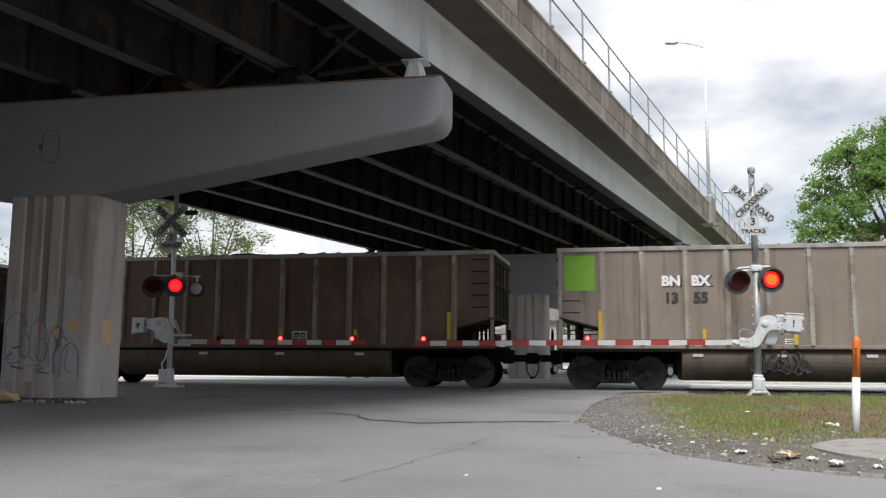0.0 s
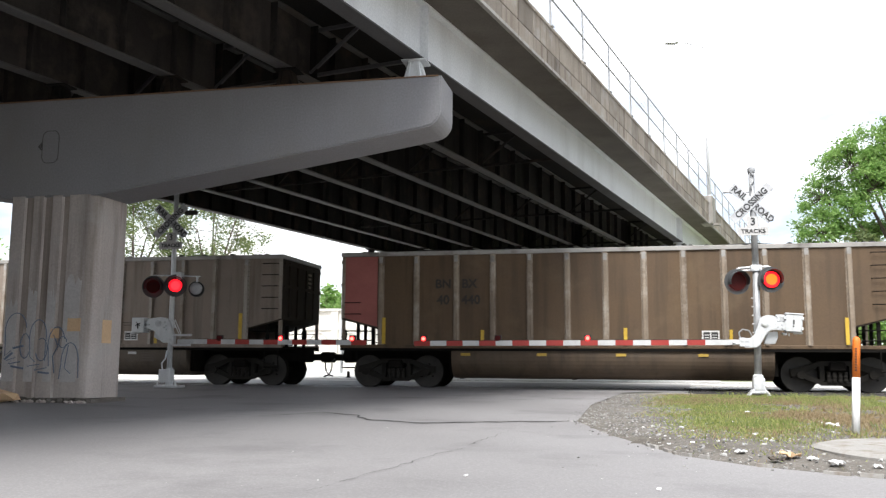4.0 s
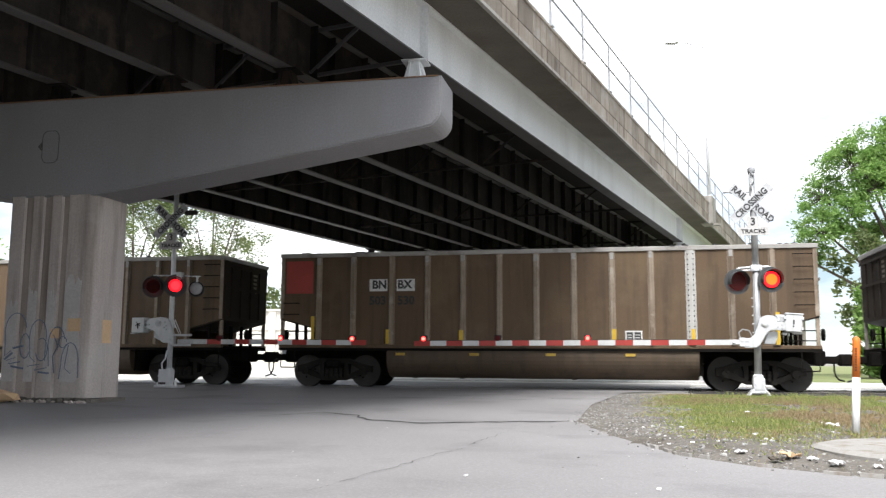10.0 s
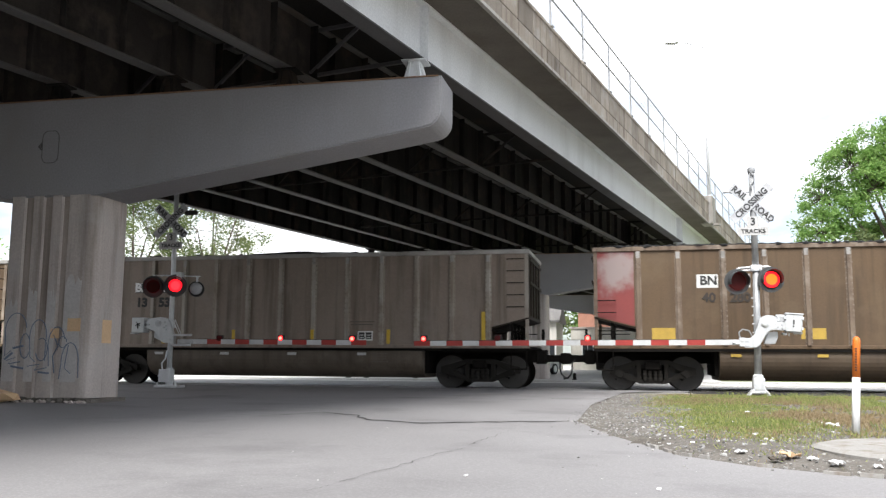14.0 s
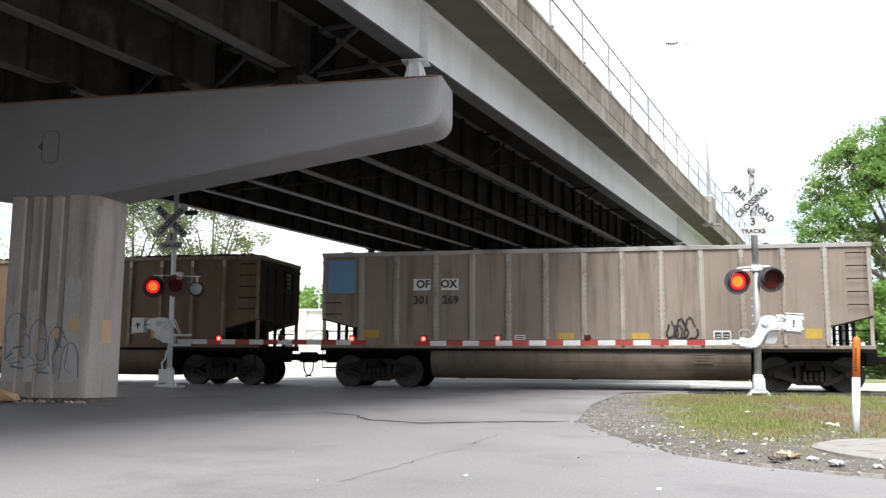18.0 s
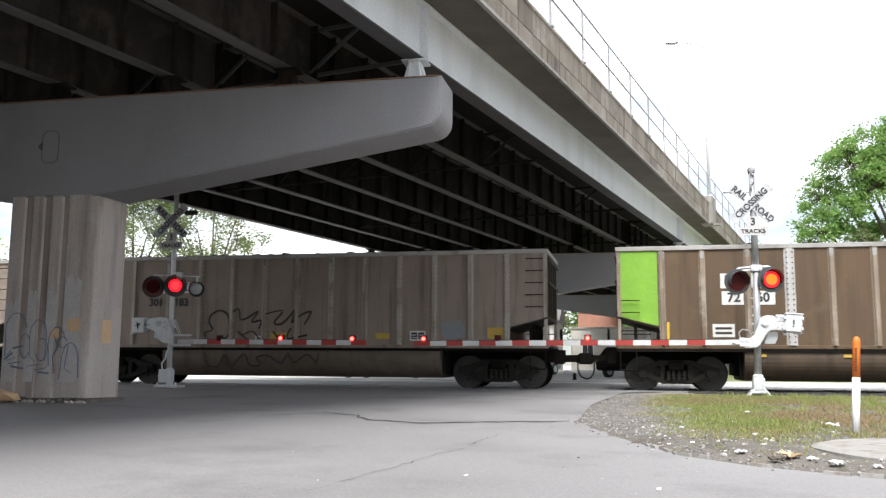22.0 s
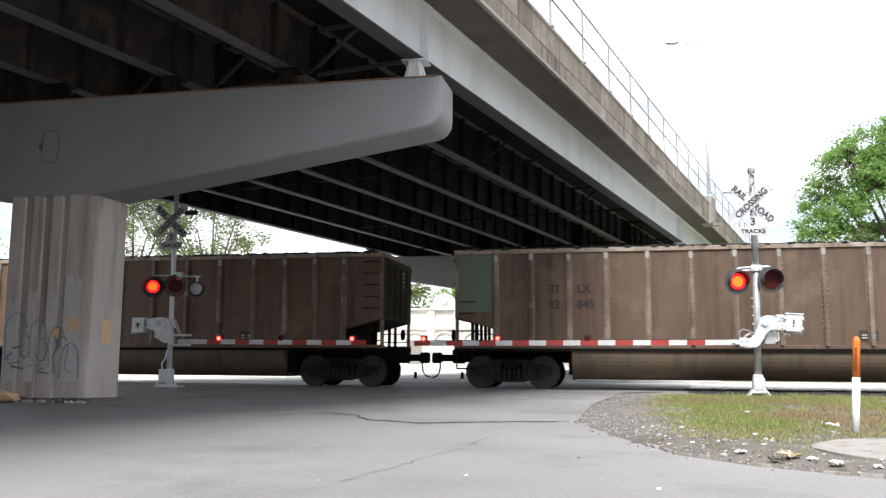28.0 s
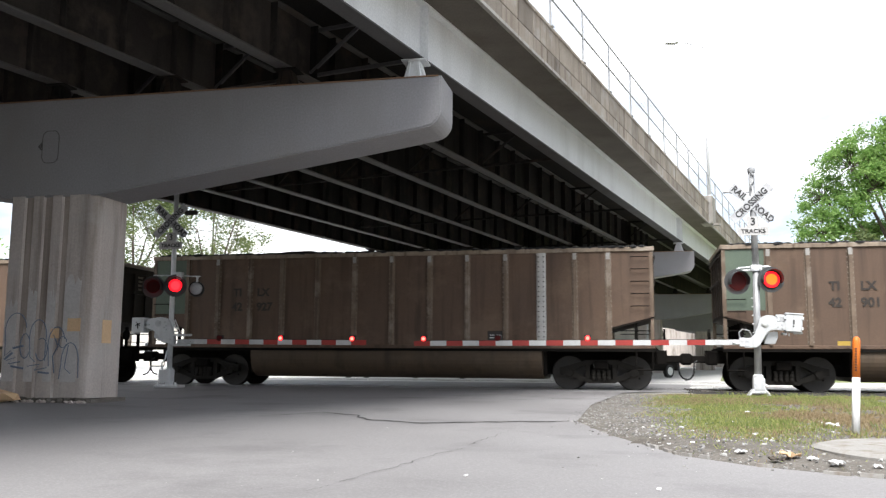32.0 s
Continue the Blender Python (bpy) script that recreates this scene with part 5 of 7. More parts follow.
# meshes that all wagons share
def wagon_meshes():
    d = {}
    bm = bmesh.new()
    cut_side(bm, -SIDE, -SIDE + 0.012)
    d["side"] = bm
    bm = bmesh.new()
    cut_side(bm, SIDE - 0.012, SIDE)
    d["side_back"] = bm
    bm = bmesh.new()
    box(bm, -0.035, 0.035, -SIDE + 0.013, SIDE - 0.013, 1.95, 3.70)
    d["end"] = bm
    bm = bmesh.new()
    box(bm, -0.075, -0.0355, -0.05, 0.05, 2.0, 3.62)
    d["end_rib"] = bm
    bm = bmesh.new()
    box(bm, -0.10, -0.0765, -SIDE + 0.06, SIDE - 0.06, -0.04, 0.04)
    d["end_bar"] = bm
    bm = bmesh.new()
    for k, wd in enumerate((0.3, 0.24, 0.28, 0.2, 0.26)):
        box(bm, -0.039, -0.0352, -0.68 - wd / 2, -0.68 + wd / 2, 3.38 - 0.13 * k, 3.45 - 0.13 * k)
    d["endtext"] = bm
    bm = bmesh.new()   # slope sheet under the end
    prism(bm, [(0.0, 1.95), (1.2, 1.64), (1.2, 1.60), (0.0, 1.91)], 2 * SIDE - 0.04, "y", -SIDE + 0.02)
    d["slope"] = bm
    bm = bmesh.new()   # end posts and braces
    box(bm, -0.04, 0.04, -0.04, 0.04, 1.15, 1.86)
    d["endpost"] = bm
    bm = bmesh.new()
    box(bm, -0.045, 0.045, -0.04, 0.04, 1.15, 1.955)
    d["cornerpost"] = bm
    bm = bmesh.new()
    rod(bm, (-0.42, 0, 0), (0.42, 0, 0), 0.016, seg=5)
    d["brace"] = bm
    bm = bmesh.new()   # side sill and platform
    # two low edges, drawn near black as the shadow line under the sides
    box(bm, -0.02, LEN + 0.02, -SIDE - 0.02, -SIDE + 0.09, 1.03, 1.10)
    box(bm, -0.02, LEN + 0.02, SIDE - 0.09, SIDE + 0.02, 1.03, 1.10)
    box(bm, -0.05, 1.3, -SIDE + 0.1, SIDE - 0.1, 1.08, 1.14)
    box(bm, LEN - 1.3, LEN + 0.05, -SIDE + 0.1, SIDE - 0.1, 1.08, 1.14)
    box(bm, -0.35, LEN + 0.35, -0.25, 0.25, 0.72, 1.08)
    d["sill"] = bm
    bm = bmesh.new()
    box(bm, -0.02, LEN + 0.02, -SIDE - 0.03, -SIDE + 0.1, 1.105, 1.20, 0.01)
    box(bm, -0.02, LEN + 0.02, SIDE - 0.1, SIDE + 0.03, 1.105, 1.20, 0.01)
    for i in range(48):
        rod(bm, (0.3 + 0.3 * i, -SIDE - 0.03, 1.15), (0.3 + 0.3 * i, -SIDE - 0.045, 1.15), 0.018, 0.014, 5)
    d["side_sill"] = bm
    for name, seed, count in (("spill_a", 3, 420), ("spill_b", 8, 30)):
        rng = random.Random(seed)
        bm = bmesh.new()
        for _ in range(count):
            r, c = rng.uniform(0.025, 0.075), Vector((rng.uniform(0.2, LEN - 0.2), -SIDE + rng.uniform(-0.02, 0.1), 3.825))
            ball = bmesh.ops.create_icosphere(bm, subdivisions=1, radius=r)
            for q in ball["verts"]:
                q.co = c + Vector((q.co.x * rng.uniform(1.0, 2.2), q.co.y, q.co.z * rng.uniform(0.5, 0.9)))
        d[name] = bm
    bm = bmesh.new()   # tub between the bogies
    arc = [(SIDE - 0.02 - 0.62 * (1 - math.cos(radians(10 * k))), 0.88 - 0.60 * math.sin(radians(10 * k))) for k in range(10)]
    prof = [(-a, b) for a, b in [(SIDE - 0.03, 1.06)] + arc] + ([(SIDE - 0.03, 1.06)] + arc)[::-1]
    prism(bm, prof, 8.46, "x", 3.2)
    d["tub"] = bm
    bm = bmesh.new()
    box(bm, 0, 0.1, -SIDE + 0.3, SIDE - 0.3, 0.4, 1.05)
    d["tub_end"] = bm
    bm = bmesh.new()
    box(bm, -0.03, LEN + 0.03, -SIDE - 0.045, -SIDE + 0.07, 3.70, 3.82, 0.012)
    d["chord"] = bm
    bm = bmesh.new()
    box(bm, -0.03, LEN + 0.03, SIDE - 0.07, SIDE + 0.045, 3.70, 3.82, 0.012)
    d["chord_back"] = bm
    bm = bmesh.new()
    box(bm, -0.03, 0.1, -SIDE + 0.08, SIDE - 0.08, 3.70, 3.82, 0.012)
    d["chord_end"] = bm
    # rib: hat section with rivet heads
    bm = bmesh.new()
    prism(bm, [(-0.085, 0.0), (-0.085, -0.012), (-0.05, -0.016), (-0.045, -0.075), (0.045, -0.075), (0.05, -0.016), (0.085, -0.012), (0.085, 0.0)], 2.5, "z", 1.20)
    d["rib"] = bm
    bm = bmesh.new()
    box(bm, -0.05, 0.05, -0.08, -0.0755, 3.52, 3.70)
    d["ribtip"] = bm
    bm = bmesh.new()
    prism(bm, [(-0.13, 0.0), (-0.13, -0.012), (-0.09, -0.016), (-0.085, -0.06), (0.085, -0.06), (0.09, -0.016), (0.13, -0.012), (0.13, 0.0)], 2.5, "z", 1.20)
    d["ribwide"] = bm
    bm = bmesh.new()
    for i in range(18):
        for sx in (-0.068, 0.068):
            z = 1.28 + 0.136 * i
            box(bm, sx - 0.013, sx + 0.013, -0.022, -0.012, z - 0.02, z + 0.02)
    d["rivets"] = bm
    # ladder rung and grab iron
    bm = bmesh.new()
    tube(bm, [(-0.23, 0, 0), (-0.23, -0.09, 0), (0.23, -0.09, 0), (0.23, 0, 0)], 0.013, 6)
    d["rung"] = bm
    # bogie
    bm = bmesh.new()
    y = -1.02
    for s in (-1, 1):
        prism(bm, [(s * 1.12, 0.42), (s * 1.12, 0.60), (s * 0.85, 0.66), (s * 0.42, 0.80), (s * 0.42, 0.68), (s * 0.72, 0.52), (s * 0.95, 0.42)], 0.16, "y", y - 0.08)
        prism(bm, [(s * 0.98, 0.42), (s * 0.80, 0.52), (s * 0.34, 0.30), (s * 0.34, 0.18)], 0.14, "y", y - 0.07)
        prism(bm, [(s * 0.42, 0.30), (s * 0.42, 0.75), (s * 0.30, 0.75), (s * 0.30, 0.30)], 0.15, "y", y - 0.075)
    prism(bm, [(-0.44, 0.68), (-0.44, 0.81), (0.44, 0.81), (0.44, 0.68)], 0.17, "y", y - 0.085)
    prism(bm, [(-0.38, 0.18), (-0.40, 0.28), (0.40, 0.28), (0.38, 0.18)], 0.17, "y", y - 0.085)
    d["frame_near"] = bm
    bm = bmesh.new()
    lathe(bm, [(0.05, 0.0), (0.062, 0.05), (0.05, 0.1), (0.062, 0.15), (0.05, 0.2), (0.062, 0.25), (0.05, 0.28)], (0, -1.12, 0.26), "z", 10)
    d["spring"] = bm
    bm = bmesh.new()
    prism(bm, [(-0.05, 0.0), (-0.05, -0.02), (0.05, -0.02), (0.05, 0.0)], 1.75, "z", 1.95)
    d["cornerstrip"] = bm
    bm = bmesh.new()
    rod(bm, (0, -1.17, 0.457), (0, -1.0, 0.457), 0.11, 0.12, 12)
    for k in range(3):
        a = radians(90 + 120 * k)
        rod(bm, (0.06 * math.cos(a), -1.19, 0.457 + 0.06 * math.sin(a)), (0.06 * math.cos(a), -1.16, 0.457 + 0.06 * math.sin(a)), 0.02, seg=6)
    d["boxes"] = bm
    bm = bmesh.new()
    box(bm, -0.2, 0.2, -1.25, 1.25, 0.55, 0.78, 0.03)
    box(bm, -0.27, 0.27, -0.98, 0.98, 0.27, 0.56)
    box(bm, -0.75, -0.68, -1.0, 1.0, 0.3, 0.42)
    box(bm, 0.68, 0.75, -1.0, 1.0, 0.3, 0.42)
    d["bolster"] = bm
    bm = bmesh.new()
    for s in (-1, 1):
        yo = s * 0.755
        lathe(bm, [(0.10, yo + s * 0.07), (0.30, yo + s * 0.03), (0.36, yo + s * 0.075), (R_WHEEL - 0.01, yo + s * 0.075), (R_WHEEL, yo + s * 0.06), (R_WHEEL, yo - s * 0.03), (R_WHEEL + 0.028, yo - s * 0.04), (R_WHEEL + 0.028, yo - s * 0.07), (0.36, yo - s * 0.07), (0.30, yo - s * 0.03), (0.10, yo - s * 0.07)], (0, 0, 0), "y", 28)
    rod(bm, (0, -1.1, 0), (0, 1.1, 0), 0.08, seg=10)
    for k in range(3):
        a = radians(120 * k)
        rod(bm, (0.2 * math.cos(a), -0.84, 0.2 * math.sin(a)), (0.2 * math.cos(a), -0.76, 0.2 * math.sin(a)), 0.03, seg=6)
    d["wheelset"] = bm
    bm = bmesh.new()
    lathe(bm, [(0.425, -0.836), (0.456, -0.838), (0.456, -0.834), (0.425, -0.832)], (0, 0, 0), "y", 28)
    d["tyre"] = bm
    # coupler and hose
    bm = bmesh.new()
    box(bm, -0.85, 0.0, -0.1, 0.1, 0.74, 0.94, 0.03)
    box(bm, -0.98, -0.72, -0.2, 0.2, 0.68, 1.0, 0.05)
    box(bm, -0.32, -0.05, -0.32, 0.32, 0.68, 1.06, 0.03)
    d["coupler"] = bm
    bm = bmesh.new()
    pts = [(-0.60, -0.30, 0.80), (-0.68, -0.36, 0.72), (-0.68, -0.37, 0.55), (-0.71, -0.37, 0.42), (-0.79, -0.37, 0.31), (-0.93, -0.37, 0.27)]
    tube(bm, pts, 0.025, 6)
    d["hose"] = bm
    bm = bmesh.new()
    for sx in (0.06, 0.48):
        rod(bm, (sx, -SIDE - 0.03, 0.55), (sx, -SIDE - 0.03, 1.05), 0.016, seg=5)
    rod(bm, (0.06, -SIDE - 0.03, 0.55), (0.48, -SIDE - 0.03, 0.55), 0.02, seg=5)
    d["stirrup"] = bm
    bm = bmesh.new()
    lathe(bm, [(0.16, 0.0), (0.16, 0.06)], (0, 0, 0), "x", 20)
    tube(bm, [(0.0, 0.14, 0), (0.0, -0.14, 0)], 0.014, 5)
    d["brakewheel"] = bm
    return d


WAGON_MESH = {}


def coal_mesh(seed):
    """Heaped load: two or three low mounds."""
    rng = random.Random(seed)
    bm = bmesh.new()
    nx, ny = 44, 10
    g = {}
    peaks = [(rng.uniform(2.5, 5), rng.uniform(0.10, 0.34)), (rng.uniform(6.5, 8.5), rng.uniform(0.02, 0.30)), (rng.uniform(10, 12), rng.uniform(0.05, 0.34))]
    for i in range(nx + 1):
        for j in range(ny + 1):
            x, y = 0.12 + (LEN - 0.24) * i / nx, -SIDE + 0.09 + (2 * SIDE - 0.18) * j / ny
            e = min(1.0, (x - 0.1) / 1.2, (LEN - 0.1 - x) / 1.2) * min(1.0, (SIDE - abs(y)) / 0.7)
            z = 3.52 + 0.16 * e + e * sum(hh * math.exp(-((x - px) / 1.9) ** 2) for px, hh in peaks) + 0.05 * noise.noise((x * 2, y * 2, seed))
            g[i, j] = bm.verts.new((x, y, z))
    for i in range(nx):
        for j in range(ny):
            bm.faces.new((g[i, j], g[i + 1, j], g[i + 1, j + 1], g[i, j + 1]))
    return bm


RIBS = [1.17, 2.2, 3.34] + [4.37 + 1.0175 * i for i in range(10)]
WHEELSETS = []     # (wheelset, wagon index)
WAGONS = []        # (wagon, x of its left end at the start)


def build_wagon(index, start_x, spec):
    body = spec["body"]
    label = spec["label"]
    w = thing("coal_wagon", pose(start_x, TRACKS[0], 0), label, "freight wagon", "coal train wagons")

    def get(name, mat, smooth=False):
        k = (name, mat.name)
        if k not in WAGON_MESH:
            bm = wagon_meshes_cached[name].copy()
            me = mesh_only(name, bm, mat)
            if smooth:
                me.polygons.foreach_set("use_smooth", [True] * len(me.polygons))
            WAGON_MESH[k] = me
        return WAGON_MESH[k]

    shared("side_panel", get("side", body), w)
    shared("side_panel", get("side_back", body), w)
    for x, turn in ((0.05, 0), (LEN - 0.05, 180)):
        # end sheets, slopes and bars carry the gap's shade in their colour
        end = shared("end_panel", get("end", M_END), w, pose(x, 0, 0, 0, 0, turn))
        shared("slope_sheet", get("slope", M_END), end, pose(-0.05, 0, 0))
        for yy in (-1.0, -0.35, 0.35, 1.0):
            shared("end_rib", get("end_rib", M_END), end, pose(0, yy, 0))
        shared("end_lettering", get("endtext", M_RIVET), end, pose(0, 0, 0))["kind"] = "stuff"
        for zz in (3.55, 2.9):
            shared("end_bar", get("end_bar", M_END), end, pose(0, 0, zz))
        for yy in (-1.45, -0.75, 0.0, 0.75, 1.45):
            shared("end_post", get("endpost", M_UNDER), end, pose(0.42, yy, 0))
        for yy in (-1.5, 1.5):
            shared("corner_post", get("cornerpost", spec["rib"]), end, pose(0.0, yy, 0))
            for zz in (1.32, 1.58):
                shared("brace", get("brace", M_UNDER), end, pose(0.45, yy, zz))
    # its black edge paints the shadow line below the side sill
    shared("frame", get("sill", M_UNDER), w)
    shared("sill", get("side_sill", body), w)
    if spec.get("spill", True):
        shared("coal_spill", get("spill_a" if spec["rib"] is M_RIBDARK else "spill_b", M_COAL), w)["kind"] = "stuff"
    shared("tub", get("tub", spec.get("tub", body)), w, None, "rounded hopper tub between the bogies")
    for x in (3.09, 11.67):
        shared("tub_end", get("tub_end", M_UNDER), w, pose(x, 0, 0))
    for x in (0.05, LEN - 0.05):
        shared("corner_strip", get("cornerstrip", spec["rib"]), w, pose(x, -SIDE, 0))
    chord = spec.get("chord", M_CHORD)
    shared("top_chord", get("chord", chord), w)
    shared("top_chord", get("chord_back", chord), w)
    shared("top_chord", get("chord_end", chord), w)
    shared("top_chord", get("chord_end", chord), w, pose(LEN, 0, 0, 0, 0, 180))
    rng = random.Random(index * 17 + 5)
    ribs = spec.get("ribs", RIBS)
    bright = spec.get("bright", ())
    for i, x in enumerate(ribs):
        wide = i in bright
        r = shared("rib", get("ribwide" if wide else "rib", M_RIBBRIGHT if wide else spec["rib"]), w, pose(x, -SIDE, 0))
        if spec.get("rivets", True) and (wide or rng.random() < 0.75):
            shared("rivets", get("rivets", spec.get("rivet", M_RIVET) if not wide else M_UNDER), r, pose(0, -0.002, 0) if not wide else pose(0, -0.05, 0))["kind"] = "stuff"
        if not wide and rng.random() < 0.8:
            shared("rib_tip", get("ribtip", M_CHORD), r, pose(0, 0, -0.05 * rng.random()))
        shared("rib", get("rib", spec["rib"]), w, pose(x, SIDE, 0, 0, 0, 180))
    # ladder on the trailing end, grab irons on the leading end
    for i in range(5):
        shared("ladder_rung", get("rung", M_UNDER), w, pose(LEN - 0.36, -SIDE, 3.55 - 0.33 * i))
    for z in (2.38, 2.06):
        shared("grab_iron", get("rung", M_UNDER), w, pose(0.34, -SIDE, z))
    for x in (0.0, LEN - 0.54):
        shared("step", get("stirrup", M_UNDER), w, pose(x, 0, 0))
    # coal load
    load = coal_mesh(index + 40)
    part("coal_load", load, M_COAL, w, "heaped black coal", True)
    # bogies
    for tx in TRUCK_X:
        bog = shared("bogie", get("bolster", M_UNDER), w, pose(tx, 0, 0), "near-black two-axle bogie")
        # near frame in the cast steel tone, far frame in the darker gear tone
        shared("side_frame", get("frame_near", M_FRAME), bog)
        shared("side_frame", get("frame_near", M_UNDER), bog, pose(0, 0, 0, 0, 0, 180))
        for sx in (-0.2, -0.07, 0.07, 0.2):
            shared("spring", get("spring", M_FRAME), bog, pose(sx, 0, 0))
        for sx in (-AXLE, AXLE):
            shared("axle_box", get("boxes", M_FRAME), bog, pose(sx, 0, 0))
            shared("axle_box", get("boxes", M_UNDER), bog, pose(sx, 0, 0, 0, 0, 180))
        for sx in (-AXLE, AXLE):
            ws = shared("wheelset", get("wheelset", M_UNDER, False), w, pose(tx + sx, 0, R_WHEEL))
            shared("wheel_rim", get("tyre", M_TREAD), ws, None, "bright worn wheel rim")
            WHEELSETS.append((ws, index, tx + sx))
    for x, turn in ((0, 0), (LEN, 180)):
        shared("coupler", get("coupler", M_UNDER), w, pose(x, 0, 0, 0, 0, turn))
        shared("brake_hose", get("hose", M_BLACK), w, pose(x, 0, 0, 0, 0, turn))
    if spec.get("brakewheel", True):
        shared("brake_wheel", get("brakewheel", M_UNDER), w, pose(-0.3, -0.45, 1.5))
        shared("brake_wheel", get("brakewheel", M_UNDER), w, pose(LEN + 0.25, -0.45, 1.5))
    # painted corner panel
    if "panel" in spec:
        mat, full, plabel = spec["panel"]
        bm = bmesh.new()
        if full == 2:
            prism(bm, [(0.02, 1.97), (1.06, 1.70), (1.06, 3.69), (0.02, 3.69)], 0.004, "y", -SIDE - 0.004)
        elif full == 3:
            prism(bm, [(0.02, 2.1), (1.06, 2.1), (1.06, 3.69), (0.02, 3.69)], 0.004, "y", -SIDE - 0.004)
        else:
            prism(bm, [(0.16, 2.66), (0.98, 2.66), (0.98, 3.6), (0.16, 3.6)], 0.004, "y", -SIDE - 0.004)
        part("corner_panel", bm, mat, w, plabel)
    # reporting mark, split by a rib
    if "mark" in spec:
        (a, b), (c, e) = spec["mark"], spec["number"]
        i0 = spec.get("mark_rib", 1)
        xr = ribs[i0]
        sz = spec.get("size", 0.34)
        lm = spec.get("mark_mat", M_LETTER)
        nm = spec.get("number_mat", M_LETTER)
        zt, zb = spec.get("mark_z", (2.88, 2.43))
        gap = spec.get("gap", 0.37)
        for (tl, tr, z, m2, ss) in ((a, b, zt, lm, sz), (c, e, zb, nm, spec.get("nsize", sz * 1.04))):
            for txt, sgn in ((tl, -1), (tr, 1)):
                plate = spec.get("plate")
                if plate and (z == zt or plate == 2):
                    bm = bmesh.new()
                    half = (0.31 if len(txt) < 3 else 0.42) * ss / 0.34 * 0.98
                    box(bm, xr + sgn * gap * 1.08 - half * 0.92, xr + sgn * gap * 1.08 + half * 0.92, -SIDE - 0.006, -SIDE - 0.001, z - ss * 0.55, z + ss * 0.52)
                    part("mark_plate", bm, M_LETTERWHITE, w, "white stencil patch")
                if m2 is M_WHITE:
                    letters("lettering", txt, ss, M_LETTER, w, pose(xr + sgn * gap + 0.035, -SIDE - 0.005, z - 0.012), "black drop shadow of the mark", spec.get("stretch", 1.0), 0.03)
                letters("lettering", txt, ss, m2, w, pose(xr + sgn * gap * (1.0 if len(txt) < 3 else 1.12), -SIDE - 0.0105, z), "reporting mark", spec.get("stretch", 1.0), spec.get("bold", 0.011))
    # smeared paint, faded print and small stickers
    for x, z, wd, hg, mat, plabel in spec.get("smears", ()):
        rs = random.Random(int(x * 100))
        bm = bmesh.new()
        rim = [(x + wd / 2 * math.cos(radians(a)) * rs.uniform(0.75, 1.05), z + hg / 2 * max(-0.9, min(0.9, 1.25 * math.sin(radians(a)))) * rs.uniform(0.85, 1.05)) for a in range(0, 360, 18)]
        prism(bm, rim, 0.002, "y", -SIDE - 0.0065)
        part("paint_smear", bm, mat, w, plabel)
    for x, z, wd, rows in spec.get("prints", ()):
        bm = bmesh.new()
        deep = 0.0 if z > 1.1 else 0.012
        for k in range(rows):
            span = wd * (0.5 - 0.07 * (k % 3))
            box(bm, x - span, x + span, -SIDE - 0.007 + deep, -SIDE - 0.001 + deep + 0.03 * (z < 1.1), z - 0.075 * k - 0.014, z - 0.075 * k + 0.014)
        part("faded_print", bm, M_FADEDPRINT, w, "faded lines of small print")
    # patches, strips, panels low on the side
    for x, z0, z1, wd in spec.get("strips", ()):
        bm = bmesh.new()
        box(bm, x - wd / 2, x + wd / 2, -SIDE - 0.085, -SIDE - 0.078, z0, z1)
        part("reflective_strip", bm, M_YELLOWBAR, w, "yellow reflective strip")
    for x, z, wd, hg in spec.get("patches", ()):
        bm = bmesh.new()
        box(bm, x - wd / 2, x + wd / 2, -SIDE - 0.006, -SIDE - 0.001, z - hg / 2, z + hg / 2)
        part("paint_patch", bm, M_YELLOW, w, "faded yellow patch")
    for x, z, wd, hg in spec.get("whites", ()):
        bm = bmesh.new()
        box(bm, x - wd / 2, x + wd / 2, -SIDE - 0.007, -SIDE - 0.001, z - hg / 2, z + hg / 2)
        pl = part("notice_patch", bm, M_LETTERWHITE, w, "white stencil patch with small print")
        bm = bmesh.new()
        for k in range(2):
            zz = z + hg * (0.17 - 0.36 * k)
            box(bm, x - wd * 0.38, x + wd * 0.38, -SIDE - 0.010, -SIDE - 0.008, zz - hg * 0.09, zz + hg * 0.09)
        part("print_bar", bm, M_FADED, pl)
    if "board" in spec:
        bx = spec["board"]
        bm = bmesh.new()
        box(bm, bx - 0.22, bx + 0.22, -SIDE - 0.012, -SIDE - 0.001, 1.31, 1.58)
        brd = part("lube_board", bm, spec.get("board_mat", M_LETTERWHITE), w, "stencilled data panel")
        bm = bmesh.new()
        for s in (-1, 1):
            box(bm, bx + s * 0.1 - 0.085, bx + s * 0.1 + 0.085, -SIDE - 0.016, -SIDE - 0.012, 1.35, 1.54)
        part("data_field", bm, M_LETTER, brd)
        bm = bmesh.new()
        for s in (-1, 1):
            for k in range(2):
                box(bm, bx + s * 0.1 - 0.06, bx + s * 0.1 + 0.06, -SIDE - 0.019, -SIDE - 0.016, 1.385 + 0.07 * k, 1.405 + 0.07 * k)
        part("print_bar", bm, M_LETTERWHITE, brd)
    # pale tags on the tub
    for x in spec.get("tags", (3.6, 5.7, 7.8, 9.9)):
        bm = bmesh.new()
        box(bm, x - 0.13, x + 0.13, -SIDE - 0.006, -SIDE + 0.03, 0.90, 0.975)
        part("tub_tag", bm, spec.get("tag_mat", M_DULLWHITE), w)
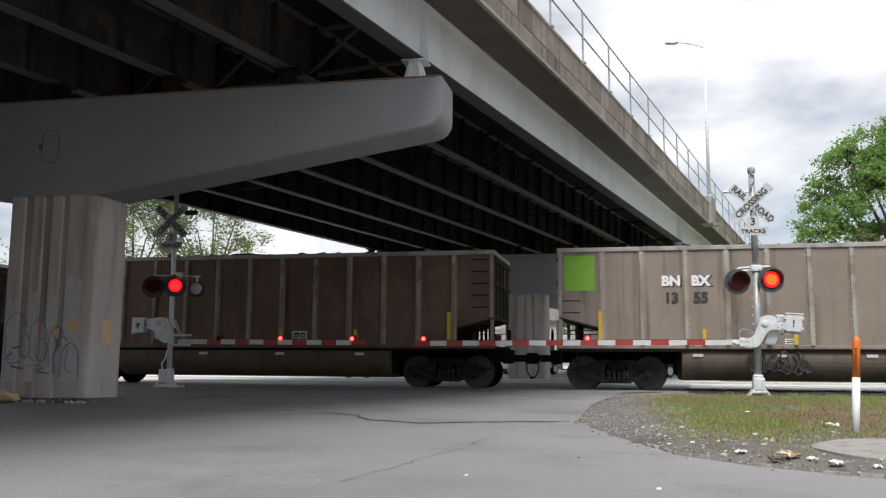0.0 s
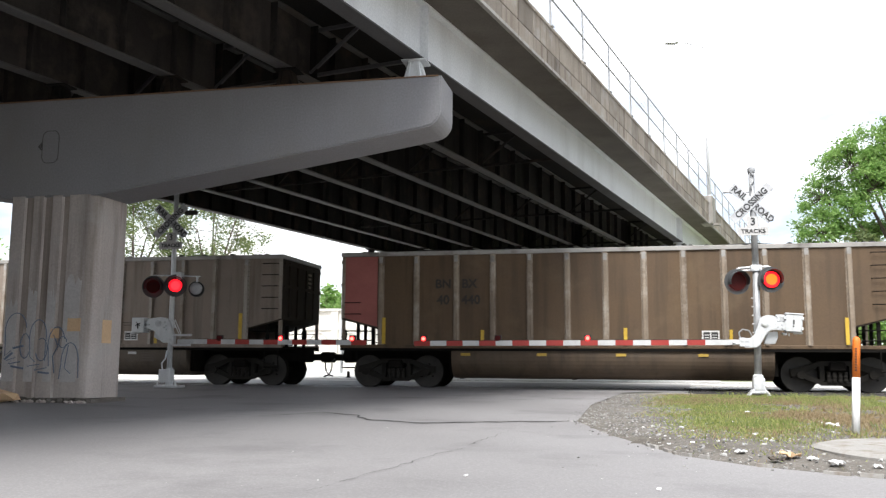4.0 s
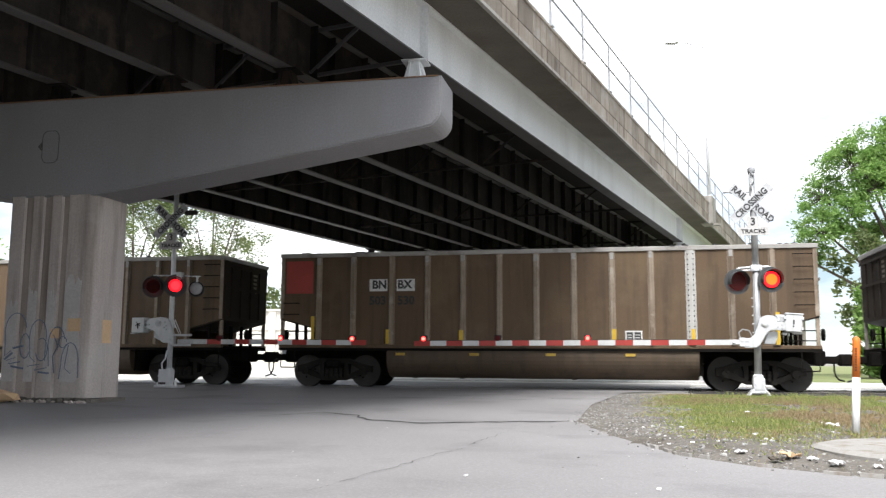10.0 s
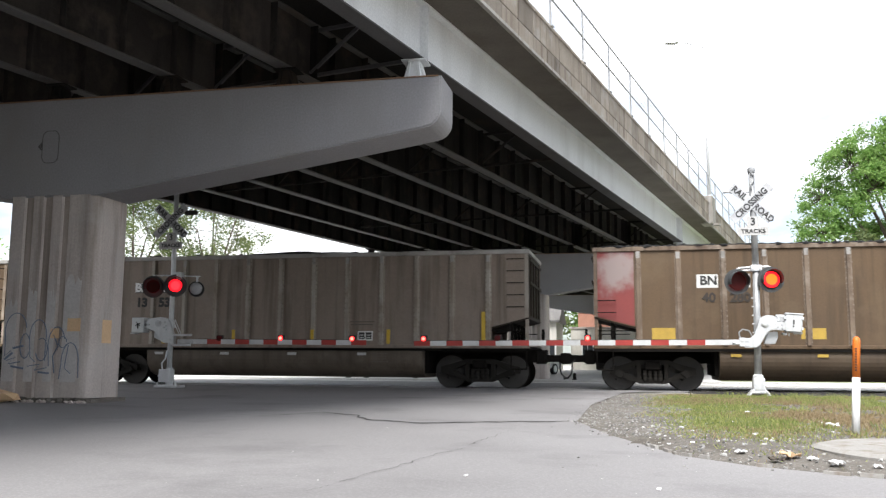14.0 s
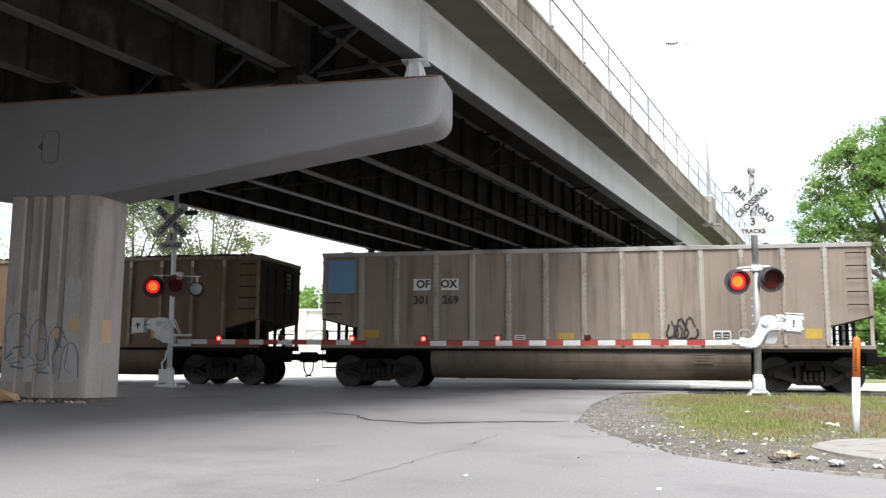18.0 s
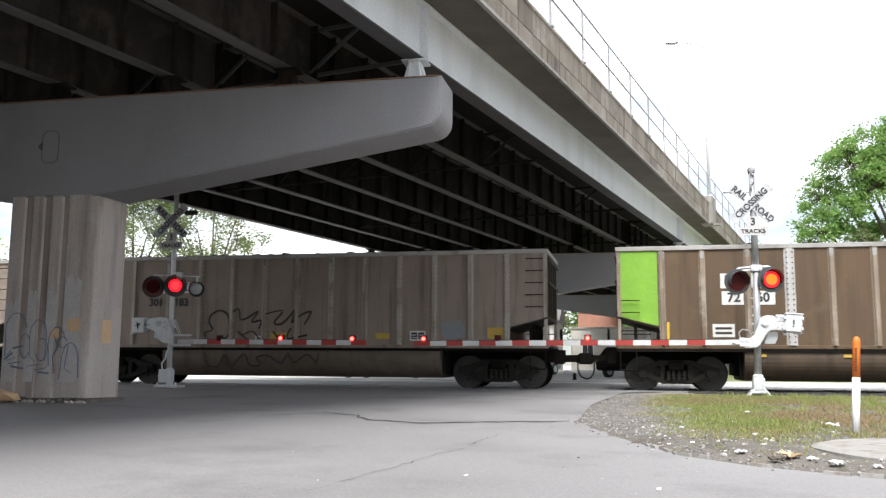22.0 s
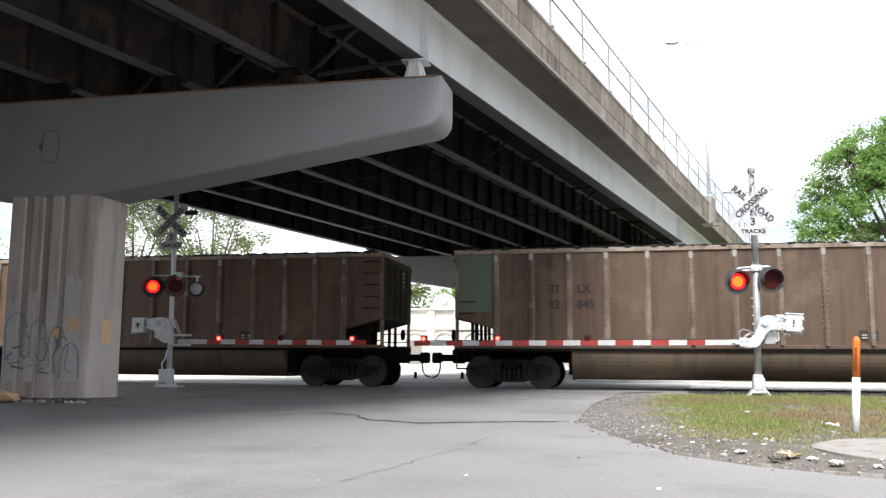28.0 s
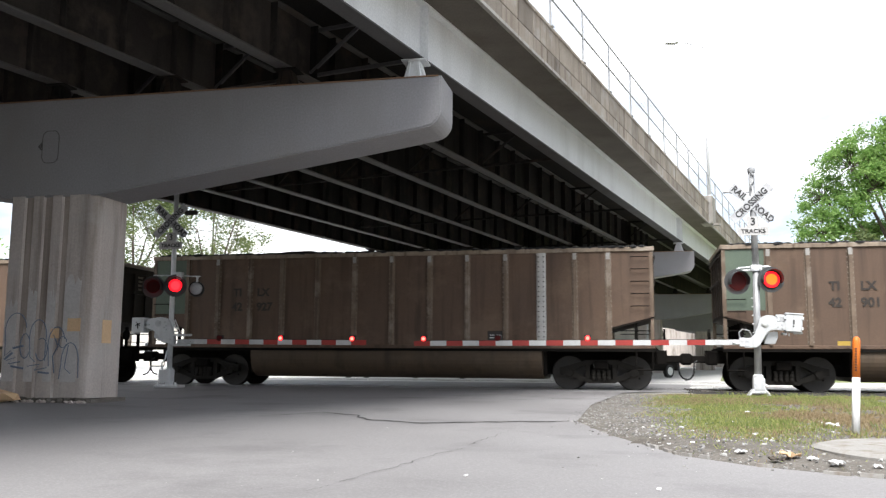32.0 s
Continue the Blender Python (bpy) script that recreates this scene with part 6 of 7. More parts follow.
    if "scrawl" in spec:
        ox, oz, sx, sz2 = spec["scrawl_at"]
        runs = [(stroke, oz) for stroke in spec["scrawl"]] + [(stroke, 0.5) for stroke in spec.get("scrawl2", ())]
        for stroke, oz in runs:
            bm = bmesh.new()
            pts = [(ox + sx * u, -SIDE - 0.012, oz + sz2 * v) for u, v in stroke]
            tube(bm, pts, 0.027, 4)
            part("graffiti_line", bm, M_LETTER if not spec.get("scrawl_mat") else spec["scrawl_mat"], w, "sprayed graffiti line")
    return w


wagon_meshes_cached = wagon_meshes()


def loops(seed, n, wide=1.0, high=1.0):
    """Looping spray strokes, letter by letter."""
    rng = random.Random(seed)
    out = []
    for i in range(n):
        cx = wide * (i + 0.5) / n
        r, s = wide / n * rng.uniform(0.45, 0.7), high * rng.uniform(0.35, 0.55)
        a0, turn = rng.uniform(0, 6.28), rng.choice((-1, 1)) * rng.uniform(4.0, 6.5)
        st = []
        for k in range(15):
            a = a0 + turn * k / 14
            q = 1 + 0.25 * math.sin(3 * a + seed)
            st.append((cx + r * q * math.cos(a), high / 2 + s * q * math.sin(a)))
        out.append(st)
        if rng.random() < 0.6:
            x = cx + rng.uniform(-0.3, 0.3) * r
            out.append([(x, high * rng.uniform(0, 0.3)), (x + 0.4 * r, high * 0.55), (x - 0.2 * r, high * rng.uniform(0.7, 1.0))])
    return out


STRIPS_A = [(1.11, 1.22, 2.1, 0.11), (3.77, 1.22, 1.62, 0.10), (6.01, 1.22, 1.62, 0.10), (8.44, 1.22, 1.62, 0.10), (10.7, 1.22, 1.62, 0.10), (13.4, 1.22, 2.1, 0.11)]
GREY = dict(body=M_GREYTAN, rib=M_RIBPALE, tub=M_GREYTUB)
BROWN = dict(body=M_BROWN, rib=M_RIBBROWN, tub=M_BROWNTUB, tag_mat=M_YELLOW)
DARK = dict(body=M_DARKBROWN, rib=M_RIBBROWN, tub=M_BROWNTUB)
TILX = dict(body=M_DARKBROWN, rib=M_RIBDARK, tub=M_BROWNTUB, ribs=[1.15, 2.12, 3.14, 4.14, 5.22, 6.34, 7.44, 8.54, 9.61, 10.68, 11.66, 12.57, 13.46], mark=("TI", "LX"), mark_mat=M_FADED, number_mat=M_FADED, size=0.31, mark_z=(2.70, 2.28), gap=0.40, bold=0.012,
            mark_rib=2, tags=(), brakewheel=True, board_mat=M_FADED, chord=M_RIBBROWN)


def eased(points, n=5):
    """A smooth run through the turning points of a spray stroke."""
    out = []
    for k in range(len(points) - 1):
        p0, p1, p2, p3 = points[max(k - 1, 0)], points[k], points[k + 1], points[min(k + 2, len(points) - 1)]
        for i in range(n):
            s = i / n
            out.append(tuple(0.5 * (2 * b + (c - a) * s + (2 * a - 5 * b + 4 * c - d) * s * s + (3 * b - a - 3 * c + d) * s ** 3) for a, b, c, d in zip(p0, p1, p2, p3)))
    return out + [points[-1]]


TAG_HIGH = [eased(q) for q in (
    [(0.05, 0.15), (0.0, 0.27), (0.25, 0.36), (0.13, 0.55), (0.18, 0.78), (0.45, 0.92), (0.70, 0.80), (0.78, 0.48), (0.72, 0.15), (0.3, 0.03), (0.0, 0.04)],
    [(0.76, 0.78), (1.05, 0.96), (1.12, 0.66), (1.34, 0.70), (1.66, 0.88), (1.48, 0.58), (1.78, 0.62), (1.70, 0.38)],
    [(1.06, 0.30), (1.36, 0.05)], [(1.20, 0.20), (1.52, 0.30), (1.76, 0.02)],
    [(1.80, 0.78), (2.42, 0.90), (2.18, 0.56), (2.44, 0.54), (2.86, 0.95), (2.72, 0.56), (3.0, 0.78), (3.3, 0.86), (3.1, 0.5)],
    [(2.15, 0.30), (2.38, 0.04)], [(2.70, 0.40), (2.60, 0.1), (3.2, 0.2)])]
TAG_LOW = [eased([(0.0, 0.46), (0.1, 0.14), (0.45, 0.06), (0.66, 0.40), (0.86, 0.06), (1.26, 0.42), (1.46, 0.10), (1.80, 0.12), (1.66, 0.32), (2.0, 0.38), (2.42, 0.16), (2.62, 0.44), (2.82, 0.18), (3.2, 0.42), (3.5, 0.2), (3.56, 0.46)])]
SPECS = [
    dict(DARK, label="dark brown coal wagon with pale ribs and data panel", panel=(M_P_RED, 1, "red square panel"), board=6.5, tags=(4.0, 7.0)),
    dict(DARK, label="dark brown ribbed coal wagon with white reporting marks", mark=("BN", "BX"), number=("12", "40"), mark_mat=M_LETTERWHITE, board=9.0, strips=STRIPS_A[-3:], tags=(6.0, 8.4, 10.8)),
    dict(GREY, label="grey-tan coal wagon with a green square and white reporting marks", prints=[(10.42, 0.95, 0.48, 4), (9.9, 1.84, 0.75, 2)], panel=(M_P_GREEN, 1, "bright green square panel"), mark=("BN", "BX"), number=("13", "55"), mark_mat=M_WHITE, size=0.355, stretch=1.02, bold=0.018, gap=0.375, board=9.84, strips=STRIPS_A, whites=[(5.9, 1.3, 0.3, 0.14)], mark_rib=2, scrawl=loops(4, 6, 1.6, 0.5), scrawl_at=(4.75, 0.48, 1.0, 1.0)),
    dict(BROWN, label="brown coal wagon with a faded red corner panel", panel=(M_P_PINK, 2, "faded red corner panel"), mark=("BN", "BX"), number=("40", "440"), mark_mat=M_FADED, number_mat=M_FADED, size=0.34, board=10.1, strips=[(1.28, 1.22, 1.95, 0.1), (4.09, 1.22, 1.6, 0.09), (7.93, 1.22, 1.65, 0.09), (10.6, 1.22, 1.6, 0.08), (13.4, 1.22, 1.9, 0.09)], mark_rib=2),
    dict(BROWN, label="brown coal wagon with a worn red and white corner panel", panel=(M_P_WORN, 2, "worn red and white corner panel"), mark=("BN", "BX"), number=("40", "122"), plate=1, size=0.33, board=9.97, bright=(3,), patches=[(1.58, 1.52, 0.5, 0.26), (4.8, 1.5, 0.5, 0.26), (7.92, 1.5, 0.5, 0.24), (10.96, 1.5, 0.5, 0.24)], mark_rib=2),
    dict(BROWN, label="brown-grey coal wagon with a red square and yellow strips", panel=(M_P_RED, 1, "red square panel"), mark=("BN", "BX"), number=("503", "530"), plate=1, size=0.32, board=10.0, bright=(10,), strips=[(1.02, 1.22, 2.0, 0.10), (3.24, 1.22, 1.62, 0.10), (5.35, 1.22, 1.6, 0.12), (9.49, 1.22, 1.62, 0.12), (11.52, 1.22, 1.62, 0.1), (13.61, 1.22, 2.05, 0.1)], mark_rib=2),
    dict(GREY, label="grey-tan coal wagon with a green square and yellow strips", prints=[(10.42, 0.95, 0.48, 4), (9.9, 1.84, 0.75, 2)], panel=(M_P_GREEN, 1, "bright green square panel"), mark=("BN", "BX"), number=("13", "53"), mark_mat=M_WHITE, size=0.355, stretch=1.02, bold=0.018, gap=0.375, board=10.0, strips=STRIPS_A, mark_rib=2),
    dict(BROWN, label="brown coal wagon with a smeared red corner panel", chord=M_RIBDARK, rib=M_RIBDARK, panel=(M_P_WORN, 2, "smeared red corner panel"), mark=("BN", "BX"), number=("40", "280"), plate=1, number_mat=M_FADED, size=0.33, board=9.3, patches=[(1.8, 1.5, 0.6, 0.3), (5.5, 1.5, 0.6, 0.28), (8.2, 1.5, 0.6, 0.24), (11.5, 1.5, 0.6, 0.24)], mark_rib=2),
    dict(GREY, label="grey-tan coal wagon with a light blue square", prints=[(10.48, 0.97, 0.5, 4)], panel=(M_P_BLUE, 1, "light blue square panel"), mark=("OF", "OX"), number=("301", "269"), tags=(), plate=1, size=0.30, board=10.97, patches=[(1.47, 1.5, 0.45, 0.22), (6.93, 1.44, 0.45, 0.16), (8.9, 1.44, 0.45, 0.16), (13.2, 1.5, 0.4, 0.26)], mark_rib=2, whites=[(5.7, 1.4, 0.28, 0.14)], scrawl=loops(9, 3, 0.7, 0.5), scrawl_at=(9.6, 1.35, 1.0, 1.0)),
    dict(GREY, label="grey-tan coal wagon with a blue square and large graffiti", smears=[(12.0, 1.62, 0.8, 0.58, M_BLUESMEAR, "blue-grey painted-over patch")], prints=[(10.48, 0.97, 0.5, 4)], panel=(M_P_BLUE, 1, "light blue square panel"), mark=("OF", "OX"), number=("301", "183"), tags=(), plate=1, size=0.30, board=11.02, patches=[(1.43, 1.5, 0.45, 0.22), (6.87, 1.44, 0.5, 0.18), (10.0, 1.44, 0.4, 0.16), (13.24, 1.52, 0.5, 0.3)], mark_rib=2, whites=[(6.3, 1.38, 0.28, 0.12)], scrawl=TAG_HIGH, scrawl_at=(4.55, 1.27, 1.0, 1.0), scrawl2=TAG_LOW),
    dict(BROWN, label="brown coal wagon with a full green corner panel", panel=(M_P_GREEN, 2, "bright green corner panel"), mark=("HP", "JX"), number=("72", "60"), plate=2, size=0.36, nsize=0.33, board=9.6, bright=(3, 6, 9), gap=0.36, mark_rib=2, whites=[(2.7, 1.58, 0.55, 0.34), (9.6, 1.72, 0.9, 0.24)], strips=[(1.3, 1.22, 1.8, 0.07), (13.3, 1.22, 1.8, 0.08)]),
    dict(TILX, label="brown coal wagon with a dull dark green corner panel", panel=(M_P_DKGREEN, 3, "dull dark green corner panel"), number=("42", "890"), board=10.5),
    dict(TILX, label="rust-brown coal wagon with a dark green corner panel", panel=(M_P_DKGREEN, 3, "dark green corner panel"), number=("42", "845"), board=10.6, scrawl=loops(23, 4, 0.75, 0.2), scrawl_at=(7.7, 1.32, 1.0, 1.0), scrawl_mat=M_LETTERWHITE),
    dict(TILX, label="rust-brown coal wagon with one bare metal rib", number=("42", "927"), board=10.4, bright=(10,), panel=(M_P_DKGREEN, 3, "dark green corner panel"), patches=[(6.0, 1.25, 0.5, 0.12)]),
    dict(TILX, label="rust-brown coal wagon with a dark green panel and faded marks", panel=(M_P_DKGREEN, 3, "dark green corner panel"), number=("42", "901"), board=10.6, patches=[(3.0, 1.25, 0.5, 0.12)]),
]
# left end of each wagon's body at the start, along the railway
STARTS = [-34.8, -18.34, -1.92, 14.55, 31.10, 47.57, 63.98, 80.38, 96.97, 113.5, 130.0, 146.72, 163.43, 179.88, 196.26]
for i, (x, s) in enumerate(zip(STARTS, SPECS)):
    WAGONS.append((build_wagon(i, x, s), x))
for bm_left in wagon_meshes_cached.values():
    bm_left.free()

# ---------------------------------------------------------------- trees
def build_tree(name, x, y, tall, crown_z, radius, leaves, seed, mat, label, size=(0.10, 0.22), trunk_r=0.3, gaps=0.35, clumps=70, squash=0.8):
    """Tapered trunk, forking limbs, and a crown of leaf clumps that gather round the limb ends."""
    rng = random.Random(seed)
    tree = thing(name, pose(x, y, -0.03), label, "tree", "trees")
    bm = bmesh.new()
    fork = crown_z - radius * 0.75
    rod(bm, (0, 0, -0.2), (0.1, 0.05, fork), trunk_r, trunk_r * 0.7, 10)
    ends = []
    for k in range(clumps):
        a = rng.uniform(0, 2 * math.pi)
        u = rng.uniform(-0.9, 1.0)
        rr = radius * math.sqrt(max(0.05, 1 - u * u)) * rng.uniform(0.35, 1.05)
        ends.append(Vector((rr * math.cos(a), rr * math.sin(a), crown_z + u * radius * squash)))
    limbs = []
    for k in range(7):
        a = 2 * math.pi * k / 7 + rng.uniform(-0.3, 0.3)
        q = Vector((radius * 0.5 * math.cos(a), radius * 0.5 * math.sin(a), crown_z + rng.uniform(-0.3, 0.5) * radius))
        mid = Vector((0.1, 0.05, fork)).lerp(q, 0.5) + Vector((0, 0, -0.15 * radius))
        rod(bm, (0.1, 0.05, fork - 0.2), mid, trunk_r * 0.45, trunk_r * 0.3, 7)
        rod(bm, mid, q, trunk_r * 0.3, trunk_r * 0.14, 6)
        limbs += [mid, q]
    for e in ends:
        near = min(limbs, key=lambda p: (p - e).length)
        rod(bm, near, e, trunk_r * 0.12, 0.015, 4)
    part("trunk", bm, M_BARK, tree, "grey-brown trunk with limbs")
    v, f = [], []
    per = leaves // len(ends)
    for e in ends:
        cr = radius * rng.uniform(0.16, 0.34)
        n = int(per * rng.uniform(0.5, 1.4) * (1 - gaps * rng.random()))
        for _ in range(n):
            g = [max(-1.0, min(1.0, rng.gauss(0, 0.5))) for _q in range(3)]
            p = e + Vector((g[0], g[1], g[2] * 0.85)) * cr
            s = rng.uniform(*size)
            d1 = Vector((rng.uniform(-1, 1), rng.uniform(-1, 1), rng.uniform(-0.7, 0.4))).normalized()
            d2 = d1.orthogonal().normalized()
            d2.rotate(Matrix.Rotation(rng.uniform(0, 6.28), 3, d1))
            i = len(v)
            v += [tuple(p - d1 * s), tuple(p + d2 * s * 0.42), tuple(p + d1 * s), tuple(p - d2 * s * 0.42)]
            f += [(i, i + 1, i + 2), (i, i + 2, i + 3)]
    me = bpy.data.meshes.new("crown")
    me.from_pydata(v, [], f)
    me.materials.append(mat)
    c = new("crown", me)
    c.parent = tree
    c["kind"] = "stuff"
    return tree


def build_big_tree():
    """A spreading tree: limbs reach into separate boughs, each bough a shell of leaf clumps with air between."""
    rng = random.Random(3)
    tree = thing("broadleaf_tree", pose(16.4, 55.0, -0.03), "tall spreading leafy green tree beyond the railway", "tree", "trees")
    boughs = [(-0.9, 0.0, 13.2, 2.3), (-3.5, -0.5, 12.3, 1.7), (-4.9, 0.5, 10.7, 1.35), (-2.6, -1.5, 10.9, 1.3), (-5.3, -0.6, 8.6, 1.5), (-6.3, 0.3, 7.1, 1.1),
              (0.6, -1.0, 10.2, 2.3), (1.2, 0.4, 14.2, 2.2), (3.2, 0.0, 11.5, 2.6), (-2.9, 0.6, 8.0, 0.7),
              (-1.6, -0.2, 12.0, 1.6), (-1.9, 1.5, 8.6, 0.8), (-3.9, -1.4, 9.5, 0.9)]
    bm = bmesh.new()
    fork = Vector((0.05, 0, 4.2))
    rod(bm, (0, 0, -0.2), fork, 0.36, 0.28, 12)
    v, f = [], []
    for bx, by, bz, br in boughs:
        c = Vector((bx, by, bz))
        mid = fork.lerp(c, 0.55) + Vector((0, 0, rng.uniform(-0.5, 0.2)))
        tube(bm, [fork - Vector((0, 0, 0.2)), fork.lerp(mid, 0.5), mid], 0.13, 6)
        rod(bm, mid, c, 0.10, 0.05, 6)
        for _ in range(int(28 * br * br / 2.2) + 10):
            d = Vector((rng.gauss(0, 1), rng.gauss(0, 1), rng.gauss(0.15, 1))).normalized()
            e = c + d * br * rng.uniform(0.55, 1.05)
            rod(bm, c.lerp(e, 0.1), e, 0.03, 0.01, 4)
            cr = rng.uniform(0.28, 0.6)
            for _q in range(int(190 * cr * rng.uniform(0.6, 1.3))):
                p = e + Vector((rng.gauss(0, 0.55), rng.gauss(0, 0.55), rng.gauss(0, 0.36))) * cr
                s = rng.uniform(0.07, 0.15)
                d1 = (Vector((rng.uniform(-1, 1), rng.uniform(-1, 1), rng.uniform(-0.8, 0.2)))).normalized()
                d2 = d1.orthogonal().normalized()
                d2.rotate(Matrix.Rotation(rng.uniform(0, 6.28), 3, d1))
                i = len(v)
                v += [tuple(p - d1 * s), tuple(p + d2 * s * 0.45), tuple(p + d1 * s), tuple(p - d2 * s * 0.45)]
                f += [(i, i + 1, i + 2), (i, i + 2, i + 3)]
    part("trunk", bm, M_BARK, tree, "grey-brown trunk with spreading limbs")
    me = bpy.data.meshes.new("crown")
    me.from_pydata(v, [], f)
    me.materials.append(M_LEAF)
    c = new("crown", me)
    c.parent = tree
    c["kind"] = "stuff"


build_big_tree()
build_tree("broadleaf_tree", 25.0, 62.0, 16, 10.0, 6.5, 16000, 5, M_LEAF, "leafy green tree standing beside a taller one", trunk_r=0.34, clumps=70)
build_tree("slender_tree", 12.4, 50.5, 9, 5.2, 1.7, 3500, 8, M_LEAF_PALE, "slender young tree with thin foliage", (0.1, 0.2), 0.12, 0.6, 34, 1.6)
build_tree("shrub", 12.3, 47.0, 4.5, 2.4, 2.1, 9000, 9, M_LEAF, "dense green shrub by the tracks", (0.1, 0.22), 0.1, 0.3, 46, 1.0)
build_tree("shrub", 16.0, 49.0, 5, 2.8, 2.8, 8000, 10, M_LEAF, "dense green shrub by the tracks", (0.1, 0.22), 0.1, 0.3, 46, 1.0)
build_tree("pale_tree", -37.5, 60.0, 14, 11.0, 4.6, 26000, 12, M_LEAF_PALE, "thinly leaved pale green tree behind the train", (0.07, 0.17), 0.26, 0.5, 60, 0.95)
build_tree("pale_tree", -32.0, 62.0, 14, 10.0, 4.2, 12000, 13, M_LEAF_PALE, "sparse tree with bare branches showing", (0.07, 0.17), 0.26, 0.6, 60, 0.9)
build_tree("pale_tree", -45.5, 63.0, 14, 9.5, 4.6, 6000, 14, M_LEAF, "leafy tree behind the railway", (0.12, 0.28), 0.26, 0.5, 50, 0.95)
for k, (tx, ty, tr) in enumerate(((-52, 118, 5.5), (-41, 112, 5.0), (-31, 116, 5.8), (-21, 112, 5.2), (-12, 118, 5.5), (-3.5, 122, 5.0))):
    build_tree("distant_tree", tx, ty, 11, 6.4, tr, 5500, 30 + k, M_LEAF if k % 2 else M_LEAF_PALE, "distant green tree above the roofs", (0.25, 0.5), 0.3, 0.3, 46, 0.75)


# ---------------------------------------------------------------- buildings beyond the railway
def build_hall():
    """Long low stucco front with blind arches and an ornate gable."""
    b = thing("stucco_building", pose(-12.85, 60.0, -0.03), "long cream stucco building with blind arches and an ornate gable", "building")
    bm = bmesh.new()
    box(bm, -20.0, 4.6, 0.0, 9.0, 0.0, 4.3)
    part("wall", bm, M_STUCCO, b)
    bm = bmesh.new()
    box(bm, -20.2, 4.8, -0.22, 9.2, 4.3, 4.45, 0.02)
    part("cornice", bm, M_STUCCO, b)
    bm = bmesh.new()
    box(bm, -20.1, 4.7, -0.12, 0.0, 2.95, 3.08)
    part("string_course", bm, M_STUCCO, b)
    bm = bmesh.new()
    box(bm, -20.05, 4.65, -0.1, 0.0, 0.0, 0.5)
    part("plinth", bm, M_STUCCO, b)
    bm = bmesh.new()
    box(bm, -0.25, 0.25, -0.16, -0.001, 0.5, 4.299)
    pil = part("pilaster", bm, M_STUCCO, b)
    pil.matrix_basis = pose(-0.95, 0, 0)
    for x in (0.95, -3.3, -5.7, -8.1, -10.5, -12.9, -15.3, 3.2):
        again("pilaster", pil, b, pose(x, 0, 0))
    # blind arch rims
    bm = bmesh.new()
    ring = [(0.75 * math.cos(radians(a)), 0.75 * math.sin(radians(a))) for a in range(0, 181, 15)]
    for (x0, z0), (x1, z1) in zip(ring, ring[1:]):
        rod(bm, (x0, -0.05, 2.0 + z0), (x1, -0.05, 2.0 + z1), 0.07, seg=5)
    rod(bm, (-0.75, -0.05, 0.5), (-0.75, -0.05, 2.0), 0.07, seg=5)
    rod(bm, (0.75, -0.05, 0.5), (0.75, -0.05, 2.0), 0.07, seg=5)
    arch = part("blind_arch", bm, M_STUCCO, b)
    for x in (-2.1, -4.5, -6.9, -9.3, -11.7, -14.1, 2.1):
        again("blind_arch", arch, b, pose(x, 0, 0))
    # gable
    bm = bmesh.new()
    pts = [(-1.0, 4.45), (1.0, 4.45), (1.0, 4.75)]
    for k in range(9):
        a = radians(10 + 160 * k / 8)
        pts.append((0.78 * math.cos(a), 4.72 + 0.78 * math.sin(a)))
    pts.append((-1.0, 4.75))
    prism(bm, pts, 0.5, "y", -0.2)
    g = part("gable", bm, M_STUCCO, b, "scrolled gable ornament")
    bm = bmesh.new()
    for s in (-1, 1):
        lathe(bm, [(0.18, -0.26), (0.18, -0.2)], (s * 0.82, 0, 4.66), "y", 14)
    lathe(bm, [(0.26, -0.27), (0.3, -0.2)], (0, 0, 4.95), "y", 16)
    rod(bm, (0, 0.0, 5.4), (0, 0.0, 5.62), 0.1, 0.05, 8)
    part("scroll", bm, M_STUCCO, g)
    bm = bmesh.new()
    box(bm, -0.5, 0.5, -0.06, 0.0, 0.0, 2.2)
    d = part("door", bm, M_WOOD, b, "weathered door")
    d.matrix_basis = pose(-1.85 - 0.3, 0, 0)
    bm = bmesh.new()
    box(bm, -0.4, 0.4, -0.07, 0.0, 1.0, 2.1)
    wd = part("window", bm, M_PANE, b)
    wd.matrix_basis = pose(-7.0, 0, 0)
    for x in (-11.7, 3.4):
        again("window", wd, b, pose(x, 0, 0))


build_hall()


def plain_building(name, x0, x1, y, deep, tall, mat, label, roof=True, windows=3):
    b = thing(name, pose((x0 + x1) / 2, y, -0.03), label, "building")
    h = (x1 - x0) / 2
    bm = bmesh.new()
    box(bm, -h, h, 0, deep, 0, tall)
    part("wall", bm, mat, b)
    bm = bmesh.new()
    if roof:
        prism(bm, [(-0.4, tall), (deep / 2, tall + 1.6), (deep + 0.4, tall), (deep + 0.4, tall - 0.12), (-0.4, tall - 0.12)], 2 * h + 0.6, "x", -h - 0.3)
        part("roof", bm, M_ROOF, b)
    else:
        box(bm, -h - 0.08, h + 0.08, -0.08, deep + 0.08, tall, tall + 0.18)
        part("parapet_coping", bm, M_CONC, b)
    for k in range(windows):
        bm = bmesh.new()
        box(bm, -0.55, 0.55, -0.06, 0.0, 1.2, 2.6)
        fr = part("window", bm, M_WHITE, b)
        fr.matrix_basis = pose(-h + (k + 0.5) * 2 * h / windows, 0, 0)
        bm = bmesh.new()
        box(bm, -0.45, -0.02, -0.075, -0.061, 1.3, 2.5)
        part("pane", bm, M_PANE, fr)
        bm = bmesh.new()
        box(bm, 0.02, 0.45, -0.075, -0.061, 1.3, 2.5)
        part("pane", bm, M_PANE, fr)
    return b


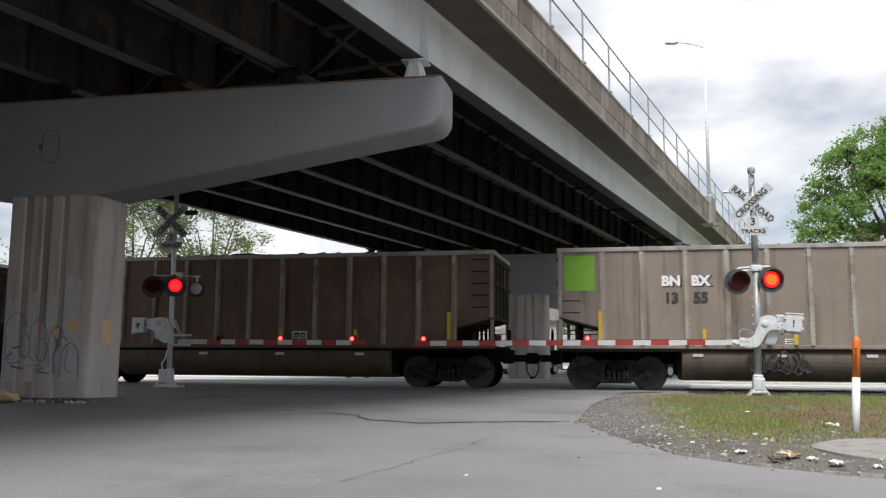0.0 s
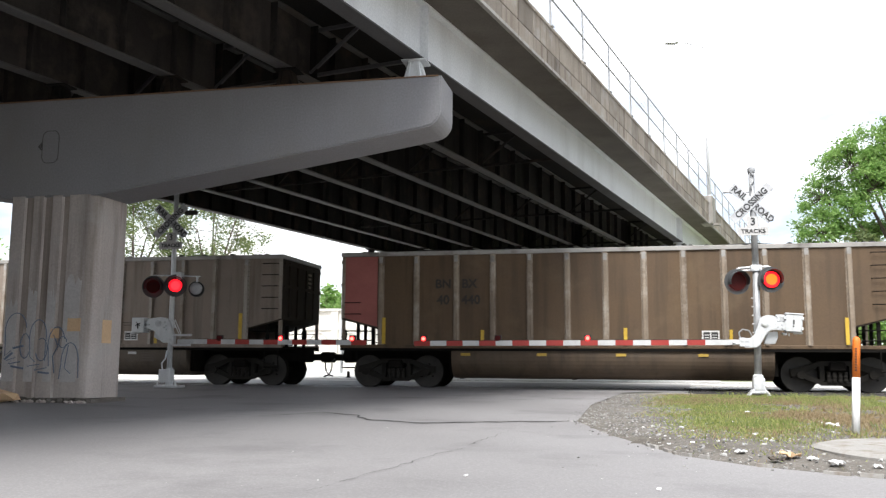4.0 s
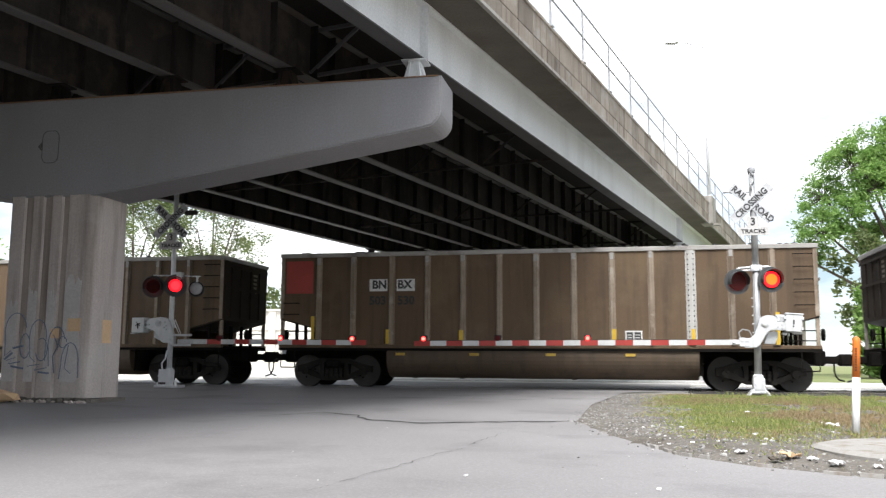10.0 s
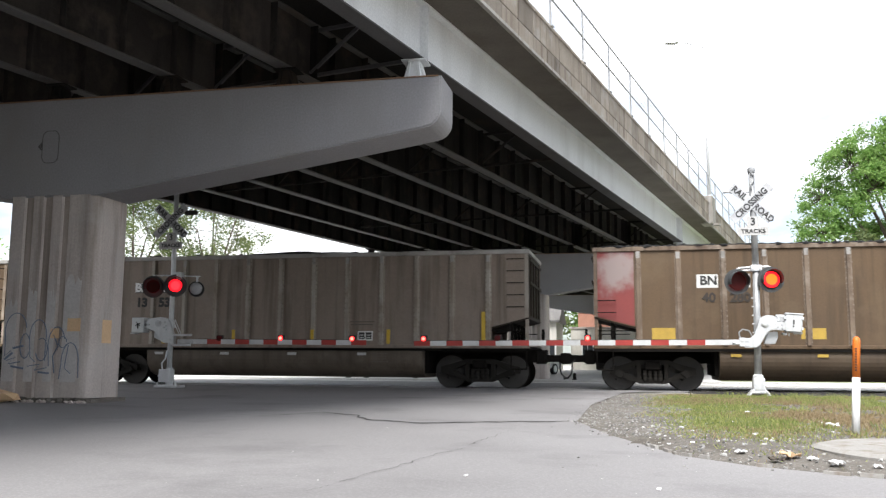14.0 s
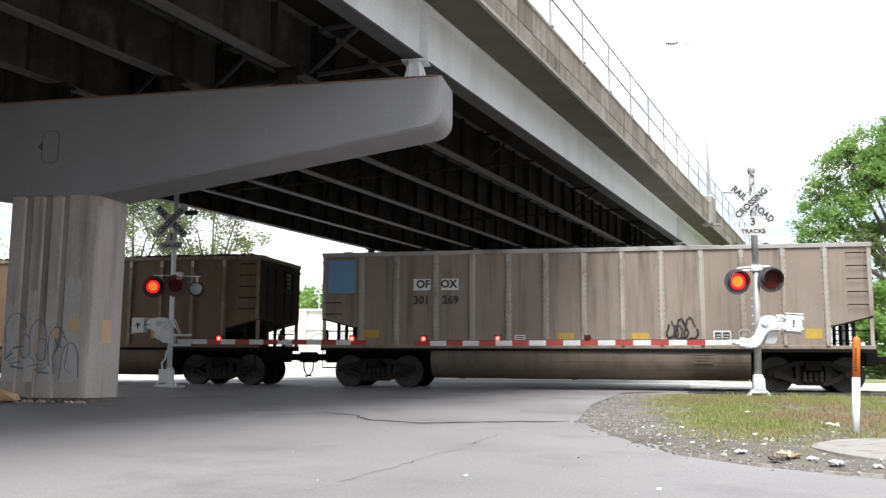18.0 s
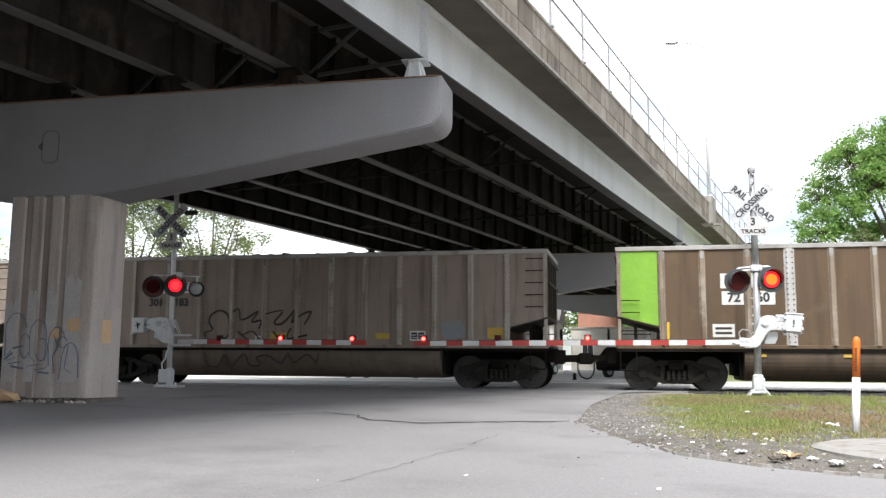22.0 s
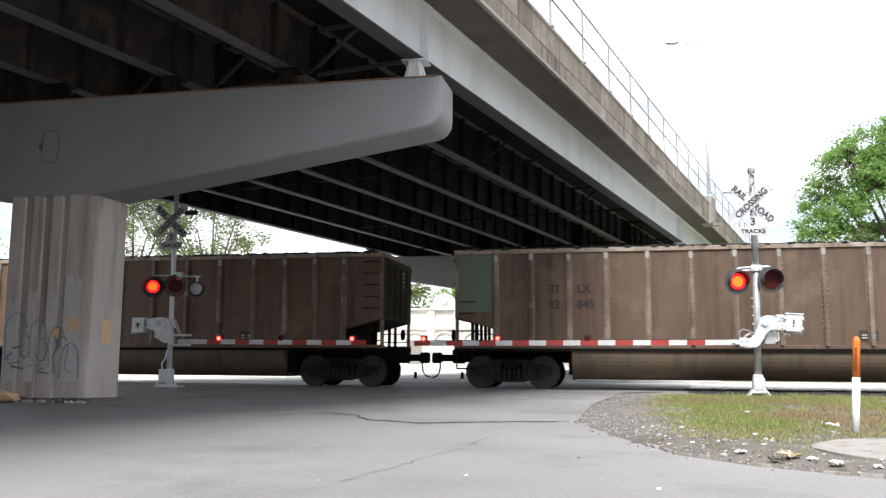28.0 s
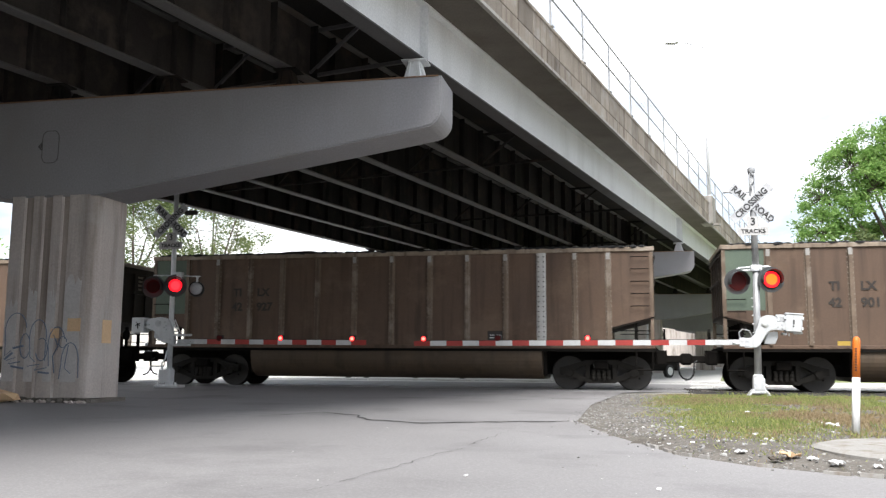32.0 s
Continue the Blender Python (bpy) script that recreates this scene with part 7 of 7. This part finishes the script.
plain_building("brick_building", -5.2, -1.4, 88, 10, 5.6, M_BRICK, "red-brown brick building behind the cream sheds", False, 2)
plain_building("cream_shed", -5.4, 0.6, 80, 5, 3.7, M_STUCCO, "low cream shed beyond the overpass piers", False, 2)
plain_building("white_house", -8.6, -6.2, 74, 7, 4.2, M_STUCCO, "small white house with a shingled roof", True, 2)
plain_building("white_house", -40, -27, 84, 8, 4.6, M_STUCCO, "pale house with a shingled roof", True, 4)
plain_building("white_house", -58, -43, 88, 8, 4.6, M_STUCCO, "pale house with a grey shingled roof", True, 4)


# ---------------------------------------------------------------- poles, lamps, bollards
def street_lamp(m, tall, reach, label):
    t = thing("street_lamp", m, label, "street lamp", "street lamps")
    bm = bmesh.new()
    rod(bm, (0, 0, 0), (0, 0, tall), 0.085, 0.05, 10)
    box(bm, -0.16, 0.16, -0.16, 0.16, 0, 0.05)
    part("pole", bm, M_LAMPGREY, t, "tapered pale metal pole", True)
    bm = bmesh.new()
    tube(bm, [(0, 0, tall - 0.05), (-reach * 0.3, 0, tall + 0.12), (-reach * 0.7, 0, tall + 0.25), (-reach, 0, tall + 0.3)], 0.03, 6)
    part("bracket_arm", bm, M_LAMPGREY, t)
    bm = bmesh.new()
    prism(bm, [(-reach - 0.55, tall + 0.28), (-reach - 0.1, tall + 0.22), (-reach + 0.08, tall + 0.28), (-reach + 0.08, tall + 0.34), (-reach - 0.25, tall + 0.40), (-reach - 0.5, tall + 0.37)], 0.26, "y", -0.13)
    bmesh.ops.bevel(bm, geom=bm.edges[:], offset=0.02, segments=1, affect="EDGES")
    part("lamp_head", bm, M_LAMPGREY, t, "grey cobra-head lamp")
    return t


base = BRIDGE @ Vector((0.90, 27.45, Z_PARAPET + 0.28))
street_lamp(Matrix.Translation(base), 7.18, 1.25, "tall grey street lamp on the bridge parapet")


def utility_pole(x, y, tall, r, label, mat):
    t = thing("utility_pole", pose(x, y, -0.03), label, "pole", "poles")
    bm = bmesh.new()
    rod(bm, (0, 0, -0.1), (0, 0, tall), r, r * 0.7, 10)
    part("pole", bm, mat, t, "", True)
    bm = bmesh.new()
    box(bm, -0.12, 0.12, -r - 0.1, -r, tall * 0.35, tall * 0.35 + 0.4)
    part("equipment_box", bm, M_GALV, t)
    return t


utility_pole(-17.0, 50.0, 6.8, 0.1, "pale slender metal pole beyond the crossing", M_GALV)
utility_pole(-29.6, 80.0, 14.6, 0.09, "tall thin pole against the sky", M_GALV)
utility_pole(1.0, 56.0, 5.4, 0.09, "grey pole behind the piers", M_GALV)
for x in (-12.45, -11.6, -9.35, -7.25, -2.4):
    t = thing("bollard", pose(x, 37.6, -0.03), "short dark post at the edge of the far road", "bollard", "bollards")
    bm = bmesh.new()
    lathe(bm, [(0.07, 0.0), (0.07, 0.26), (0.04, 0.3)], (0, 0, 0), "z", 10)
    part("post", bm, M_UNDER, t)
    bm = bmesh.new()
    box(bm, -0.1, 0.1, -0.1, 0.1, 0, 0.04)
    part("foot", bm, M_UNDER, t)


def parked_car(x, y, turn, paint, label, tall=1.5):
    c = thing("parked_car", pose(x, y, -0.03, 0, 0, turn), label, "car", "parked cars")
    bm = bmesh.new()
    prism(bm, [(-2.2, 0.35), (2.2, 0.35), (2.25, 0.7), (2.1, 0.88), (1.1, 0.95), (0.5, tall - 0.02), (-1.5, tall), (-2.1, 0.98), (-2.25, 0.8)], 1.72, "y", -0.86)
    bmesh.ops.bevel(bm, geom=bm.edges[:], offset=0.06, segments=2, affect="EDGES")
    part("body", bm, paint, c, "", True)
    bm = bmesh.new()
    for s in (-1, 1):
        prism(bm, [(-1.85, 0.98), (0.9, 0.98), (0.42, tall - 0.1), (-1.45, tall - 0.1)], 0.012, "y", s * 0.862 - 0.006)
    part("side_window", bm, M_PANE, c)
    for wx in (-1.35, 1.35):
        for s in (-1, 1):
            bm = bmesh.new()
            lathe(bm, [(0.22, -0.1), (0.32, -0.1), (0.33, 0.1), (0.22, 0.1)], (0, 0, 0), "y", 20)
            wh = part("wheel", bm, M_TYRE, c)
            wh.matrix_basis = pose(wx, s * 0.8, 0.33)
            bm = bmesh.new()
            lathe(bm, [(0.2, -0.11), (0.215, 0.0), (0.2, 0.11)], (0, 0, 0), "y", 16)
            part("rim", bm, M_GALV, wh)
    for s in (-1, 1):
        bm = bmesh.new()
        box(bm, 2.14, 2.24, s * 0.6 - 0.15, s * 0.6 + 0.15, 0.66, 0.78, 0.02)
        part("headlight", bm, M_GREYLENS, c)
    return c


parked_car(0.3, 45.0, 50, M_UNDER, "dark parked car beyond the overpass pier")
parked_car(-5.9, 52.0, 65, M_VAN, "white parked car beyond the crossing", 1.7)

# ---------------------------------------------------------------- marks on the near column
def column_marks():
    front = PIER1[1] - 0.47
    def stroke(name, pts, r, mat, label):
        bm = bmesh.new()
        tube(bm, [(x - PIER1[0], -0.474, z) for x, z in pts], r * 0.85, 4)
        part(name, bm, mat, p1, label)
    def arc(cx, cz, rx, rz, a0, a1, n=12):
        return [(cx + rx * math.cos(radians(a0 + (a1 - a0) * k / n)), cz + rz * math.sin(radians(a0 + (a1 - a0) * k / n))) for k in range(n + 1)]
    lines = [
        arc(-10.82, 1.25, 0.22, 0.32, 200, 10), [(-11.03, 1.15), (-11.02, 0.8), (-10.9, 0.9)],
        arc(-10.36, 1.15, 0.17, 0.3, 190, -20), [(-10.53, 1.1), (-10.5, 0.78), (-10.4, 0.7)], [(-10.2, 1.05), (-10.2, 0.72)],
        arc(-9.98, 1.0, 0.17, 0.32, 200, 20), [(-10.14, 0.95), (-10.12, 0.62)],
        arc(-9.7, 0.7, 0.17, 0.34, 190, -10), [(-9.87, 0.65), (-9.9, 0.4)], [(-9.53, 0.7), (-9.52, 0.42)],
    ]
    lines += [
        arc(-10.62, 0.98, 0.10, 0.22, 30, 330), [(-10.98, 0.72), (-10.8, 0.78), (-10.95, 0.66), (-10.7, 0.7)],
        arc(-10.28, 0.92, 0.12, 0.2, 120, -160), [(-10.05, 1.18), (-9.95, 0.98), (-10.05, 0.8), (-10.0, 0.5)],
        arc(-9.86, 1.05, 0.08, 0.1, 0, 340), [(-10.55, 0.62), (-10.3, 0.66), (-10.4, 0.55), (-10.15, 0.6)], [(-9.74, 1.0), (-9.8, 0.6), (-9.68, 0.5)],
    ]
    for pts in lines:
        stroke("graffiti_line", pts, 0.012, M_BLUEPAINT, "faded blue-grey graffiti line")
    for pts in ([(-11.02, 0.74), (-10.86, 0.86)], [(-10.86, 0.94), (-10.66, 0.98)], [(-10.88, 0.62), (-10.62, 0.58)], [(-10.32, 0.52), (-10.1, 0.5)]):
        stroke("graffiti_line", pts, 0.028, M_BLUEPAINT, "smeared blue paint")
    def patch(x0, x1, z0, z1, mat, label):
        bm = bmesh.new()
        box(bm, x0 - PIER1[0], x1 - PIER1[0], -0.476, -0.4701, z0, z1)
        part("paint_patch", bm, mat, p1, label)
    patch(-9.79, -9.53, 1.24, 1.47, M_PEACH, "peach paint patch")
    patch(-10.12, -9.95, 1.12, 1.29, M_PEACH, "worn peach paint patch")
    bm = bmesh.new()
    box(bm, 0.9403, 0.946, -0.12, 0.16, 1.04, 1.46)
    part("paint_patch", bm, M_PEACH, p1, "peach paint rectangle")
    # paler cleaned area behind the marks
    rng = random.Random(77)
    for x0, x1, top in ((-0.80, -0.56, 1.75), (-0.35, -0.17, 1.95), (0.04, 0.21, 1.9), (0.39, 0.74, 2.15)):
        bm = bmesh.new()
        pts = [(x0, 0.35)]
        pts += [(x1 + (0.05 * rng.uniform(-1, 0.2) if x1 > 0.7 else 0), 0.35 + (top - 0.35) * k / 9) for k in range(10)]
        pts += [(x1 - (x1 - x0) * (k + 1) / 7, top + 0.12 * rng.uniform(-1, 1)) for k in range(6)]
        pts += [(x0, top - 0.1)]
        prism(bm, pts, 0.003, "y", -0.4731)
        part("bare_patch", bm, M_BARE, p1, "paler worn area of the concrete")
    # hatch outline on the cap
    bm = bmesh.new()
    ring = []
    for cx, cz, a0 in ((-0.14, 4.44, 180), (-0.02, 4.44, 270), (-0.02, 4.78, 0), (-0.14, 4.78, 90)):
        ring += [(cx + 0.11 * math.cos(radians(a0 + 18 * k)), cz + 0.13 * math.sin(radians(a0 + 18 * k))) for k in range(6)]
    tube(bm, [(x, -0.489, z) for x, z in ring + ring[:1]], 0.008, 4)
    tube(bm, [(-0.25, -0.489, 4.56), (-0.32, -0.489, 4.62), (-0.25, -0.489, 4.70), (-0.28, -0.489, 4.60)], 0.02, 4)
    part("hatch_outline", bm, M_INNER, p1, "dark oval outline on the cap")
    # darker brown strips down the grooves
    rng = random.Random(19)
    for x0, x1 in ((-0.525, -0.385), (-0.135, 0.005), (0.245, 0.355)):
        bm = bmesh.new()
        low = rng.uniform(0.4, 1.3)
        rim = [(x0, low + 0.2), (x0 + 0.3 * (x1 - x0), low), (x0 + 0.7 * (x1 - x0), low + 0.35), (x1, low + 0.1), (x1, 3.70), (x0, 3.70)]
        prism(bm, rim, 0.002, "y", -0.4272)
        part("groove_stain", bm, M_GROOVE, p1, "darker brown strip down the groove")
    # crumbling footing ledge
    bm = bmesh.new()
    rng = random.Random(41)
    edge = [(-0.95 + 0.07 * k, -0.56 + 0.03 * rng.uniform(-1, 1)) for k in range(30)]
    prism(bm, edge + [(1.09, 0.5), (-0.95, 0.5)], 0.175, "z", -0.1)
    for vv in bm.verts:
        if vv.co.z > 0:
            vv.co.z += 0.018 * rng.uniform(-1, 1)
    part("footing", bm, M_DIRT, p1, "dirt-covered crumbling concrete footing")
    # broken concrete skirt at the foot
    rng = random.Random(5)
    for k in range(26):
        bm = pebble(rng, rng.uniform(0.025, 0.06))
        ob = part("rubble", bm, M_CONC, p1)
        ob.matrix_basis = pose(rng.uniform(-1.2, 1.15), -0.58 - rng.uniform(0, 0.14), 0.01, 0, 0, rng.uniform(0, 360))


column_marks()
bm = pebble(random.Random(9), 0.26)
for vv in bm.verts:
    vv.co.x *= 1.3
    vv.co.z = max(vv.co.z * 0.75, -0.1)
rock = part("rock", bm, M_PEACH)
rock.matrix_basis = pose(-10.75, 13.35, 0.1, 0, 0, 20)
tagged(rock, "ochre broken stone block at the foot of the pier", "rock")

# dirt heap beside the column
bm = bmesh.new()
rng = random.Random(15)
grid = {}
for i in range(25):
    for j in range(15):
        x, y = -14.5 + 0.16 * i, 13.0 + 0.16 * j
        e = max(0.0, 1 - ((x + 12.6) / 1.9) ** 2 - ((y - 14.1) / 1.1) ** 2)
        grid[i, j] = bm.verts.new((x, y, -0.02 + 0.28 * e + 0.03 * rng.uniform(-1, 1) * e))
for i in range(24):
    for j in range(14):
        bm.faces.new((grid[i, j], grid[i + 1, j], grid[i + 1, j + 1], grid[i, j + 1]))
tagged(part("dirt_heap", bm, M_BALLAST, smooth=True), "dark heap of dirt beside the pier", "dirt", "", "stuff")

# ---------------------------------------------------------------- verge details
bm = bmesh.new()
lathe(bm, [(0.87, -0.06), (0.87, -0.012), (0.82, 0.012), (0.25, 0.018)], (0, 0, 0), "z", 40)
for vv in bm.verts:
    worn = 1 + 0.06 * noise.noise((vv.co.x * 3, vv.co.y * 3, 0.5))
    vv.co.x, vv.co.y = vv.co.x * worn, vv.co.y * worn
pad = part("concrete_pad", bm, M_CURB)
pad.matrix_basis = pose(2.36, 7.98, 0.062, 0.6, 0.5, 0)
tagged(pad, "round worn concrete pad sunk in the verge", "concrete pad")


def litter(x, y, size, seed, mat, name, label):
    """A crumpled scrap."""
    rng = random.Random(seed)
    bm = bmesh.new()
    n = 5
    g = {}
    for i in range(n):
        for j in range(n):
            g[i, j] = bm.verts.new(((i / (n - 1) - 0.5) * size * 1.4 + rng.uniform(-0.2, 0.2) * size, (j / (n - 1) - 0.5) * size + rng.uniform(-0.2, 0.2) * size, rng.uniform(0.0, 0.45) * size))
    for i in range(n - 1):
        for j in range(n - 1):
            bm.faces.new((g[i, j], g[i + 1, j], g[i + 1, j + 1], g[i, j + 1]))
    ext = bmesh.ops.extrude_face_region(bm, geom=bm.faces[:])
    bmesh.ops.translate(bm, vec=(0, 0, 0.006), verts=[q for q in ext["geom"] if isinstance(q, bmesh.types.BMVert)])
    ob = part(name, bm, mat)
    ob.matrix_basis = pose(x, y, max(verge_height(x, y), 0.0) + 0.005, 0, 0, rng.uniform(0, 360))
    tagged(ob, label, "litter", "scraps on the verge")


for k, (x, y, s) in enumerate([(1.57, 13.07, 0.14), (2.13, 10.36, 0.2), (0.87, 7.74, 0.16), (1.36, 7.36, 0.13), (1.47, 7.08, 0.2), (0.59, 9.38, 0.06), (1.19, 8.61, 0.07), (1.16, 7.69, 0.05), (1.72, 6.96, 0.12), (0.14, 5.51, 0.05), (-1.1, 5.85, 0.04), (1.14, 9.01, 0.07), (0.95, 8.2, 0.05), (1.6, 8.0, 0.06), (0.75, 8.4, 0.05), (1.85, 7.3, 0.09), (0.3, 8.9, 0.05)]):
    litter(x, y, s * 0.42, 100 + k, M_WHITE, "paper_scrap", "crumpled white scrap lying on the verge")
litter(1.2, 7.45, 0.12, 140, M_PEACH, "cardboard_scrap", "torn tan cardboard scrap on the verge")
litter(1.08, 7.3, 0.07, 141, M_TIE, "wood_scrap", "dark broken wood scrap on the verge")

# low crumbling kerb between road and verge
kerb = [(3.4, 5.98), (2.6, 6.22), (1.95, 6.42), (1.67, 6.5), (1.29, 6.72), (0.87, 7.05), (0.6, 7.4), (0.36, 7.7), (0.1, 8.5)]
rng = random.Random(55)
kerb_edge = thing("kerb", pose(0, 0, 0), "crumbling low concrete kerb along the road edge", "kerb", "", "structure")
for (x0, y0), (x1, y1) in zip(kerb, kerb[1:]):
    n = max(1, int(math.hypot(x1 - x0, y1 - y0) / 0.16))
    for k in range(n):
        if rng.random() < 0.3:
            continue
        a, b = (k + rng.uniform(0.0, 0.3)) / n, (k + rng.uniform(0.55, 1.0)) / n
        bm = bmesh.new()
        p, q = (x0 + (x1 - x0) * a, y0 + (y1 - y0) * a), (x0 + (x1 - x0) * b, y0 + (y1 - y0) * b)
        d = Vector((q[0] - p[0], q[1] - p[1], 0))
        s = Vector((-d.y, d.x, 0)).normalized() * rng.uniform(0.008, 0.022)
        prism(bm, [(p[0] - s.x, p[1] - s.y), (q[0] - s.x, q[1] - s.y), (q[0] + s.x, q[1] + s.y), (p[0] + s.x, p[1] + s.y)], 0.040 + rng.uniform(0.0, 0.016), "z", -0.03)
        part("kerb_stone", bm, M_CURB, kerb_edge)


# ---------------------------------------------------------------- what moves
def travelled(t):
    """Metres that the train has rolled towards -x after t seconds; it gathers speed slowly."""
    return 5.5958 * t + 0.016019 * t * t - 0.00004714 * t ** 3


def motions():
    times = [2.0 * i for i in range(17)]
    for w, x in WAGONS:
        walk(w, [(t, pose(x - travelled(t), TRACKS[0], 0)) for t in times])
    # wheels turn as they roll, while their wagon is in view
    for ws, i, ox in WHEELSETS:
        x0 = STARTS[i]
        seen = [k * 0.1 for k in range(321) if -21.5 < x0 + ox - travelled(k * 0.1) < 9.5]
        rows = [(t, pose(ox, 0, R_WHEEL, 0, -math.degrees(travelled(t) / R_WHEEL) % 360, 0)) for t in seen]
        if len(rows) > 1:
            walk(ws, rows)
    # signal lamps: each lens turns over on its upright axis at the beat of the flashers
    beat, on, first = 1.2235, 0.55, 0.612
    for lens, phase, far_side in FLASHERS:
        rows = []
        flips = []
        for k in range(-1, 28):
            flips += [(first + beat * k, 0), (first + beat * k + on, 1)]
        angle = None
        for t, lit in flips:
            if lit == 0:
                t += 0.08 if phase == 0 and not far_side else 0.0
            want = 0.0 if lit == phase else 180.0
            if t < 0:
                angle = want
                continue
            if t > 31.8:
                break
            if angle is None:
                angle = 180.0 - want
            if not rows:
                rows.append((0.0, pose(0, 0, 0, 0, 0, angle)))
            for q in range(4):
                rows.append(((round(t * FPS) + q - 2) / FPS, pose(0, 0, 0, 0, 0, angle + (want - angle) * q / 3)))
            angle = want
        rows.append((32.0, pose(0, 0, 0, 0, 0, angle)))
        walk(lens, rows)


motions()
